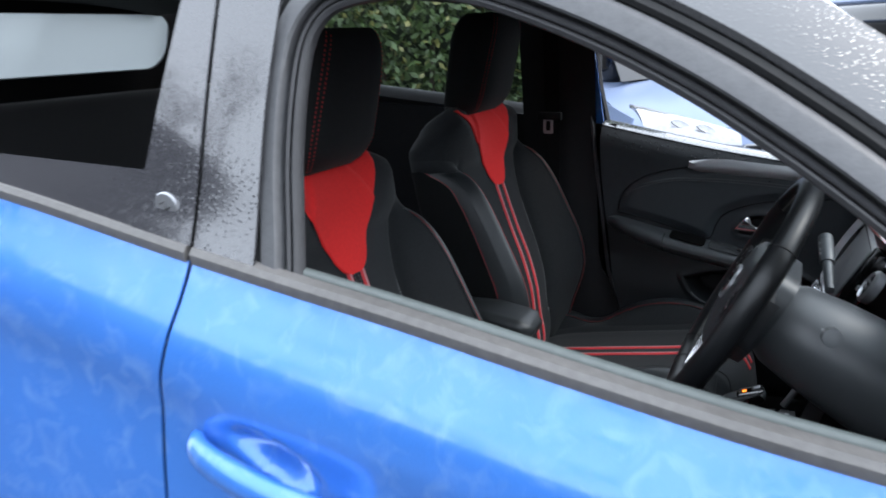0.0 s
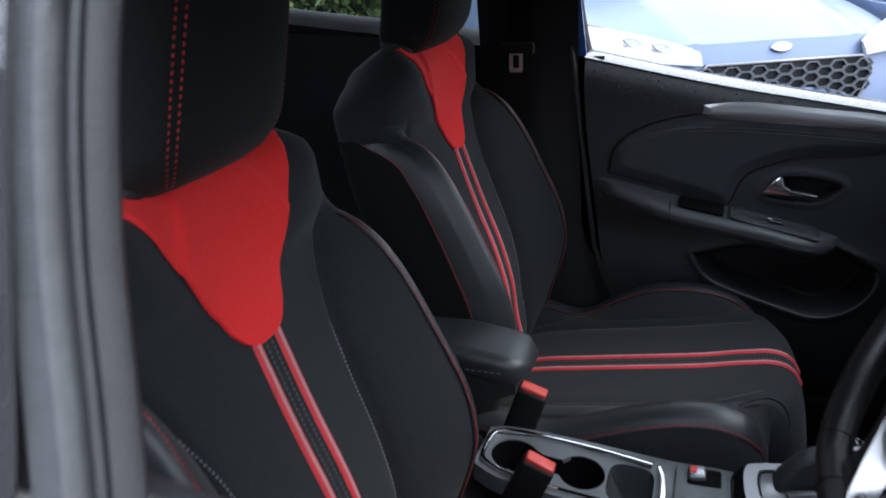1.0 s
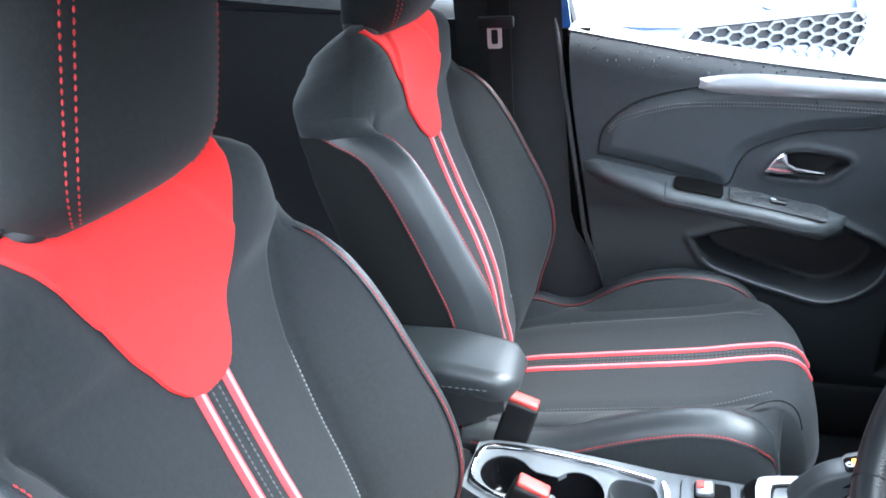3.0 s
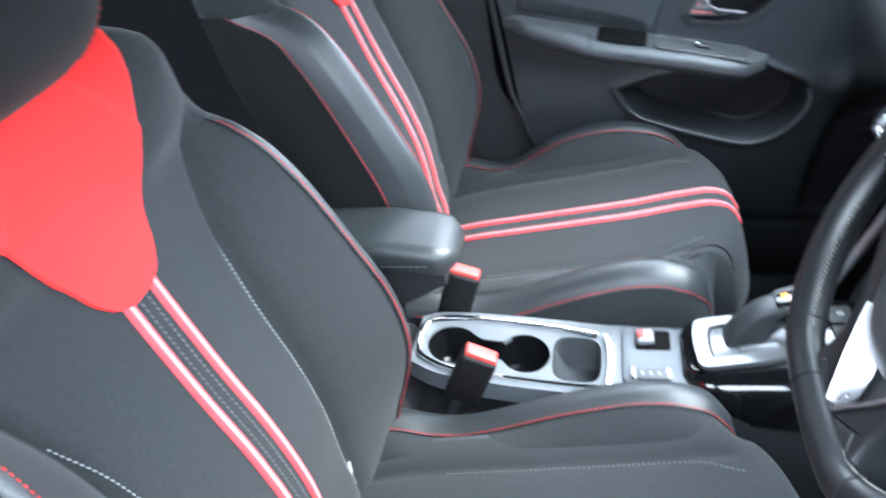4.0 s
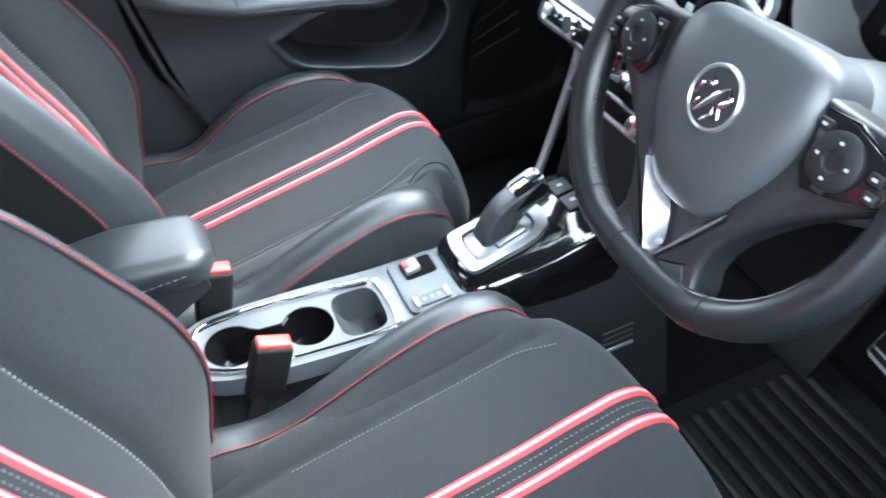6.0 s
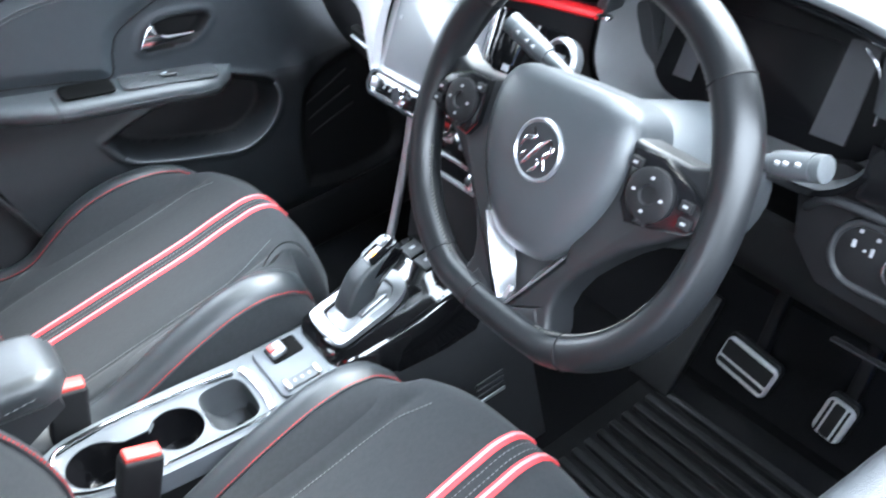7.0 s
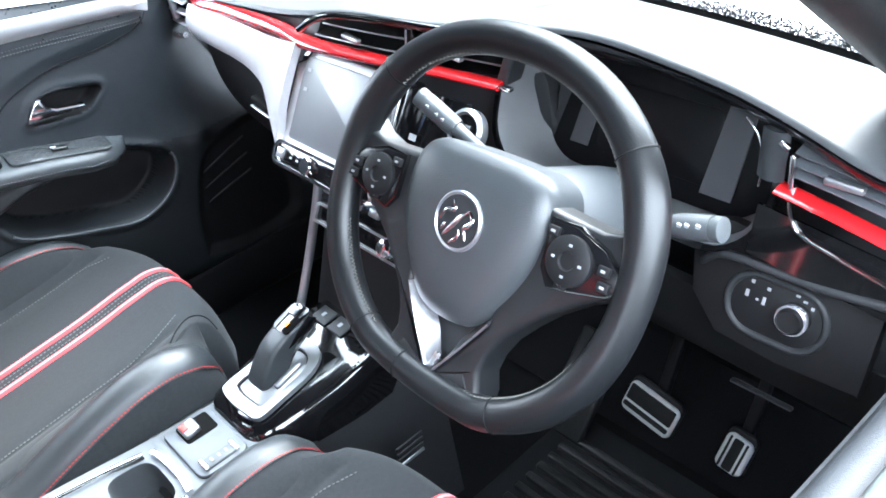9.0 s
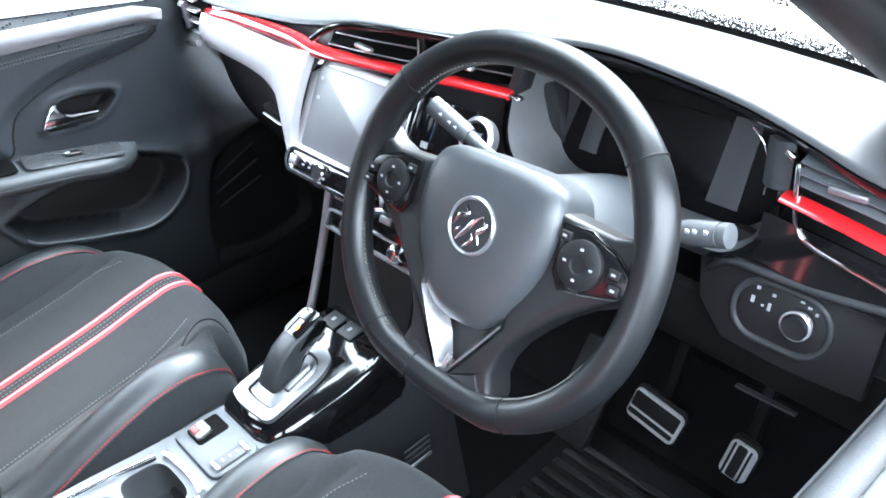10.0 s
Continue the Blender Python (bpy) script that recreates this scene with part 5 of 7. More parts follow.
for y, k in ((0.0105, 0.80), (0.0115, 0.90), (0.014, 0.97), (0.019, 1.0), (0.030, 1.01), (0.041, 1.0), (0.046, 0.97), (0.0485, 0.90), (0.0495, 0.80)):
    rings.append([(mid[0] + (x - mid[0]) * k, 0.020 + (y - 0.030) * (1 + 0.3 * max(0.0, (0.56 - z) / 0.047)), mid[1] + (z - mid[1]) * k) for x, z in side])
loft("lever", rings, LEATHER, selector, "black leather gear lever", angle=60)
capm = Matrix.Translation((0.032, 0.022, 0.5985)) @ Matrix.Rotation(radians(-20), 4, "Y")
slab("lever_cap", rim_round(0.050, 0.038, 0.010, 5), 0.005, capm, GATE, selector, 0.003, "silver lever cap")
slab("lever_insert", rim_round(0.050, 0.029, 0.006, 3), 0.0016, capm @ pose(0.001, -0.005, 0.0042), PIANO, selector, 0.0006, "gloss black insert")
slab("lever_side", [(-0.017, 0.514), (-0.003, 0.541), (0.017, 0.563), (0.045, 0.580), (0.060, 0.5965), (0.048, 0.606), (0.025, 0.592), (0.002, 0.572), (-0.016, 0.546), (-0.028, 0.516)], 0.003, Matrix.Translation((0, 0.002, 0)) @ Matrix.Rotation(radians(90), 4, "X"), PIANO, selector, 0.001, "gloss black side")
rbox("gear_lamp", (0.008, 0.009, 0.002), capm @ pose(-0.010, -0.002, 0.0060), ORANGE, selector, 0.0005, "small orange lamp")
rbox("gear_mark", (0.004, 0.004, 0.001), capm @ pose(-0.018, -0.004, 0.0068), WHITEMARK, selector, 0)
rbox("park_button", (0.016, 0.015, 0.005), capm @ pose(0.012, 0.004, 0.0060), GATE, selector, 0.002, "silver button")
for k, y in enumerate((0.045, 0.005)):
    rbox("plinth_key", (0.03, 0.034, 0.004), pose(0.098, y, 0.552, 0, -6, 0), PLASTIC, selector, 0.002)
    rbox("plinth_key_mark", (0.008, 0.006, 0.001), pose(0.098, y, 0.5548, 0, -6, 0), WHITEMARK, selector, 0.0)

# armrest
rest = thing("console_bin", "black leatherette folding centre armrest", "armrest", (-0.5, 0.035, 0.62))
rest.location = (0, 0, 0)
lid = []
for x in spread(-0.68, -0.398, 18):
    e = 1 - max(0, (x + 0.43) / 0.032) ** 2 if x > -0.43 else 1
    e = math.sqrt(max(e, 0.0)) if x > -0.43 else 1
    top = np.interp(x, [-0.68, -0.5, -0.42], [0.705, 0.708, 0.696])
    hw, mid = 0.056 * (0.55 + 0.45 * e), 0.033
    th = 0.024 * (0.3 + 0.7 * e)
    lid.append([(x, mid + a, top - 0.024 + b) for a, b in rim_round(2 * hw, 2 * th, min(0.018, th * 0.95), 5)])
loft("lid", lid, LEATHER, rest, "padded leatherette lid", angle=70)
box = []
for x in spread(-0.67, -0.415, 10):
    low = np.interp(x, [-0.67, -0.52, -0.415], [0.50, 0.585, 0.64])
    box.append([(x, 0.033 + a, low + (0.664 - low) * (b + 0.5)) for a, b in rim_round(0.098, 1.0, 0.04, 4)])
loft("bin", box, PLASTIC, rest, "black bin under the lid", angle=60)
stitches("stitching", [(x, -0.0238, 0.676) for x in spread(-0.66, -0.43, 40)], GREYSTITCH, rest)
rbox("hinge_post", (0.08, 0.06, 0.2), pose(-0.63, 0.033, 0.56), DARK, rest, 0.01)


def buckle(x, y, z, lean):
    b = thing("seat_belt_buckle", "black seat belt buckle with a red release button", "buckle", (x, y, z - 0.14), group="belt buckles")
    m = Matrix.Rotation(radians(lean), 4, "Y")
    rbox("housing", (0.050, 0.030, 0.085), m @ pose(0, 0, 0.095), DARK, b, 0.006)
    rbox("red_button", (0.044, 0.022, 0.012), m @ pose(0, 0, 0.1375), REDBUTTON, b, 0.003, "red press button")
    rbox("stalk", (0.02, 0.008, 0.09), m @ pose(-0.004, 0, 0.02), PLASTIC, b, 0.003)
    return b


buckle(-0.454, 0.095, 0.591, 18)
buckle(-0.425, -0.063, 0.576, 24)


# ---- dashboard ----
dash = thing("dashboard", "black dashboard with red trim strip, vents and screens", "dashboard", (0.3, 0, 0.5))
dash.location = (0, 0, 0)
EDGE_X = table([(-0.68, 0.225), (-0.62, 0.232), (-0.568, 0.245), (-0.5, 0.252), (-0.435, 0.258), (-0.29, 0.275), (-0.2, 0.262), (-0.12, 0.248), (0.05, 0.226), (0.12, 0.228), (0.35, 0.25), (0.5, 0.268), (0.62, 0.285)])
EDGE_Z = table([(-0.68, 0.972), (-0.62, 0.977), (-0.568, 0.986), (-0.5, 1.001), (-0.435, 1.008), (-0.29, 1.008), (-0.2, 1.001), (-0.12, 0.991), (0.05, 0.983), (0.12, 0.970), (0.2, 0.955), (0.35, 0.936), (0.5, 0.919), (0.62, 0.909)])
BACK_EDGE = table([(-0.68, 0.50), (-0.52, 0.545), (-0.2, 0.60), (0.1, 0.615), (0.62, 0.52)])


def pad(y, a):
    x0, x1 = EDGE_X(y), BACK_EDGE(y)
    z0, z1 = EDGE_Z(y), 0.922
    bulge = 0.012 * math.sin(min(a * 1.6, 1) * math.pi)
    edge = -0.004 * (1 - min(a / 0.010, 1)) ** 2
    return (x0 + (x1 - x0) * a, y, z0 + (z1 - z0) * a ** 1.2 + bulge + edge)


sheet("top_pad", pad, spread(-0.68, 0.63, 60), [0, 0.004, 0.009, 0.015, 0.022, 0.05] + spread(0.1, 1, 16), DASHTOP, dash, 0.002, "soft dash top")
sheet("pad_end", lambda y, a: tuple(np.array(pad(0.63, a)) + np.array((0.12 * (y - 0.63), y - 0.63, -0.06 * (y - 0.63)))), spread(0.63, 0.735, 6), spread(0, 1, 12), DASHTOP, dash, 0.002, "soft dash top")
sheet("pad_lip", lambda y, a: (EDGE_X(y) + 0.001 + 0.016 * a ** 1.5, y, EDGE_Z(y) - 0.0055 - 0.017 * a), spread(-0.68, -0.232, 28), spread(0, 1, 5), LIP, dash, -0.003, "gloss dark lip under the dash top")
seam = []
for y in spread(-0.47, -0.285, 20):
    x = 0.505 - 0.242 * (-0.292 - y)
    p = pad(y, (x - EDGE_X(y)) / (BACK_EDGE(y) - EDGE_X(y)))
    seam.append((p[0], p[1], p[2] + 0.0006))
tube("pad_seam", seam, 0.0018, SEAM, dash, "fine seam of the airbag lid")
FACE = table([(-0.68, 0.262), (-0.6, 0.27), (-0.55, 0.315), (-0.5, 0.345), (-0.36, 0.36), (-0.24, 0.335), (-0.19, 0.29), (-0.1, 0.24), (0.0, 0.218), (0.1, 0.213), (0.16, 0.222), (0.3, 0.25), (0.5, 0.28), (0.63, 0.30)])


def face(y, a):
    f, top = FACE(y), EDGE_Z(y)
    plain = [(EDGE_X(y) + 0.012, top - 0.012), (f + 0.012, top - 0.03), (f + 0.006, 0.90), (f, 0.84), (f + 0.005, 0.77), (f + 0.03, 0.70), (f + 0.075, 0.63), (f + 0.16, 0.585), (f + 0.3, 0.57)]
    # behind the centre vent the fascia is set back
    m = ease((y + 0.226) / 0.008) * ease((0.124 - y) / 0.008)
    deep = [(EDGE_X(y) + 0.05, top - 0.008), (f + 0.075, top - 0.012), (f + 0.07, 0.934), (f + 0.002, 0.930), (f + 0.005, 0.77)] + plain[5:]
    t = a * 8
    i = min(int(t), 7)
    p, q = (np.array(g) * (1 - m) + np.array(h) * m for g, h in ((plain[i], deep[i]), (plain[i + 1], deep[i + 1])))
    p = p * (1 - (t - i)) + q * (t - i)
    return (p[0], y, p[1])


sheet("fascia", face, spread(-0.68, -0.24, 20) + [-0.228, -0.224, -0.22, -0.216] + spread(-0.2, 0.11, 14) + [0.115, 0.119, 0.123, 0.127] + spread(0.15, 0.63, 20), spread(0, 1, 25), PLASTIC, dash, 0.01, "black fascia")

RED = [(0.285, 0.60, 0.889), (0.27, 0.55, 0.896), (0.258, 0.45, 0.907), (0.238, 0.33, 0.92), (0.214, 0.20, 0.934), (0.203, 0.13, 0.934), (0.205, 0.06, 0.936), (0.22, -0.05, 0.937), (0.236, -0.13, 0.936), (0.250, -0.207, 0.934)]


def ribbon(name, line, half, mat, lab, wide=None, n=50, out=0.01):
    """A trim strip along a line, bowed outwards."""
    p = spline(line, n)
    prof = [(-1, 0.006), (-0.92, -0.004), (-0.4, -0.008), (0.1, -0.009), (0.25, -0.0085), (0.8, -0.001), (1, 0.008), (0.8, 0.012), (-0.8, 0.012)]
    rings = []
    for k, q in enumerate(p):
        h = wide(k / (n - 1)) if wide else half
        rings.append([(q[0] + e - a * h * 0.15, q[1], q[2] + a * h) for a, e in prof])
    return loft(name, rings, mat, dash, lab, angle=50)


ribbon("red_strip", RED, 0.0085, REDGLOSS, "gloss red trim strip", lambda t: float(np.interp(t, [0, 0.25, 0.55, 0.7, 1.0], [0.0075, 0.0115, 0.011, 0.0068, 0.0048])))
ribbon("red_strip", [(0.246, -0.548, 0.923), (0.246, -0.597, 0.9155), (0.244, -0.647, 0.9075), (0.241, -0.70, 0.899)], 0.0040, REDGLOSS, "gloss red trim strip", n=14)
rbox("strip_end", (0.010, 0.022, 0.005), pose(0.250, -0.214, 0.934), CHROME, dash, 0.002)

# pale decorative panel on the passenger's side, running into the screen's surround
P_TOP = table([(0.125, 0.93), (0.2, 0.922), (0.33, 0.906), (0.45, 0.895), (0.57, 0.885)])
P_LOW = table([(0.125, 0.775), (0.16, 0.765), (0.195, 0.763), (0.215, 0.773), (0.232, 0.797), (0.25, 0.818), (0.28, 0.833), (0.33, 0.842), (0.40, 0.842), (0.48, 0.836), (0.60, 0.829)])


def decor(y, a):
    top, low = P_TOP(y), P_LOW(y)
    z = low + (top - low) * a
    x = np.interp(y, [0.125, 0.16, 0.2, 0.33, 0.45, 0.57], [0.203, 0.207, 0.214, 0.24, 0.26, 0.277])
    lean = np.interp(y, [0.125, 0.17, 0.25, 0.57], [0.42, 0.28, 0.1, 0.0])
    return (x - lean * (top - z) - 0.012 * math.sin(a * math.pi), y, z)


sheet("decor_panel", decor, spread(0.125, 0.59, 60), spread(0, 1, 16), PANEL, dash, 0.012, "pale satin decorative panel")
# glove box and lower trim
def glove(y, a):
    top = P_LOW(max(y, 0.125)) - 0.006
    z = top + (0.56 - top) * a
    return (np.interp(y, [0.1, 0.2, 0.4, 0.62], [0.19, 0.215, 0.26, 0.30]) + 0.10 * a ** 2 - 0.008 * math.sin(a * math.pi), y, z)


sheet("glove_box", glove, spread(0.11, 0.62, 26), spread(0, 1, 14), DARK, dash, 0.012, "black glove box lid")
# raised black block stands for the latch's shaded recess
rbox("glove_latch", (0.014, 0.075, 0.014), pose(0.216, 0.30, 0.788, 0, 0, -8), PIT, dash, 0.004)
rbox("latch_edge", (0.006, 0.07, 0.0025), pose(0.207, 0.30, 0.780, 0, 0, -8), SATIN, dash, 0.0015)


def slat_vent(name, path, z_half, n_slats, tab_at, lab):
    """An air vent: dark box, level slats, a moving tab, and a frame."""
    p = spline(path, 20)
    v = part_empty(name, lab)
    sheet("vent_box", lambda k, a: (p[int(k)][0] + 0.03, p[int(k)][1], p[int(k)][2] + a * z_half), range(20), (-1, 0, 1), DARK, v, 0.004)
    for s in range(n_slats):
        f = -0.75 + 1.5 * (s + 0.5) / n_slats
        rings = []
        for q in p:
            c = np.array((q[0] + 0.006, q[1], q[2] + f * z_half))
            rings.append([c + np.array(d) for d in ((-0.006, 0, -0.001), (-0.0065, 0, 0.0005), (0.012, 0, 0.004), (0.012, 0, 0.002))])
        loft("slat", rings, GREY, v)
    i = int(tab_at * 19)
    rbox("vent_tab", (0.008, 0.034, 0.007), Matrix.Translation(p[i] + np.array((-0.002, 0, 0.002))), SATIN, v, 0.002, "silver vent tab")
    return v


def part_empty(name, lab):
    ob = new(name)
    ob.parent = dash
    ob["label"] = lab
    return ob


centre_vent = part_empty("centre_vent", "black centre air vents")
VENT_X = table([(-0.22, 0.262), (-0.12, 0.249), (-0.03, 0.233), (0.06, 0.222), (0.12, 0.218)])
for y0, y1, levels in ((-0.054, 0.116, (0.9445, 0.964, 0.983)), (-0.204, -0.076, (0.9535, 0.9675, 0.981))):
    for lv in levels:
        end = y1 if y0 < -0.1 else (y1 if lv < 0.95 else 0.094 if lv < 0.97 else 0.05)
        ys = spread(y0, end, 16)
        loft("slat", [[(VENT_X(y) + 0.004 + d, y, lv + 0.03 * (y0 - y) * 0.5 + h) for d, h in ((0.0, -0.0012), (0.0, 0.0012), (0.022, 0.0035), (0.022, 0.0015))] for y in ys], PLASTIC, centre_vent)
        tube("slat_edge", [(VENT_X(y) + 0.0035, y, lv + 0.03 * (y0 - y) * 0.5) for y in ys], 0.0013, SATIN, centre_vent, "thin bright edge of the slat", 6)
rbox("vent_tab", (0.010, 0.040, 0.007), pose(VENT_X(0.033) - 0.003, 0.033, 0.953, 0, 0, -8), SATIN, centre_vent, 0.003, "silver vent tab")
rbox("vent_tab", (0.010, 0.030, 0.006), pose(VENT_X(-0.135) - 0.003, -0.135, 0.955, 0, 0, -8), SATIN, centre_vent, 0.003, "silver vent tab")
rbox("vent_divider", (0.03, 0.013, 0.046), pose(VENT_X(-0.064) + 0.012, -0.064, 0.960, 8, 0, 0), PIANO, centre_vent, 0.003, "gloss black divider")
rbox("divider_edge", (0.003, 0.003, 0.034), pose(VENT_X(-0.064) - 0.003, -0.0625, 0.962, 8, 0, 0), SATIN, centre_vent, 0.001)
rbox("vent_end", (0.03, 0.016, 0.05), pose(VENT_X(-0.213) + 0.010, -0.211, 0.957, 22, 0, 0), SOFT, centre_vent, 0.004, "grey end post")
slat_vent("side_vent", [(0.252, -0.556, 0.948), (0.25, -0.60, 0.944), (0.248, -0.68, 0.934)], 0.022, 3, 0.55, "black side air vent")
far_vent = part_empty("side_vent", "silver-ringed side air vent")
sheet("vent_box", lambda y, a: (0.287, y, 0.835 + 0.10 * a), (0.585, 0.65, 0.71), (0, 0.5, 1), PIT, far_vent, 0.006)
for k in range(4):
    rbox("slat", (0.014, 0.10, 0.004), pose(0.268, 0.648, 0.850 + 0.021 * k, 0, -14, -4), SATIN, far_vent, 0.0015)
rbox("vent_tab", (0.012, 0.012, 0.05), pose(0.262, 0.645, 0.88), SATIN, far_vent, 0.003)
hood = spline([(0.205, 0.13, 0.951), (0.207, 0.09, 0.972), (0.216, 0.04, 0.984), (0.246, -0.12, 0.986), (0.262, -0.215, 0.982)], 40)
tube("vent_surround", hood, 0.005, PIANO, dash, "gloss black vent surround", 8)
ring = [(0.264, 0.705, 0.93), (0.262, 0.712, 0.88), (0.262, 0.705, 0.845), (0.258, 0.68, 0.826), (0.254, 0.64, 0.826), (0.25, 0.598, 0.836)]
tube("side_vent_ring", spline(ring, 30), 0.006, BLADE, dash, "silver vent ring", 8)
tube("vent_chrome", spline([(0.248, -0.562, 0.93), (0.250, -0.560, 0.91), (0.250, -0.567, 0.889), (0.248, -0.582, 0.881), (0.244, -0.61, 0.877), (0.238, -0.69, 0.864)], 40), 0.0024, CHROME, dash, "chrome line round the vent", 8)
rbox("vent_chrome_end", (0.006, 0.005, 0.034), pose(0.246, -0.559, 0.944, -4, 0, 0), CHROME, dash, 0.002)
rbox("vent_chrome_top", (0.006, 0.011, 0.006), pose(0.248, -0.548, 0.966, 35, 0, 0), CHROME, dash, 0.002)
sheet("vent_pillar", lambda z, a: (0.253 - 0.006 * math.sin(a * math.pi), -0.524 - 0.026 * a, z), spread(0.927, 0.976, 6), spread(0, 1, 7), SOFT, dash, -0.008, "grey post beside the vent")

# touch screen
SM = Matrix(((0, 0.495, -0.869, 0.168), (-1, 0, 0, 0.016), (0, 0.869, 0.495, 0.866), (0, 0, 0, 1)))
slab("screen_housing", rim_round(0.218, 0.165, 0.018, 5), 0.02, SM @ pose(-0.010, -0.008, -0.024), PANEL, dash, 0.006, "pale screen surround")
rbox("screen_side", (0.014, 0.165, 0.03), SM @ pose(0.107, -0.006, -0.016), PIANO, dash, 0.004, "gloss black side of the screen")
slab("screen", rim_round(0.19, 0.118, 0.006, 4), 0.003, SM @ pose(0, 0.004, -0.0035), SCREEN, dash, 0.001, "touch screen with the sky's pale reflection in its colour")
for x, y, w in ((-0.081, 0.045, 0.008), (-0.081, 0.018, 0.007)):
    rbox("screen_mark", (w, 0.005, 0.0006), SM @ pose(x, y, 0.0002), WHITEMARK, dash, 0)
slab("screen_corner", [(-0.1, 0.066), (-0.07, 0.068), (-0.082, 0.052), (-0.106, 0.04)], 0.003, SM @ pose(-0.012, 0.004, -0.001), PIANO, dash, 0.001)
keys = slab("key_bar", rim_round(0.20, 0.03, 0.012, 5), 0.008, SM @ pose(-0.012, -0.079, -0.006), PIANO, dash, 0.003, "gloss black key bar")
frame_ring("key_bar_rim", rim_round(0.208, 0.037, 0.015, 5), rim_round(0.198, 0.028, 0.012, 5), 0.01, SM @ pose(-0.012, -0.079, -0.0055), CHROME, keys)
lathe("volume_knob", [(0.001, 0), (0.013, 0), (0.013, 0.008), (0.011, 0.01), (0.001, 0.01)], SM @ pose(-0.03, -0.079, 0.002), CHROME, keys, 20, "chrome volume knob")
for x in (-0.098, -0.07, -0.055):
    rbox("key", (0.016, 0.014, 0.004), SM @ pose(x, -0.079, 0.003), SATIN if x < -0.09 else PIANO, keys, 0.001)
for x in (-0.07, -0.055):
    rbox("key_mark", (0.005, 0.003, 0.0006), SM @ pose(x, -0.079, 0.0053), WHITEMARK, keys, 0)
# right-hand part of the stack, beside the wheel
slab("gloss_panel", [(-0.06, -0.07), (0.02, -0.07), (0.05, 0.06), (-0.045, 0.06)], 0.012, Matrix.Translation((0.2, -0.13, 0.86)) @ SM.to_3x3().to_4x4(), PIANO, dash, 0.004, "gloss black panel")
rbox("hazard_mark", (0.012, 0.008, 0.001), Matrix.Translation((0.185, -0.115, 0.868)) @ SM.to_3x3().to_4x4(), WHITEMARK, dash, 0)
start = lathe("start_button", [(0.001, 0), (0.026, 0), (0.027, 0.012), (0.022, 0.016), (0.0205, 0.011), (0.001, 0.012)], Matrix.Translation((0.205, -0.20, 0.892)) @ SM.to_3x3().to_4x4(), SATIN, dash, 28, "chrome-ringed start button")
lathe("button_face", [(0.001, 0), (0.020, 0), (0.019, 0.003), (0.001, 0.004)], Matrix.Translation((0.205, -0.20, 0.892)) @ SM.to_3x3().to_4x4() @ pose(0, 0, 0.011), PIANO, start, 24)


def words(text, size, m, mat, parent, name="lettering"):
    c = bpy.data.curves.new(name, "FONT")
    c.body, c.size, c.align_x, c.align_y, c.extrude = text, size, "CENTER", "CENTER", 0.0002
    tmp = bpy.data.objects.new(name, c)
    scene.collection.objects.link(tmp)
    me = bpy.data.meshes.new_from_object(tmp.evaluated_get(bpy.context.evaluated_depsgraph_get()))
    bpy.data.objects.remove(tmp)
    me.transform(m)
    me.materials.clear()
    me.materials.append(mat)
    ob = new(name, me)
    ob.parent = parent
    return ob


BM = Matrix.Translation((0.205, -0.20, 0.892)) @ SM.to_3x3().to_4x4() @ pose(0, 0, 0.0154)
words("ENGINE", 0.006, BM @ pose(0, 0.006, 0), WHITEMARK, start)
words("START", 0.0095, BM @ pose(0, -0.003, 0), WHITEMARK, start)

# climate controls low in the stack
HM = Matrix.Translation((0.165, -0.02, 0.715)) @ SM.to_3x3().to_4x4()
climate = slab("climate_panel", rim_round(0.20, 0.07, 0.01, 4), 0.012, HM, PIANO, dash, 0.003, "gloss black climate panel")
frame_ring("climate_rim", rim_round(0.206, 0.03, 0.006, 4), rim_round(0.198, 0.024, 0.005, 4), 0.014, HM @ pose(0, -0.02, 0.001), SATIN, climate)
for x in (-0.05, 0.06):
    lathe("climate_knob", [(0.001, 0), (0.014, 0), (0.013, 0.012), (0.010, 0.014), (0.001, 0.014)], HM @ pose(x, -0.018, 0.01), CHROME, climate, 20)
for x in (-0.085, -0.02, 0.02):
    rbox("climate_key", (0.022, 0.012, 0.006), HM @ pose(x, 0.018, 0.013), SATIN, climate, 0.002)
sheet("lower_console_panel", lambda z, a: (0.115 + 0.33 * (z - 0.53) ** 1.0 - 0.0 + 0.01 * a * a, 0.01 + 0.095 * a, z), spread(0.50, 0.78, 12), spread(-1, 1, 9), DARK, dash, 0.02, "dark lower stack")
tube("stack_trim", spline([(0.175, 0.108, 0.735), (0.155, 0.108, 0.68), (0.12, 0.106, 0.60), (0.09, 0.10, 0.545)], 20), 0.007, SATIN, dash, "silver edge of the stack", 8)

# instrument cluster
cluster = part_empty("instrument_cluster", "dark instrument display under a hood")
cl = rim_round(0.345, 0.155, 0.06, 8)
CM = Matrix.Translation((0.262, -0.365, 0.912)) @ Matrix(((0, 0.30, -0.954, 0), (-1, 0, 0, 0), (0, 0.954, 0.30, 0), (0, 0, 0, 1)))
rings = []
for k, d in ((1.0, 0.0), (0.985, -0.004), (0.95, -0.02), (0.90, -0.05), (0.86, -0.075)):
    rings.append([CM @ Vector((x * k + 0.0 * d, y * k, d)) for x, y in cl])
loft("cluster_tunnel", rings, FUNNEL, cluster, "grey funnel round the display", cap=False)
slab("cluster_glass", rim_round(0.31, 0.14, 0.05, 8), 0.004, CM @ pose(0, 0, -0.082), SCREENOFF, cluster, 0.001, "dark display glass")
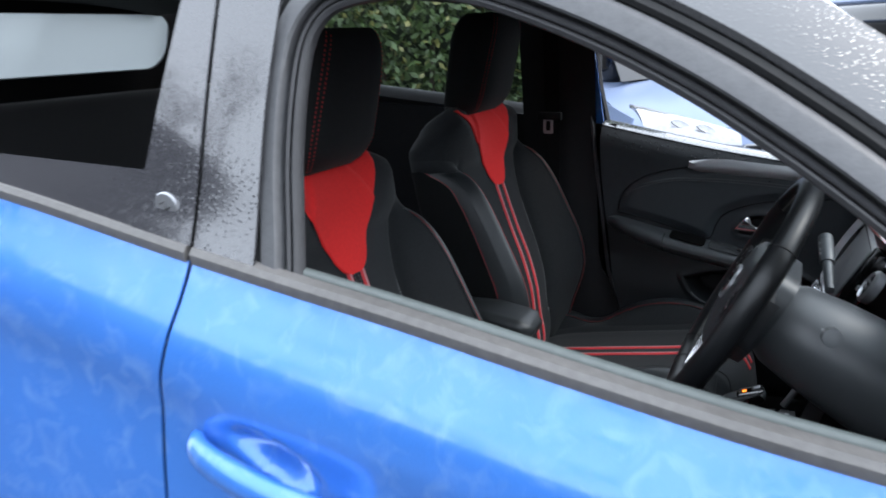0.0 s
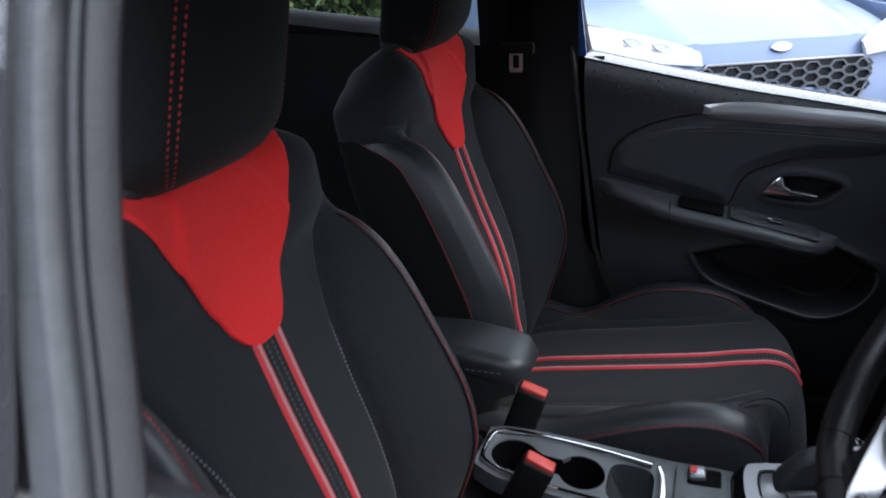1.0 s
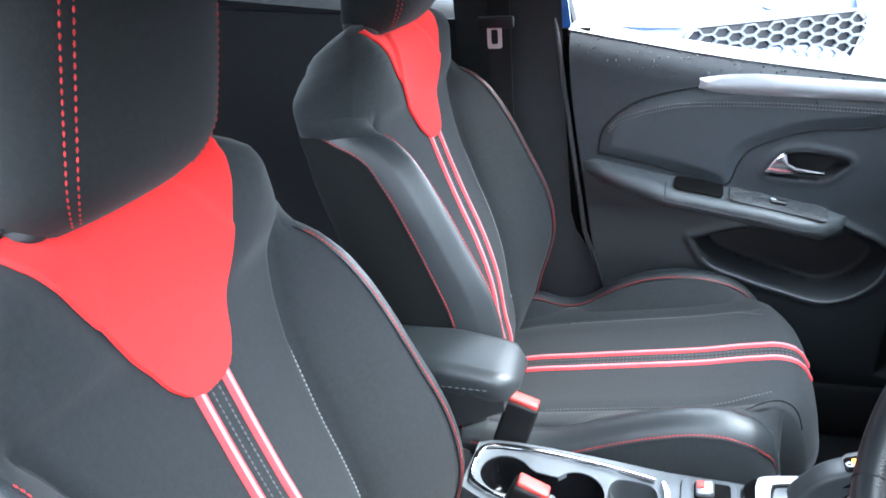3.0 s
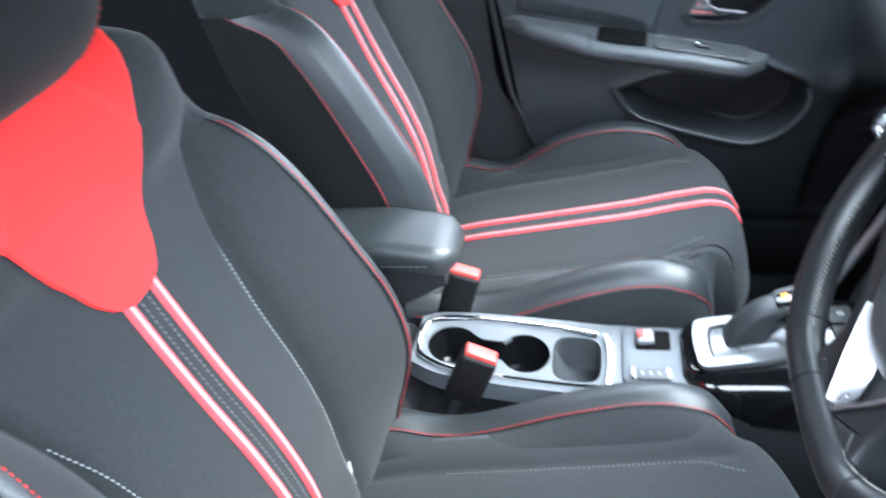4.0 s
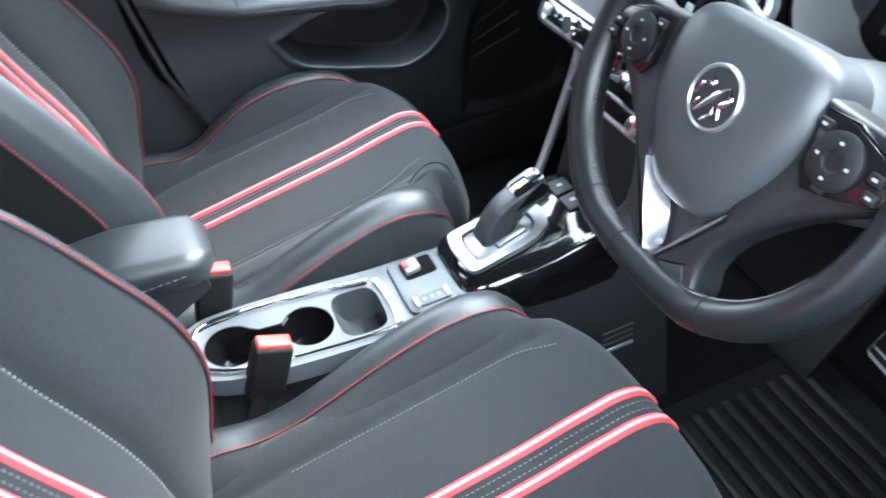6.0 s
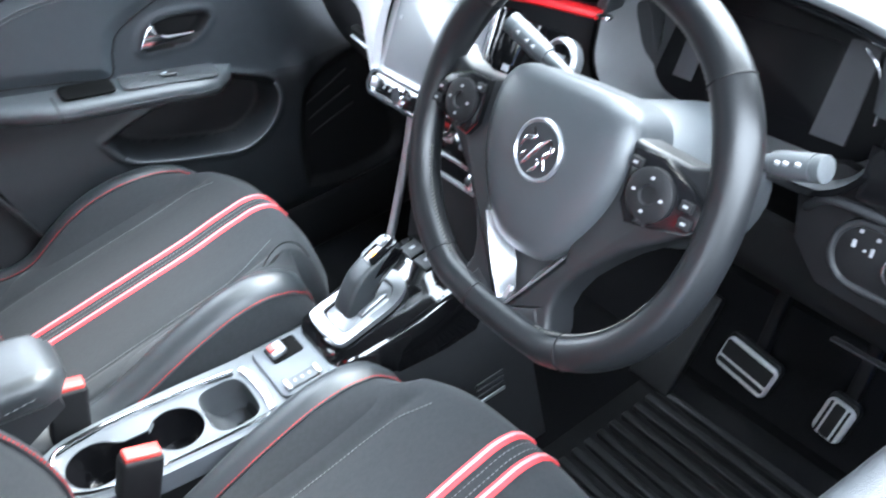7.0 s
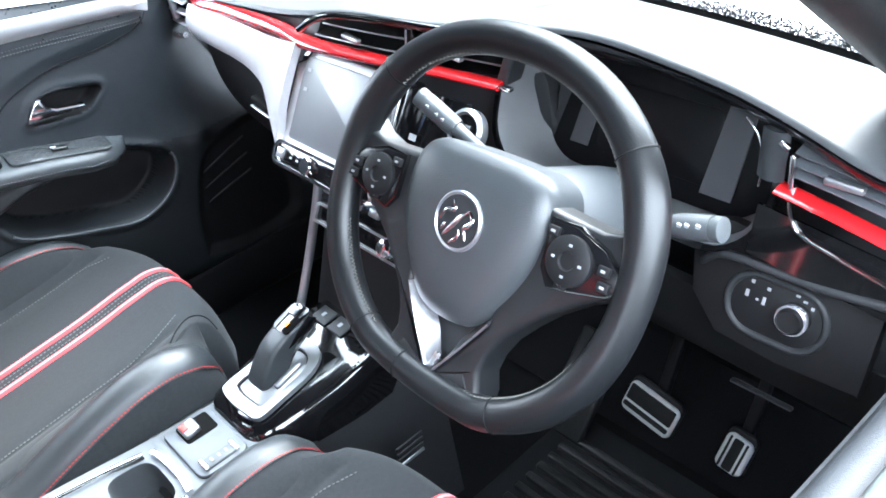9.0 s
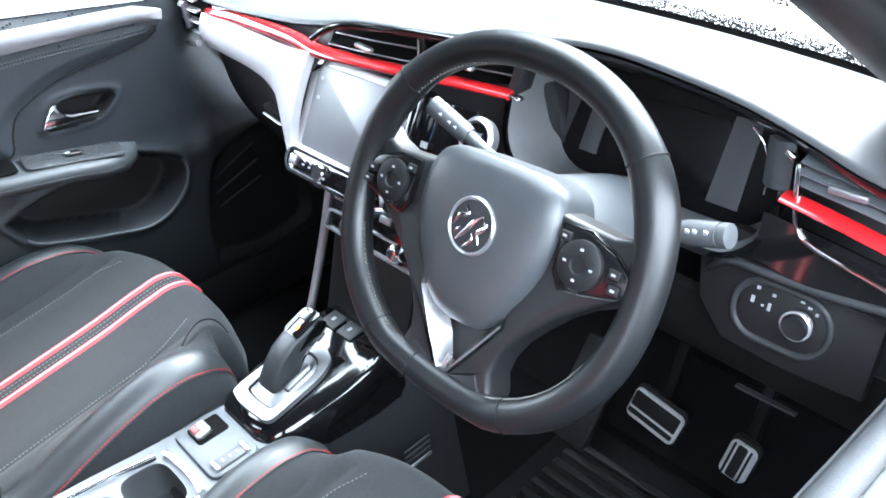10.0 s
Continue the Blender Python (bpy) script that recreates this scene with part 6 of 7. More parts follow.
slab("display", rim_round(0.15, 0.085, 0.01, 4), 0.002, CM @ pose(0.0, 0.0, -0.078), SCREENOFF, cluster, 0.0005, "dark display")
for x, poly in ((-0.098, [(-0.015, -0.042), (0.011, -0.042), (0.023, 0.036), (-0.002, 0.036)]), (0.087, [(-0.020, -0.05), (0.018, -0.05), (0.022, 0.048), (-0.010, 0.048)])):
    slab("display_band", poly, 0.002, CM @ pose(x, 0, -0.077), CLUSTER_GREY, cluster, 0.0005, "grey band beside the display")
frame_ring("cluster_rim", rim_round(0.355, 0.165, 0.065, 8), rim_round(0.343, 0.153, 0.06, 8), 0.006, CM @ pose(0, 0, -0.004), PIANO, cluster, "gloss rim")
tube("cluster_chrome", spline([(0.258, -0.505, 0.977), (0.256, -0.519, 0.964), (0.256, -0.527, 0.94), (0.258, -0.525, 0.912)], 16), 0.0011, CHROME, cluster)

# lower right panel with light switch
KM = Matrix.Translation((0.252, -0.559, 0.791)) @ Matrix(((0, 0.25, -0.968, 0), (-1, 0, 0, 0), (0, 0.968, 0.25, 0), (0, 0, 0, 1)))
panel = slab("switch_panel", [(-0.10, 0.058), (-0.085, -0.02), (-0.05, -0.055), (0.02, -0.06), (0.10, -0.055), (0.10, 0.05), (0.03, 0.062), (-0.06, 0.07)], 0.014, KM @ pose(0, 0, -0.014), DARK, dash, 0.006, "black switch panel")
tube("panel_rim", [KM @ Vector((x + 0.006, y - 0.005, 0.001)) for x, y in rim_round(0.100, 0.064, 0.030, 6)], 0.0042, PLASTIC, panel, "rounded black rim", 10, closed=True, up=(-1, 0, 0.25))
slab("panel_face", rim_round(0.093, 0.057, 0.026, 6), 0.002, KM @ pose(0.006, -0.005, 0.0), DARK, panel, 0.001)
knob = lathe("light_switch", [(0.001, 0), (0.0155, 0), (0.0155, 0.004), (0.0137, 0.006), (0.0133, 0.014), (0.0112, 0.017), (0.001, 0.016)], KM @ pose(0.026, -0.001, 0.002), DARK, panel, 28, "round light switch with chrome ring")
lathe("light_switch_ring", [(0.0137, 0.006), (0.0157, 0.007), (0.0157, 0.012), (0.0137, 0.013)], KM @ pose(0.026, -0.001, 0.002), BLADE, knob, 28)
for x, y in ((0.026, -0.006), (0.031, 0.003)):
    rbox("switch_mark", (0.004, 0.003, 0.0006), KM @ pose(x, y, 0.0146), WHITEMARK, knob, 0)
for x, y, w, h in ((-0.022, 0.018, 0.0035, 0.0035), (-0.025, 0.004, 0.0035, 0.007), (-0.014, 0.001, 0.0025, 0.002), (-0.005, 0.016, 0.0035, 0.003), (-0.007, 0.002, 0.003, 0.008), (0.023, 0.021, 0.004, 0.002), (0.031, 0.018, 0.004, 0.002), (0.039, 0.014, 0.003, 0.003)):
    rbox("slider_mark", (w, h, 0.001), KM @ pose(x, y, 0.0025), WHITEMARK, panel, 0)
ledge = spline([(0.262, -0.475, 0.80), (0.252, -0.488, 0.818), (0.247, -0.511, 0.834), (0.245, -0.575, 0.837), (0.245, -0.627, 0.841), (0.245, -0.69, 0.850)], 30)
tube("panel_ledge", ledge, 0.005, PLASTIC, dash, "rounded black ledge", 10)
sheet("gloss_band", lambda y, a: (0.246 + 0.01 * a, y, 0.845 - 0.12 * (-0.55 - y) + 0.05 * a), spread(-0.69, -0.53, 10), spread(0, 1, 5), PIANO, dash, 0.004, "gloss black band")
sheet("knee_panel", lambda y, a: (0.272 + 0.045 * a + 0.07 * a ** 3, y, 0.75 - 0.19 * a + 0.04 * (y + 0.6)), spread(-0.67, -0.24, 18), spread(0, 1, 12), RUBBER, dash, 0.012, "black knee panel")
rbox("knee_slot_lip", (0.01, 0.075, 0.0022), pose(0.306, -0.544, 0.617, 0, 12, 0), PLASTIC, dash, 0.002)
rbox("dash_speaker", (0.03, 0.03, 0.004), pose(0.36, -0.655, 0.975), GREY, dash, 0.0015)
sheet("dash_end", lambda z, a: (0.33 + 0.35 * a, 0.69, z), spread(0.55, 0.90, 6), spread(0, 1, 6), DARK, dash, 0.01)
sheet("dash_end", lambda z, a: (0.24 + 0.35 * a, -0.685, z), spread(0.55, 0.955, 6), spread(0, 1, 6), PLASTIC, dash, 0.01)

# foot of the windscreen: black border, scuttle and standing rain drops
def foot(y, d):
    return (BACK_EDGE(y) + d * 0.86, y, 0.931 + 0.5 * d)


def border(y, a):
    return (BACK_EDGE(y) - 0.006 + 0.006 * a, y, 0.922 + 0.010 * a)


sheet("screen_border", border, spread(-0.68, 0.6, 40), (0, 0.5, 1), PIT, car, 0.004, "black windscreen border")
rng = np.random.default_rng(2)
verts, faces = [], []
for _ in range(15000):
    c = np.array(foot(rng.uniform(-0.66, 0.5), 0.001 + 0.020 * rng.beta(1, 1.2)))
    r = rng.uniform(0.0006, 0.0016)
    k = len(verts)
    u = np.array((0.86, 0, 0.5))
    verts += [c + u * r, c + np.array((0, r, 0)), c - u * r, c + np.array((0, -r, 0)), c + np.array((-0.4, 0, 0.7)) * r]
    faces += [(k, k + 1, k + 4), (k + 1, k + 2, k + 4), (k + 2, k + 3, k + 4), (k + 3, k, k + 4)]
# opaque drops, coloured with the darkness they would refract
drops = mesh_part("rain_drops", verts, faces, material("water_drops", (0.012, 0.013, 0.014), 0.7, vary=0.3, spec=0.1), None, "rain drops standing on the scuttle")
tagged(drops, "rain drops standing at the windscreen's foot", "rain drops", kind="stuff")

# ---- steering wheel ----
wheel = thing("steering_wheel", "black leather steering wheel with silver emblem and switch pods", "steering wheel", (0.0282, -0.3772, 0.9282))
WT = radians(28.4)
wheel.matrix_world = Matrix.Translation((0.0282, -0.3772, 0.9282)) @ Matrix.Rotation(radians(0.6), 4, "Z") @ Matrix(((0, math.sin(WT), -math.cos(WT), 0), (-1, 0, 0, 0), (0, math.cos(WT), math.sin(WT), 0), (0, 0, 0, 1)))
rim = []
for k in range(96):
    a = 2 * math.pi * k / 96
    sn, cs = math.sin(a), math.cos(a)
    x, y = math.copysign(0.170 * abs(sn) ** 0.926, sn), math.copysign(0.161 * abs(cs) ** 0.926, cs)
    if y < -0.1485:
        y = -0.1485 + (y + 0.1485) * 0.45
    rim.append((0.999 * x + 0.0436 * y, 0.999 * y - 0.0436 * x, 0.0))
rs = []
for k in range(96):
    a = math.degrees(2 * math.pi * k / 96)
    side = math.exp(-((min(abs(a - 62), abs(a - 298)) / 16) ** 2))
    low = math.exp(-((min(abs(a - 118), abs(a - 242)) / 30) ** 2))
    rs.append(0.0155 + 0.0022 * side + 0.0012 * low)
tube("rim", rim, 0.016, WHEEL_LEATHER, wheel, "black leather rim", 18, closed=True, up=(0, 0, 1), rs=rs)
for a in (52, 151, 191, 210, 308):
    k = int(a / 360 * 96)
    c, d = np.array(rim[k]), np.array(rim[(k + 1) % 96]) - np.array(rim[k - 1])
    d /= np.linalg.norm(d)
    u = np.array((-d[1], d[0], 0))
    tube("rim_seam", [c + (rs[k] + 0.0002) * (math.cos(t) * u + math.sin(t) * np.array((0, 0, 1))) for t in np.linspace(0, 2 * math.pi, 25)[:-1]], 0.0008, DARK, wheel, "", 6, closed=True, up=tuple(d))
for lo, hi in ((0, 14), (30, 43), (55, 67), (82, 96)):
    run = []
    for k in range(lo, hi + 1):
        x, y, _ = rim[k % 96]
        f = 1 - (rs[k % 96] - 0.0012) / math.hypot(x, y)
        run.append((x * f, y * f, 0.004))
    run = spline(run, 60)
    braid = [p + np.array((0, 0, 0.0016 if j % 2 else -0.0016)) for j, p in enumerate(run)]
    tube("rim_stitching", braid, 0.0011, BRAID, wheel, "pale braided stitching", 6)
half = [(0.02, 0.068), (0.055, 0.066), (0.075, 0.055), (0.084, 0.03), (0.083, 0.0), (0.076, -0.025), (0.062, -0.052), (0.045, -0.075), (0.022, -0.091)]
hub = half + [(-x, y) for x, y in half[::-1]]
hub = [tuple(p) for p in spline(hub + [hub[0]], 72)[:-1]]
rings = []
for k, z in ((0.94, -0.05), (0.97, -0.012), (0.98, -0.004), (0.965, 0.001), (0.93, 0.006), (0.80, 0.0115), (0.55, 0.0152), (0.25, 0.0168), (0.02, 0.017)):
    rings.append([(x * k, y * k, z) for x, y in hub])
loft("airbag_cover", rings, HUB, wheel, "smooth black airbag cover", angle=60)
emblem = lathe("emblem", [(0.001, 0), (0.027, 0), (0.027, 0.003), (0.0255, 0.0045), (0.0238, 0.003), (0.001, 0.003)], pose(0, 0.003, 0.0155), SATIN, wheel, 40, "round chrome emblem")
lathe("emblem_field", [(0.001, 0), (0.0236, 0), (0.0234, 0.0008), (0.001, 0.0012)], pose(0, 0.003, 0.0182), PLASTIC, emblem, 36, "dark emblem field")
EMB = lambda pts: [(x, y + 0.003, z + 0.005) for x, y, z in pts]
for line, r in (([(-0.012, -0.016), (-0.004, -0.006), (0.003, 0.004), (0.011, 0.012)], 0.0026), ([(-0.019, -0.004), (-0.014, 0.006), (-0.005, 0.009), (-0.009, 0.017)], 0.0022), ([(0.012, 0.013), (0.017, 0.004), (0.010, -0.004), (0.014, -0.013)], 0.0024), ([(-0.002, -0.020), (0.005, -0.013), (0.004, -0.006)], 0.0018), ([(-0.016, -0.012), (-0.010, -0.004)], 0.0016)):
    p = spline(EMB([(x, y, 0.0152) for x, y in line]), 16)
    tube("emblem_mark", p, r, CHROME, emblem, "", 8, flat=0.5, rs=[r * (0.35 + 0.65 * math.sin(math.pi * (k + 0.5) / 16)) for k in range(16)])
for sg in (-1, 1):
    # one arm: side spoke and lower spoke in one sweep, open in the middle
    out = [(0.05, 0.045), (0.09, 0.042), (0.13, 0.04), (0.150, 0.046), (0.164, 0.056), (0.168, 0.0), (0.160, -0.014), (0.150, -0.008), (0.125, -0.025), (0.10, -0.045), (0.082, -0.064), (0.066, -0.084), (0.057, -0.103), (0.054, -0.120), (0.06, -0.136), (0.06, -0.146), (0.0, -0.150), (0.0, -0.145), (0.026, -0.110), (0.05, -0.074), (0.05, -0.03)]
    slab("spoke", [(sg * x, y) for x, y in (out if sg > 0 else out[::-1])], 0.032, pose(0, 0, -0.030), SPOKE, wheel, 0.006, "black spoke", 3)
    po = [(0.086, 0.036), (0.112, 0.037), (0.14, 0.028), (0.156, 0.016), (0.160, 0.003), (0.15, -0.005), (0.12, -0.013), (0.098, -0.017), (0.088, -0.004)]
    PX = -0.004 if sg < 0 else 0.0
    pod = slab("switch_pod", [(sg * x + PX, y) for x, y in (po if sg > 0 else po[::-1])], 0.008, pose(0, 0, 0.001), LIP, wheel, 0.002, "switch pod")
    frame_ring("pod_edge", [(PX + sg * (0.122 + (x - 0.122) * 1.03), 0.009 + (y - 0.009) * 1.05) for x, y in (po if sg > 0 else po[::-1])], [(PX + sg * x, y) for x, y in (po if sg > 0 else po[::-1])], 0.0065, pose(0, 0, 0.001), PIANO, pod, "gloss edge")
    lathe("pod_dial", [(0.001, 0), (0.021, 0), (0.021, 0.004), (0.018, 0.006), (0.008, 0.006), (0.007, 0.004), (0.001, 0.004)], pose(sg * 0.113 + PX, 0.010, 0.0085), DARK, pod, 28)
    for a in (0, 90, 180, 270):
        rbox("dial_mark", (0.003, 0.002, 0.0006), pose(PX + sg * 0.113 + 0.013 * math.cos(radians(a)), 0.010 + 0.013 * math.sin(radians(a)), 0.0147), WHITEMARK, pod, 0)
    for x, y in ((0.145, 0.014), (0.148, 0.002), (0.112, -0.010), (0.092, 0.028)):
        rbox("pod_key", (0.011, 0.008, 0.004), pose(sg * x + PX, y, 0.010), DARK, pod, 0.001)
        rbox("key_mark", (0.004, 0.002, 0.0006), pose(sg * x + PX, y, 0.0122), WHITEMARK, pod, 0)
    # inner wall of the open V, leaning inwards as it goes down; bright left, darkened right

    def blade(t, a, sg=sg):
        x, y = np.interp(t, [0, 0.5, 1], [0.050, 0.026, 0.001]), np.interp(t, [0, 0.5, 1], [-0.074, -0.110, -0.145])
        w = np.interp(t, [0, 0.5, 1], [0.008, 0.012, 0.001])
        return (sg * (x + 0.002 - w * a), y + 0.004 * a, 0.0035 - 0.02 * a)
    # right blade takes the darker GATE: its dim reflection is put into the colour
    sheet("spoke_blade", blade, spread(0, 1, 12), spread(0, 1, 4), BLADE if sg < 0 else GATE, wheel, 0.002 * sg, "satin silver spoke blade")
slab("spoke_foot", [(-0.040, -0.126), (-0.056, -0.152), (0.056, -0.152), (0.040, -0.126), (0.0, -0.1445)], 0.032, pose(0, 0, -0.0292), SPOKE, wheel, 0.003, "black foot of the spokes")
slab("v_floor", [(-0.055, -0.06), (0.055, -0.06), (0.0, -0.148)], 0.006, pose(0, 0, -0.026), PLASTIC, wheel, 0.001)
rbox("v_bead", (0.006, 0.022, 0.003), pose(0.001, -0.133, 0.0, 0, 0, -20), BLADE, wheel, 0.001)
lathe("column_shroud", [(0.001, -0.05), (0.05, -0.052), (0.06, -0.07), (0.068, -0.12), (0.075, -0.20), (0.075, -0.24)], pose(0, -0.01, 0), SHROUD, wheel, 32, "black column shroud")


def stalk(name, a, b, r0, r1, lab):
    s = thing(name, lab, "stalk", tuple(a))
    a, b = np.array(a), np.array(b)
    d = b - a
    tube("arm", [d * t for t in (0, 0.3, 0.5)], 0.009, SHROUD, s, "", 10, rs=[r0, r0, r0 * 1.1])
    tube("grip", [d * t for t in (0.5, 0.55, 0.75, 0.9)], r1, SHROUD, s, "", 16, rs=[r1 * 0.9, r1, r1, r1])
    tube("end_cap", [d * t for t in (0.9, 0.93, 1.0, 1.01)], r1, ARM, s, "pale grey end cap", 16, rs=[r1 * 0.9, r1 * 0.98, r1 * 0.95, r1 * 0.6])
    for t in (0.6, 0.68, 0.8):
        rbox("stalk_mark", (0.003, 0.004, 0.003), Matrix.Translation(d * t + np.array((-r1 * 0.8, 0, r1 * 0.55))), WHITEMARK, s, 0)
    return s


stalk("indicator_stalk", (0.14, -0.47, 0.911), (0.14, -0.556, 0.938), 0.007, 0.0115, "black indicator stalk with a pale end")
stalk("wiper_stalk", (0.14, -0.30, 0.915), (0.13, -0.205, 0.968), 0.007, 0.011, "black wiper stalk with white symbols")

# ---- pedals and mat ----
def pedal(name, c, w, h, turn, lab, bars):
    p = thing(name, lab, "pedal", c)
    m = Matrix.Rotation(radians(-62), 4, "Y") @ Matrix.Rotation(radians(turn), 4, "Z")
    plate = slab("plate", rim_round(h, w, 0.012, 5), 0.016, m, PEDAL, p, 0.007, "brushed steel plate", 4)
    slab("rubber_shell", rim_round(h + 0.010, w + 0.004, 0.013, 5), 0.010, m @ pose(0.004, 0, -0.002), RUBBER, p, 0.004, "black rubber shell behind the steel", 3)
    for a, b, cw, ch in bars:
        slab("rubber_pad", rim_round(ch, cw, min(0.003, ch * 0.4, cw * 0.4), 3), 0.003, m @ pose(b, a, 0.0152), RUBBER, p, 0.001, "black rubber inlay")
    rbox("lever", (0.02, 0.02, 0.25), pose(0.08, 0, 0.12, 0, 25, 0), DARK, p, 0.004)
    return p


pedal("brake_pedal", (0.515, -0.280, 0.246), 0.104, 0.060, -8, "steel brake pedal with black rubber strips", ((0, 0.0095, 0.094, 0.030), (0, -0.0155, 0.094, 0.009)))
pedal("accelerator_pedal", (0.515, -0.440, 0.251), 0.048, 0.066, -6, "steel accelerator pedal with a rubber inlay", ((-0.0145, 0.0, 0.004, 0.058), (0.0, 0.0, 0.017, 0.058), (0.0145, 0.0, 0.004, 0.058)))
MATRUBBER = material("mat_rubber", (0.02, 0.0205, 0.021), 0.38, bump=0.4, bump_scale=500, vary=0.2)
mat = thing("floor_mat", "ribbed black rubber floor mat", "floor mat", (0.25, -0.36, 0.176))
mat.location = (0, 0, 0)
top_slab("mat_base", 0.0, 0.47, -0.58, -0.14, 0.176, RUBBER, "", 0.03, 0.008, 0.003, mat)
for k in range(13):
    rbox("rib", (0.014, 0.36, 0.014), pose(0.06 + 0.029 * k, -0.36, 0.188), MATRUBBER, mat, 0.003)
rbox("foot_rest", (0.2, 0.09, 0.02), pose(0.47, -0.16, 0.26, 0, -48, 0), RUBBER, car, 0.006, "rubber foot rest")
for k in range(4):
    rbox("duct_slat", (0.05, 0.003, 0.006), pose(0.085, -0.142, 0.385 + 0.012 * k), SATIN if k == 0 else PLASTIC, console, 0.001)


# ---- outside ----
ASPHALT = material("wet_asphalt", (0.07, 0.069, 0.07), 0.24, bump=1.0, bump_scale=120, vary=0.3, noise_scale=40)
PALEBLUE = material("pale_blue_paint", (0.155, 0.205, 0.32), 0.4, metal=0.2, noise_scale=900, vary=0.1, coat=0.25)
LEAF = material("hedge_leaf", (0.045, 0.075, 0.02), 0.5, vary=0.5, noise_scale=8)
LEAF2 = material("hedge_leaf_yellow", (0.12, 0.12, 0.03), 0.5, vary=0.4, noise_scale=8)
WINTERLEAF = material("winter_hedge", (0.035, 0.036, 0.032), 0.8, vary=0.4, noise_scale=8)
TWIG = material("twig", (0.05, 0.035, 0.025), 0.9)
HEADLAMP = material("headlamp", (0.3, 0.305, 0.315), 0.12, metal=0.3, vary=0.3, coat=1)
ground = sheet("ground", lambda a, b: (a, b, 0), (-300, -30, -6, 0, 6, 30, 300), (-300, -30, -6, 0, 6, 30, 300), ASPHALT)
tagged(ground, "wet grey asphalt of the car park", "ground", kind="structure")


def parked_car(x, y, turn, mat, label):
    """A parked hatchback seen from its nose, which points along -y before the turn."""
    c = thing("parked_car", label, "car", (x, y, 0), group="parked cars")
    c.rotation_euler = (0, 0, radians(turn))
    nose = table([(-0.9, 0.16), (-0.75, 0.07), (-0.5, 0.025), (0, 0), (0.5, 0.025), (0.75, 0.07), (0.9, 0.16)])

    def bonnet(a, v):
        w = a * (0.80 + 0.03 * v)
        yy = nose(w) + 0.06 + 0.95 * v
        return (w, yy, 0.80 + 0.20 * math.sin(v * math.pi / 2) - 0.10 * abs(a) ** 3 + (0.012 if 0.45 < abs(a) < 0.6 else 0))
    sheet("bonnet", bonnet, spread(-1, 1, 31), spread(0, 1, 16), mat, c, 0.01)

    def bumper(a, v):
        w = a * 0.86
        return (w, nose(w) - 0.03 * math.sin(v * math.pi) + 0.06 * (1 - v) * 0 + 0.05 * v ** 3, 0.22 + 0.58 * v)
    sheet("bumper", bumper, spread(-1, 1, 31), spread(0, 1, 16), mat, c, 0.01)
    for sg in (-1, 1):
        sheet("wing", lambda u, v, sg=sg: (sg * (0.86 + 0.03 * math.sin(v * 3)), 0.14 + 1.6 * u, 0.35 + 0.5 * v + 0.1 * u * v), spread(0, 1, 14), spread(0, 1, 10), mat, c, 0.01)
        def lamp(u, v, sg=sg):
            w = 0.38 + 0.44 * u
            z0, z1 = 0.72 + 0.045 * u, 0.775 + 0.125 * u ** 0.8
            return (sg * w, nose(w) - 0.03 + (0.05 + 0.24 * u) * v ** 1.3, z0 + (z1 - z0) * math.sin(v * math.pi / 2))
        h = sheet("headlight", lamp, spread(0, 1, 14), spread(0, 1, 8), HEADLAMP, c, 0.02 * sg, "clear headlight")
        for u in (0.36, 0.62):
            p = lamp(u, 0.45)
            lathe("lens", [(0.001, 0), (0.030, 0), (0.027, 0.006), (0.012, 0.003), (0.001, 0.004)], Matrix.Translation((p[0], p[1] - 0.008, p[2])) @ Matrix.Rotation(radians(70), 4, "X") @ Matrix.Rotation(radians(sg * 22), 4, "Z") @ Matrix.Diagonal((1.7, 0.6, 1, 1)), HEADLAMP, h, 20)
        w = part_wheel(c, sg * 0.80, 0.85)
    # grille of hexagonal cells
    grille = slab("grille", [(-0.42, 0.0), (-0.36, -0.14), (0.36, -0.14), (0.42, 0.0), (0.36, 0.06), (-0.36, 0.06)], 0.02, Matrix.Translation((0, 0.008, 0.66)) @ Matrix.Rotation(radians(90), 4, "X"), DARK, c, 0.006, "black honeycomb grille")
    for k in range(-6, 7):
        for r in range(4):
            gx, gz = 0.062 * k, 0.548 + 0.046 * r + (0.023 if k % 2 else 0)
            if gz > 0.70 or abs(gx) > 0.375 - 0.5 * max(0.0, 0.57 - gz):
                continue
            hexa = [(c, d) for c, d in ((0.044, 0), (0.022, 0.024), (-0.022, 0.024), (-0.044, 0), (-0.022, -0.024), (0.022, -0.024))]
            frame_ring("grille_cell", hexa, [(p * 0.80, q * 0.76) for p, q in hexa], 0.012, Matrix.Translation((gx, -0.014, gz)) @ Matrix.Rotation(radians(90), 4, "X"), GREY, grille)
    tube("grille_rim", [(-0.42, -0.012, 0.66), (-0.36, -0.016, 0.72), (0.36, -0.016, 0.72), (0.42, -0.012, 0.66), (0.36, -0.02, 0.52), (-0.36, -0.02, 0.52)], 0.007, GATE, c, "dull chrome grille rim", 8, closed=True, up=(0, 1, 0))
    lathe("badge", [(0.001, 0), (0.05, 0), (0.045, 0.008), (0.001, 0.01)], Matrix.Translation((0, 0.03, 0.77)) @ Matrix.Rotation(radians(60), 4, "X") @ Matrix.Diagonal((1, 0.45, 1, 1)), SATIN, c, 24)
    rbox("number_plate", (0.52, 0.012, 0.11), pose(0, -0.035, 0.46), WHITEMARK, c, 0.004, "white plate with dark bars")
    sheet("windscreen", lambda a, v: (a * 0.68, 1.05 + 0.6 * v, 1.0 + 0.42 * v - 0.03 * a * a), spread(-1, 1, 13), spread(0, 1, 6), PIANO, c, 0.01)
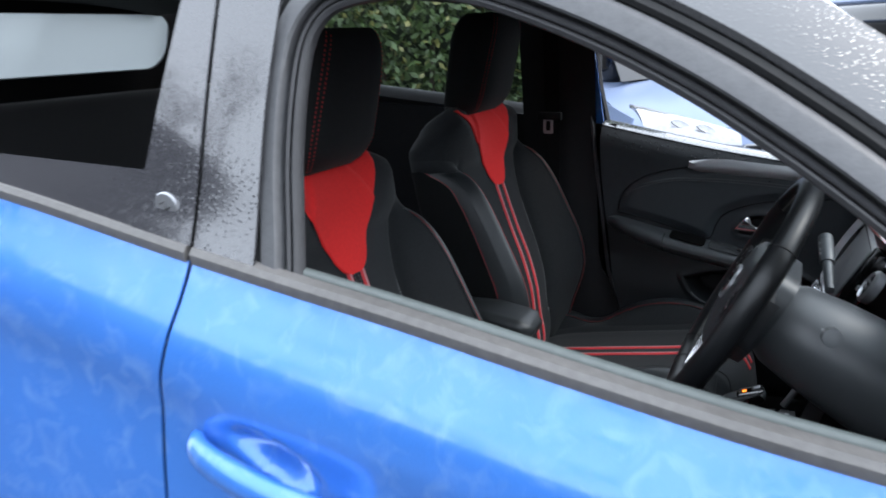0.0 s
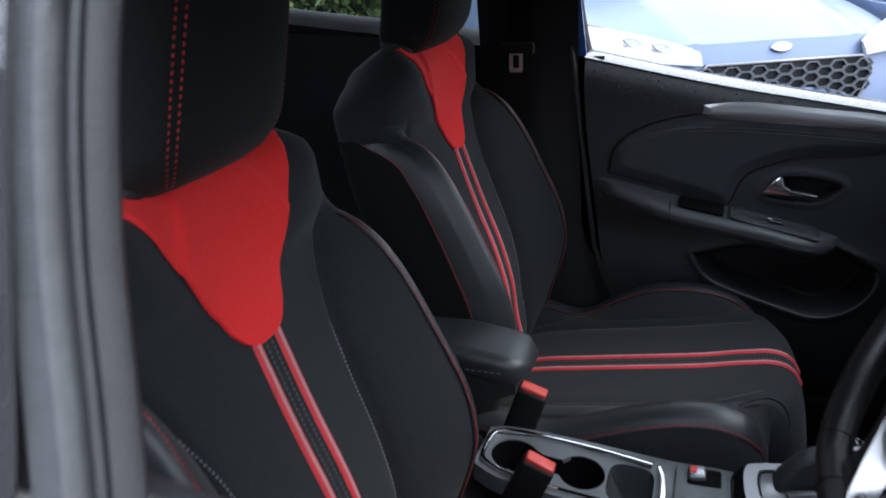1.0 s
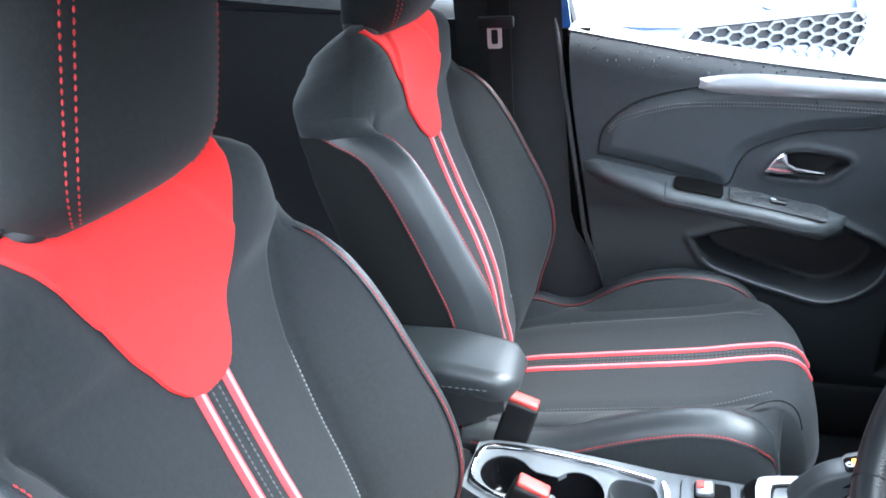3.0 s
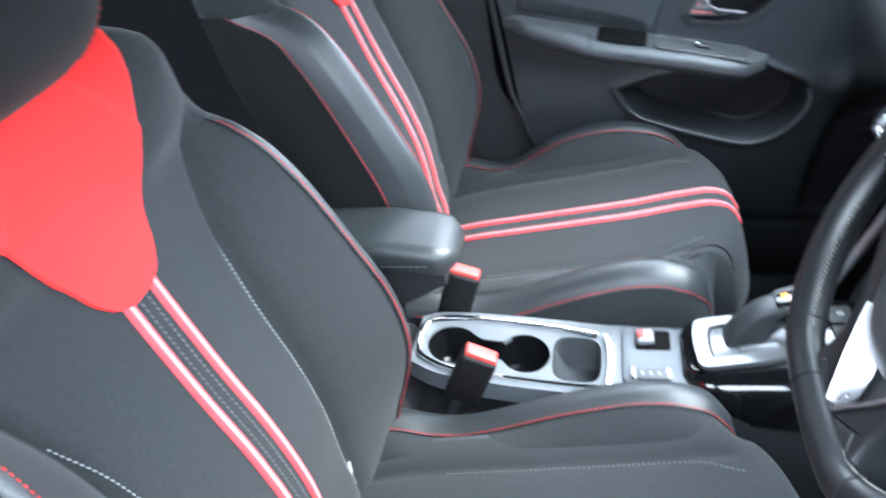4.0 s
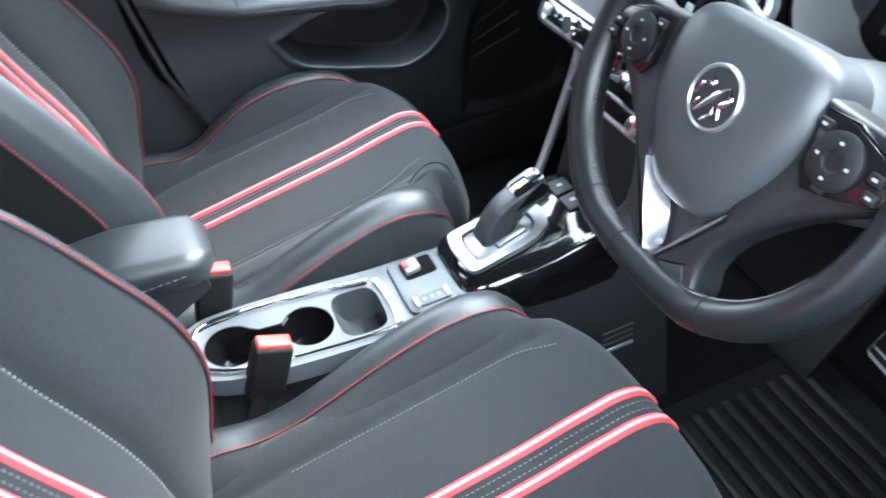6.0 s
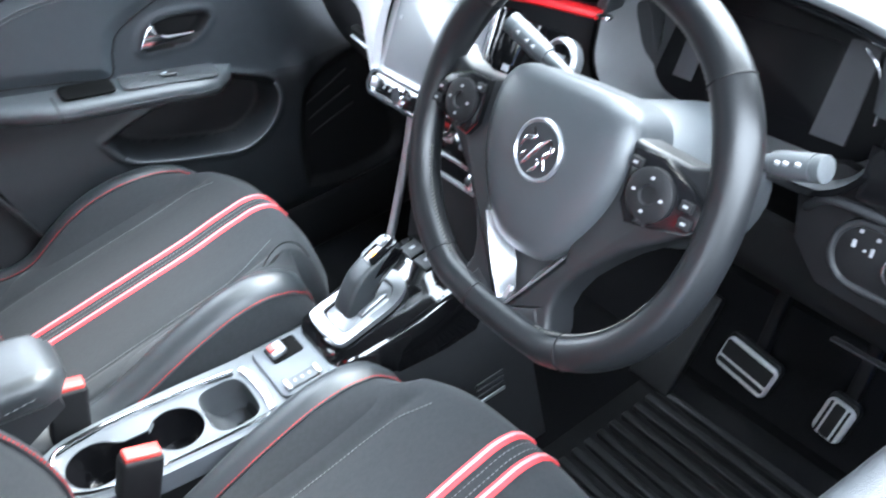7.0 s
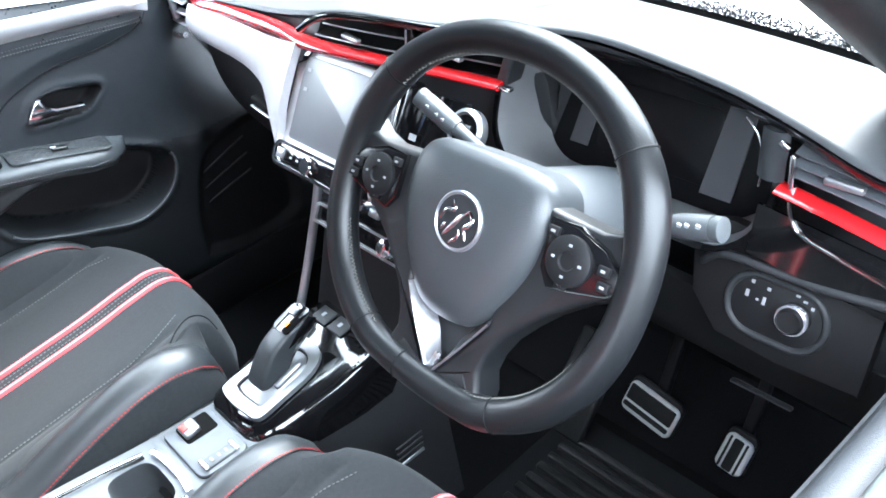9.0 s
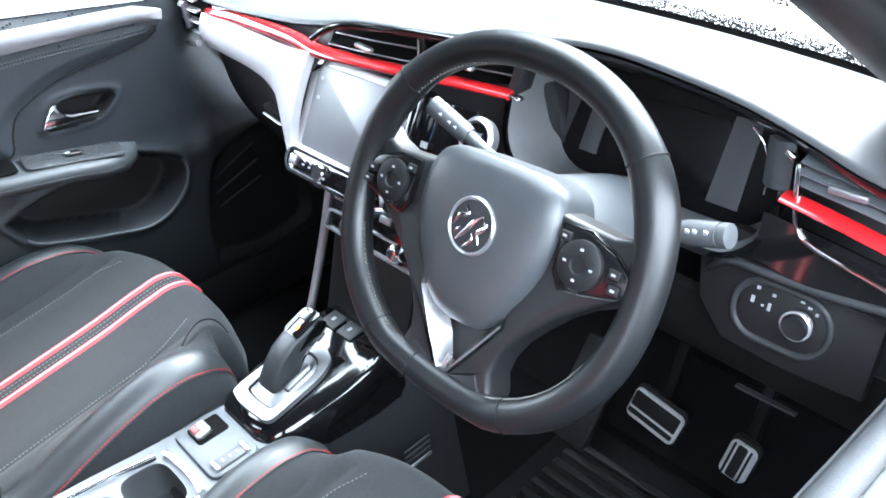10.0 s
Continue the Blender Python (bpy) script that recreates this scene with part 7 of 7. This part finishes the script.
    rbox("roof", (1.25, 1.9, 0.06), pose(0, 2.6, 1.43), mat, c, 0.03)
    rbox("body", (1.70, 2.9, 0.62), pose(0, 2.55, 0.62), mat, c, 0.08)
    rbox("cabin", (1.35, 2.0, 0.5), pose(0, 2.6, 1.17), PIANO, c, 0.1)
    return c


def part_wheel(c, x, y):
    t = lathe("tyre", [(0.18, -0.09), (0.29, -0.1), (0.31, -0.07), (0.31, 0.07), (0.29, 0.1), (0.18, 0.09)], Matrix.Translation((x, y, 0.31)) @ Matrix.Rotation(radians(90), 4, "Y"), RUBBER, c, 28)
    lathe("rim", [(0.02, -0.095), (0.18, -0.08), (0.2, -0.06), (0.2, 0.06), (0.18, 0.08), (0.02, 0.095)], Matrix.Translation((x, y, 0.31)) @ Matrix.Rotation(radians(90), 4, "Y"), SATIN, t, 20)
    return t


parked_car(0.116, 2.76, 28, PALEBLUE, "pale blue hatchback with a honeycomb grille, wet from rain")
parked_car(2.1, 3.9, 30, PALEBLUE, "mid-blue hatchback parked beside the pale blue one")

# hedge behind the parked cars
hedge = thing("hedge", "dense dark green garden hedge", "hedge", (-3.0, 5.2, 0))
rng = np.random.default_rng(4)


def leaves(name, count, mat, deep):
    verts, faces = [], []
    for _ in range(count):
        x = rng.uniform(-2.4, 2.2)
        z = rng.uniform(0.2, 2.5)
        y = rng.normal(0, 0.10) - 0.3 + deep + 0.12 * math.sin(x * 2.1) + 0.1 * math.sin(z * 3 + x)
        s = rng.uniform(0.025, 0.06)
        a, b = rng.uniform(0, 6.28), rng.uniform(-1.1, 1.1)
        d = np.array((math.cos(a) * math.cos(b), math.sin(a) * math.cos(b) * 0.6, math.sin(b)))
        u = np.cross(d, rng.normal(size=3))
        u /= max(np.linalg.norm(u), 1e-6)
        c = np.array((x, y, z))
        k = len(verts)
        verts += [c - d * s, c + u * s * 0.5, c + d * s, c - u * s * 0.5]
        faces.append((k, k + 1, k + 2, k + 3))
    return mesh_part(name, verts, faces, mat, hedge)


leaves("foliage", 11500, LEAF, 0.0)
leaves("pale_foliage", 1800, LEAF2, -0.03)
# solid backing sheet; the shade between the leaves is put into its colour
sheet("foliage_backing", lambda x, z: (x, 0.1 + 0.15 * math.sin(x * 2.1) + 0.1 * math.sin(z * 3 + x), z), spread(-2.4, 2.2, 30), spread(0, 2.45, 16), material("hedge_shade", (0.012, 0.02, 0.008), 0.9, vary=0.5), hedge, 0.3)
for k in range(9):
    tube("stem", [(-2.2 + 0.5 * k, 0.1, 0), (-2.2 + 0.5 * k + 0.1, 0.0, 1.0), (-2.1 + 0.5 * k, 0.1, 2.2)], 0.02, TWIG, hedge, rs=[0.03, 0.02, 0.008])


# across the lane behind the camera: bare trees, and hedge added to darken reflections
def mirrored_hedge(x0, x1, y, height):
    h = thing("mirrored_hedge", "unseen dark hedge added for the doors to mirror", "hedge", ((x0 + x1) / 2, y, 0))
    half = (x1 - x0) / 2
    tall = lambda x: 1.0 + 0.04 * math.sin(x * 1.7)
    sheet("foliage_backing", lambda x, z: (x, 0.25 * math.sin(x * 1.3) + 0.2 * math.sin(z * 2 + x), (z + 0.15 * math.sin(x * 2.2) * z / height) * tall(x)), spread(-half, half, 50), spread(0, height, 12), WINTERLEAF, h, 0.6)
    r = np.random.default_rng(9)
    verts, faces = [], []
    for _ in range(14000):
        x, z = r.uniform(-half, half), r.uniform(0.1, height * 1.05)
        c = np.array((x, 0.25 * math.sin(x * 1.3) + 0.2 * math.sin(z * 2 + x) + r.normal(0, 0.12), (z + 0.15 * math.sin(x * 2.2) * z / height) * tall(x)))
        d, u = r.normal(size=3) * 0.06, r.normal(size=3) * 0.035
        k = len(verts)
        verts += [c - d, c + u, c + d, c - u]
        faces.append((k, k + 1, k + 2, k + 3))
    mesh_part("foliage", verts, faces, WINTERLEAF, h)
    return h


def bare_tree(x, y, height, seed):
    t = thing("bare_tree", "leafless winter tree with fine branches", "tree", (x, y, 0), group="bare trees")
    r = np.random.default_rng(seed)
    rods = []

    def grow(p, d, long, rad, level):
        q = p + d * long * 0.5 + r.normal(0, 0.03, 3) * long
        e = p + d * long
        rods.append((p, q, e, max(rad, 0.014)))
        if level == 0:
            return
        for _ in range(3 if level > 1 else 4):
            n = d + r.normal(0, 0.45, 3)
            n[2] = abs(n[2]) * 0.8 + 0.15
            n /= np.linalg.norm(n)
            grow(p + (e - p) * r.uniform(0.5, 1.0), n, long * r.uniform(0.55, 0.75), rad * 0.55, level - 1)
    grow(np.zeros(3), np.array((0, 0, 1.0)), height * 0.4, 0.14, 4)
    verts, faces = [], []
    for p, q, e, rad in rods:
        k = len(verts)
        for c, f in ((p, 1.0), (q, 0.8), (e, 0.55)):
            for a in range(5):
                verts.append(c + rad * f * np.array((math.cos(a * 1.2566), math.sin(a * 1.2566), 0)))
        for i in (0, 5):
            for a in range(5):
                faces.append((k + i + a, k + i + (a + 1) % 5, k + i + 5 + (a + 1) % 5, k + i + 5 + a))
    mesh_part("trunk_and_limbs", verts, faces, TWIG, t)
    return t


def side_building():
    """A plain building across the lane, whose straight eave is mirrored in the car's dark pillars."""
    b = thing("building", "plain grey building with a straight dark eave", "building", (-10.2, -10.0, 0), kind="structure")
    rbox("wall", (6.0, 13.0, 4.35), pose(0, 0, 2.175), RENDERWALL, b, 0.03, "grey rendered wall")
    sheet("roof", lambda y, a: (3.25 * a, y, 4.35 + 1.3 * (1 - abs(a))), spread(-6.8, 6.8, 8), spread(-1, 1, 9), ROOFTILE, b, 0.15, "dark tiled roof")
    return b


RENDERWALL = material("grey_render", (0.085, 0.085, 0.09), 0.9, vary=0.2, noise_scale=20, bump=0.5, bump_scale=60)
ROOFTILE = material("dark_roof", (0.05, 0.048, 0.05), 0.8, vary=0.25, noise_scale=12)
side_building()
mirrored_hedge(-5.5, 12, -7.5, 1.7)
for k, (x, y, h) in enumerate(((-5.5, -9.5, 8.0), (-2.2, -9.5, 9.0), (2.5, -9.0, 8.0), (7.0, -10.0, 9.0), (-9.5, -11.5, 10.0), (-11.0, -14.0, 12.5), (-12.0, -10.5, 12.0))):
    bare_tree(x, y, h, 20 + k)
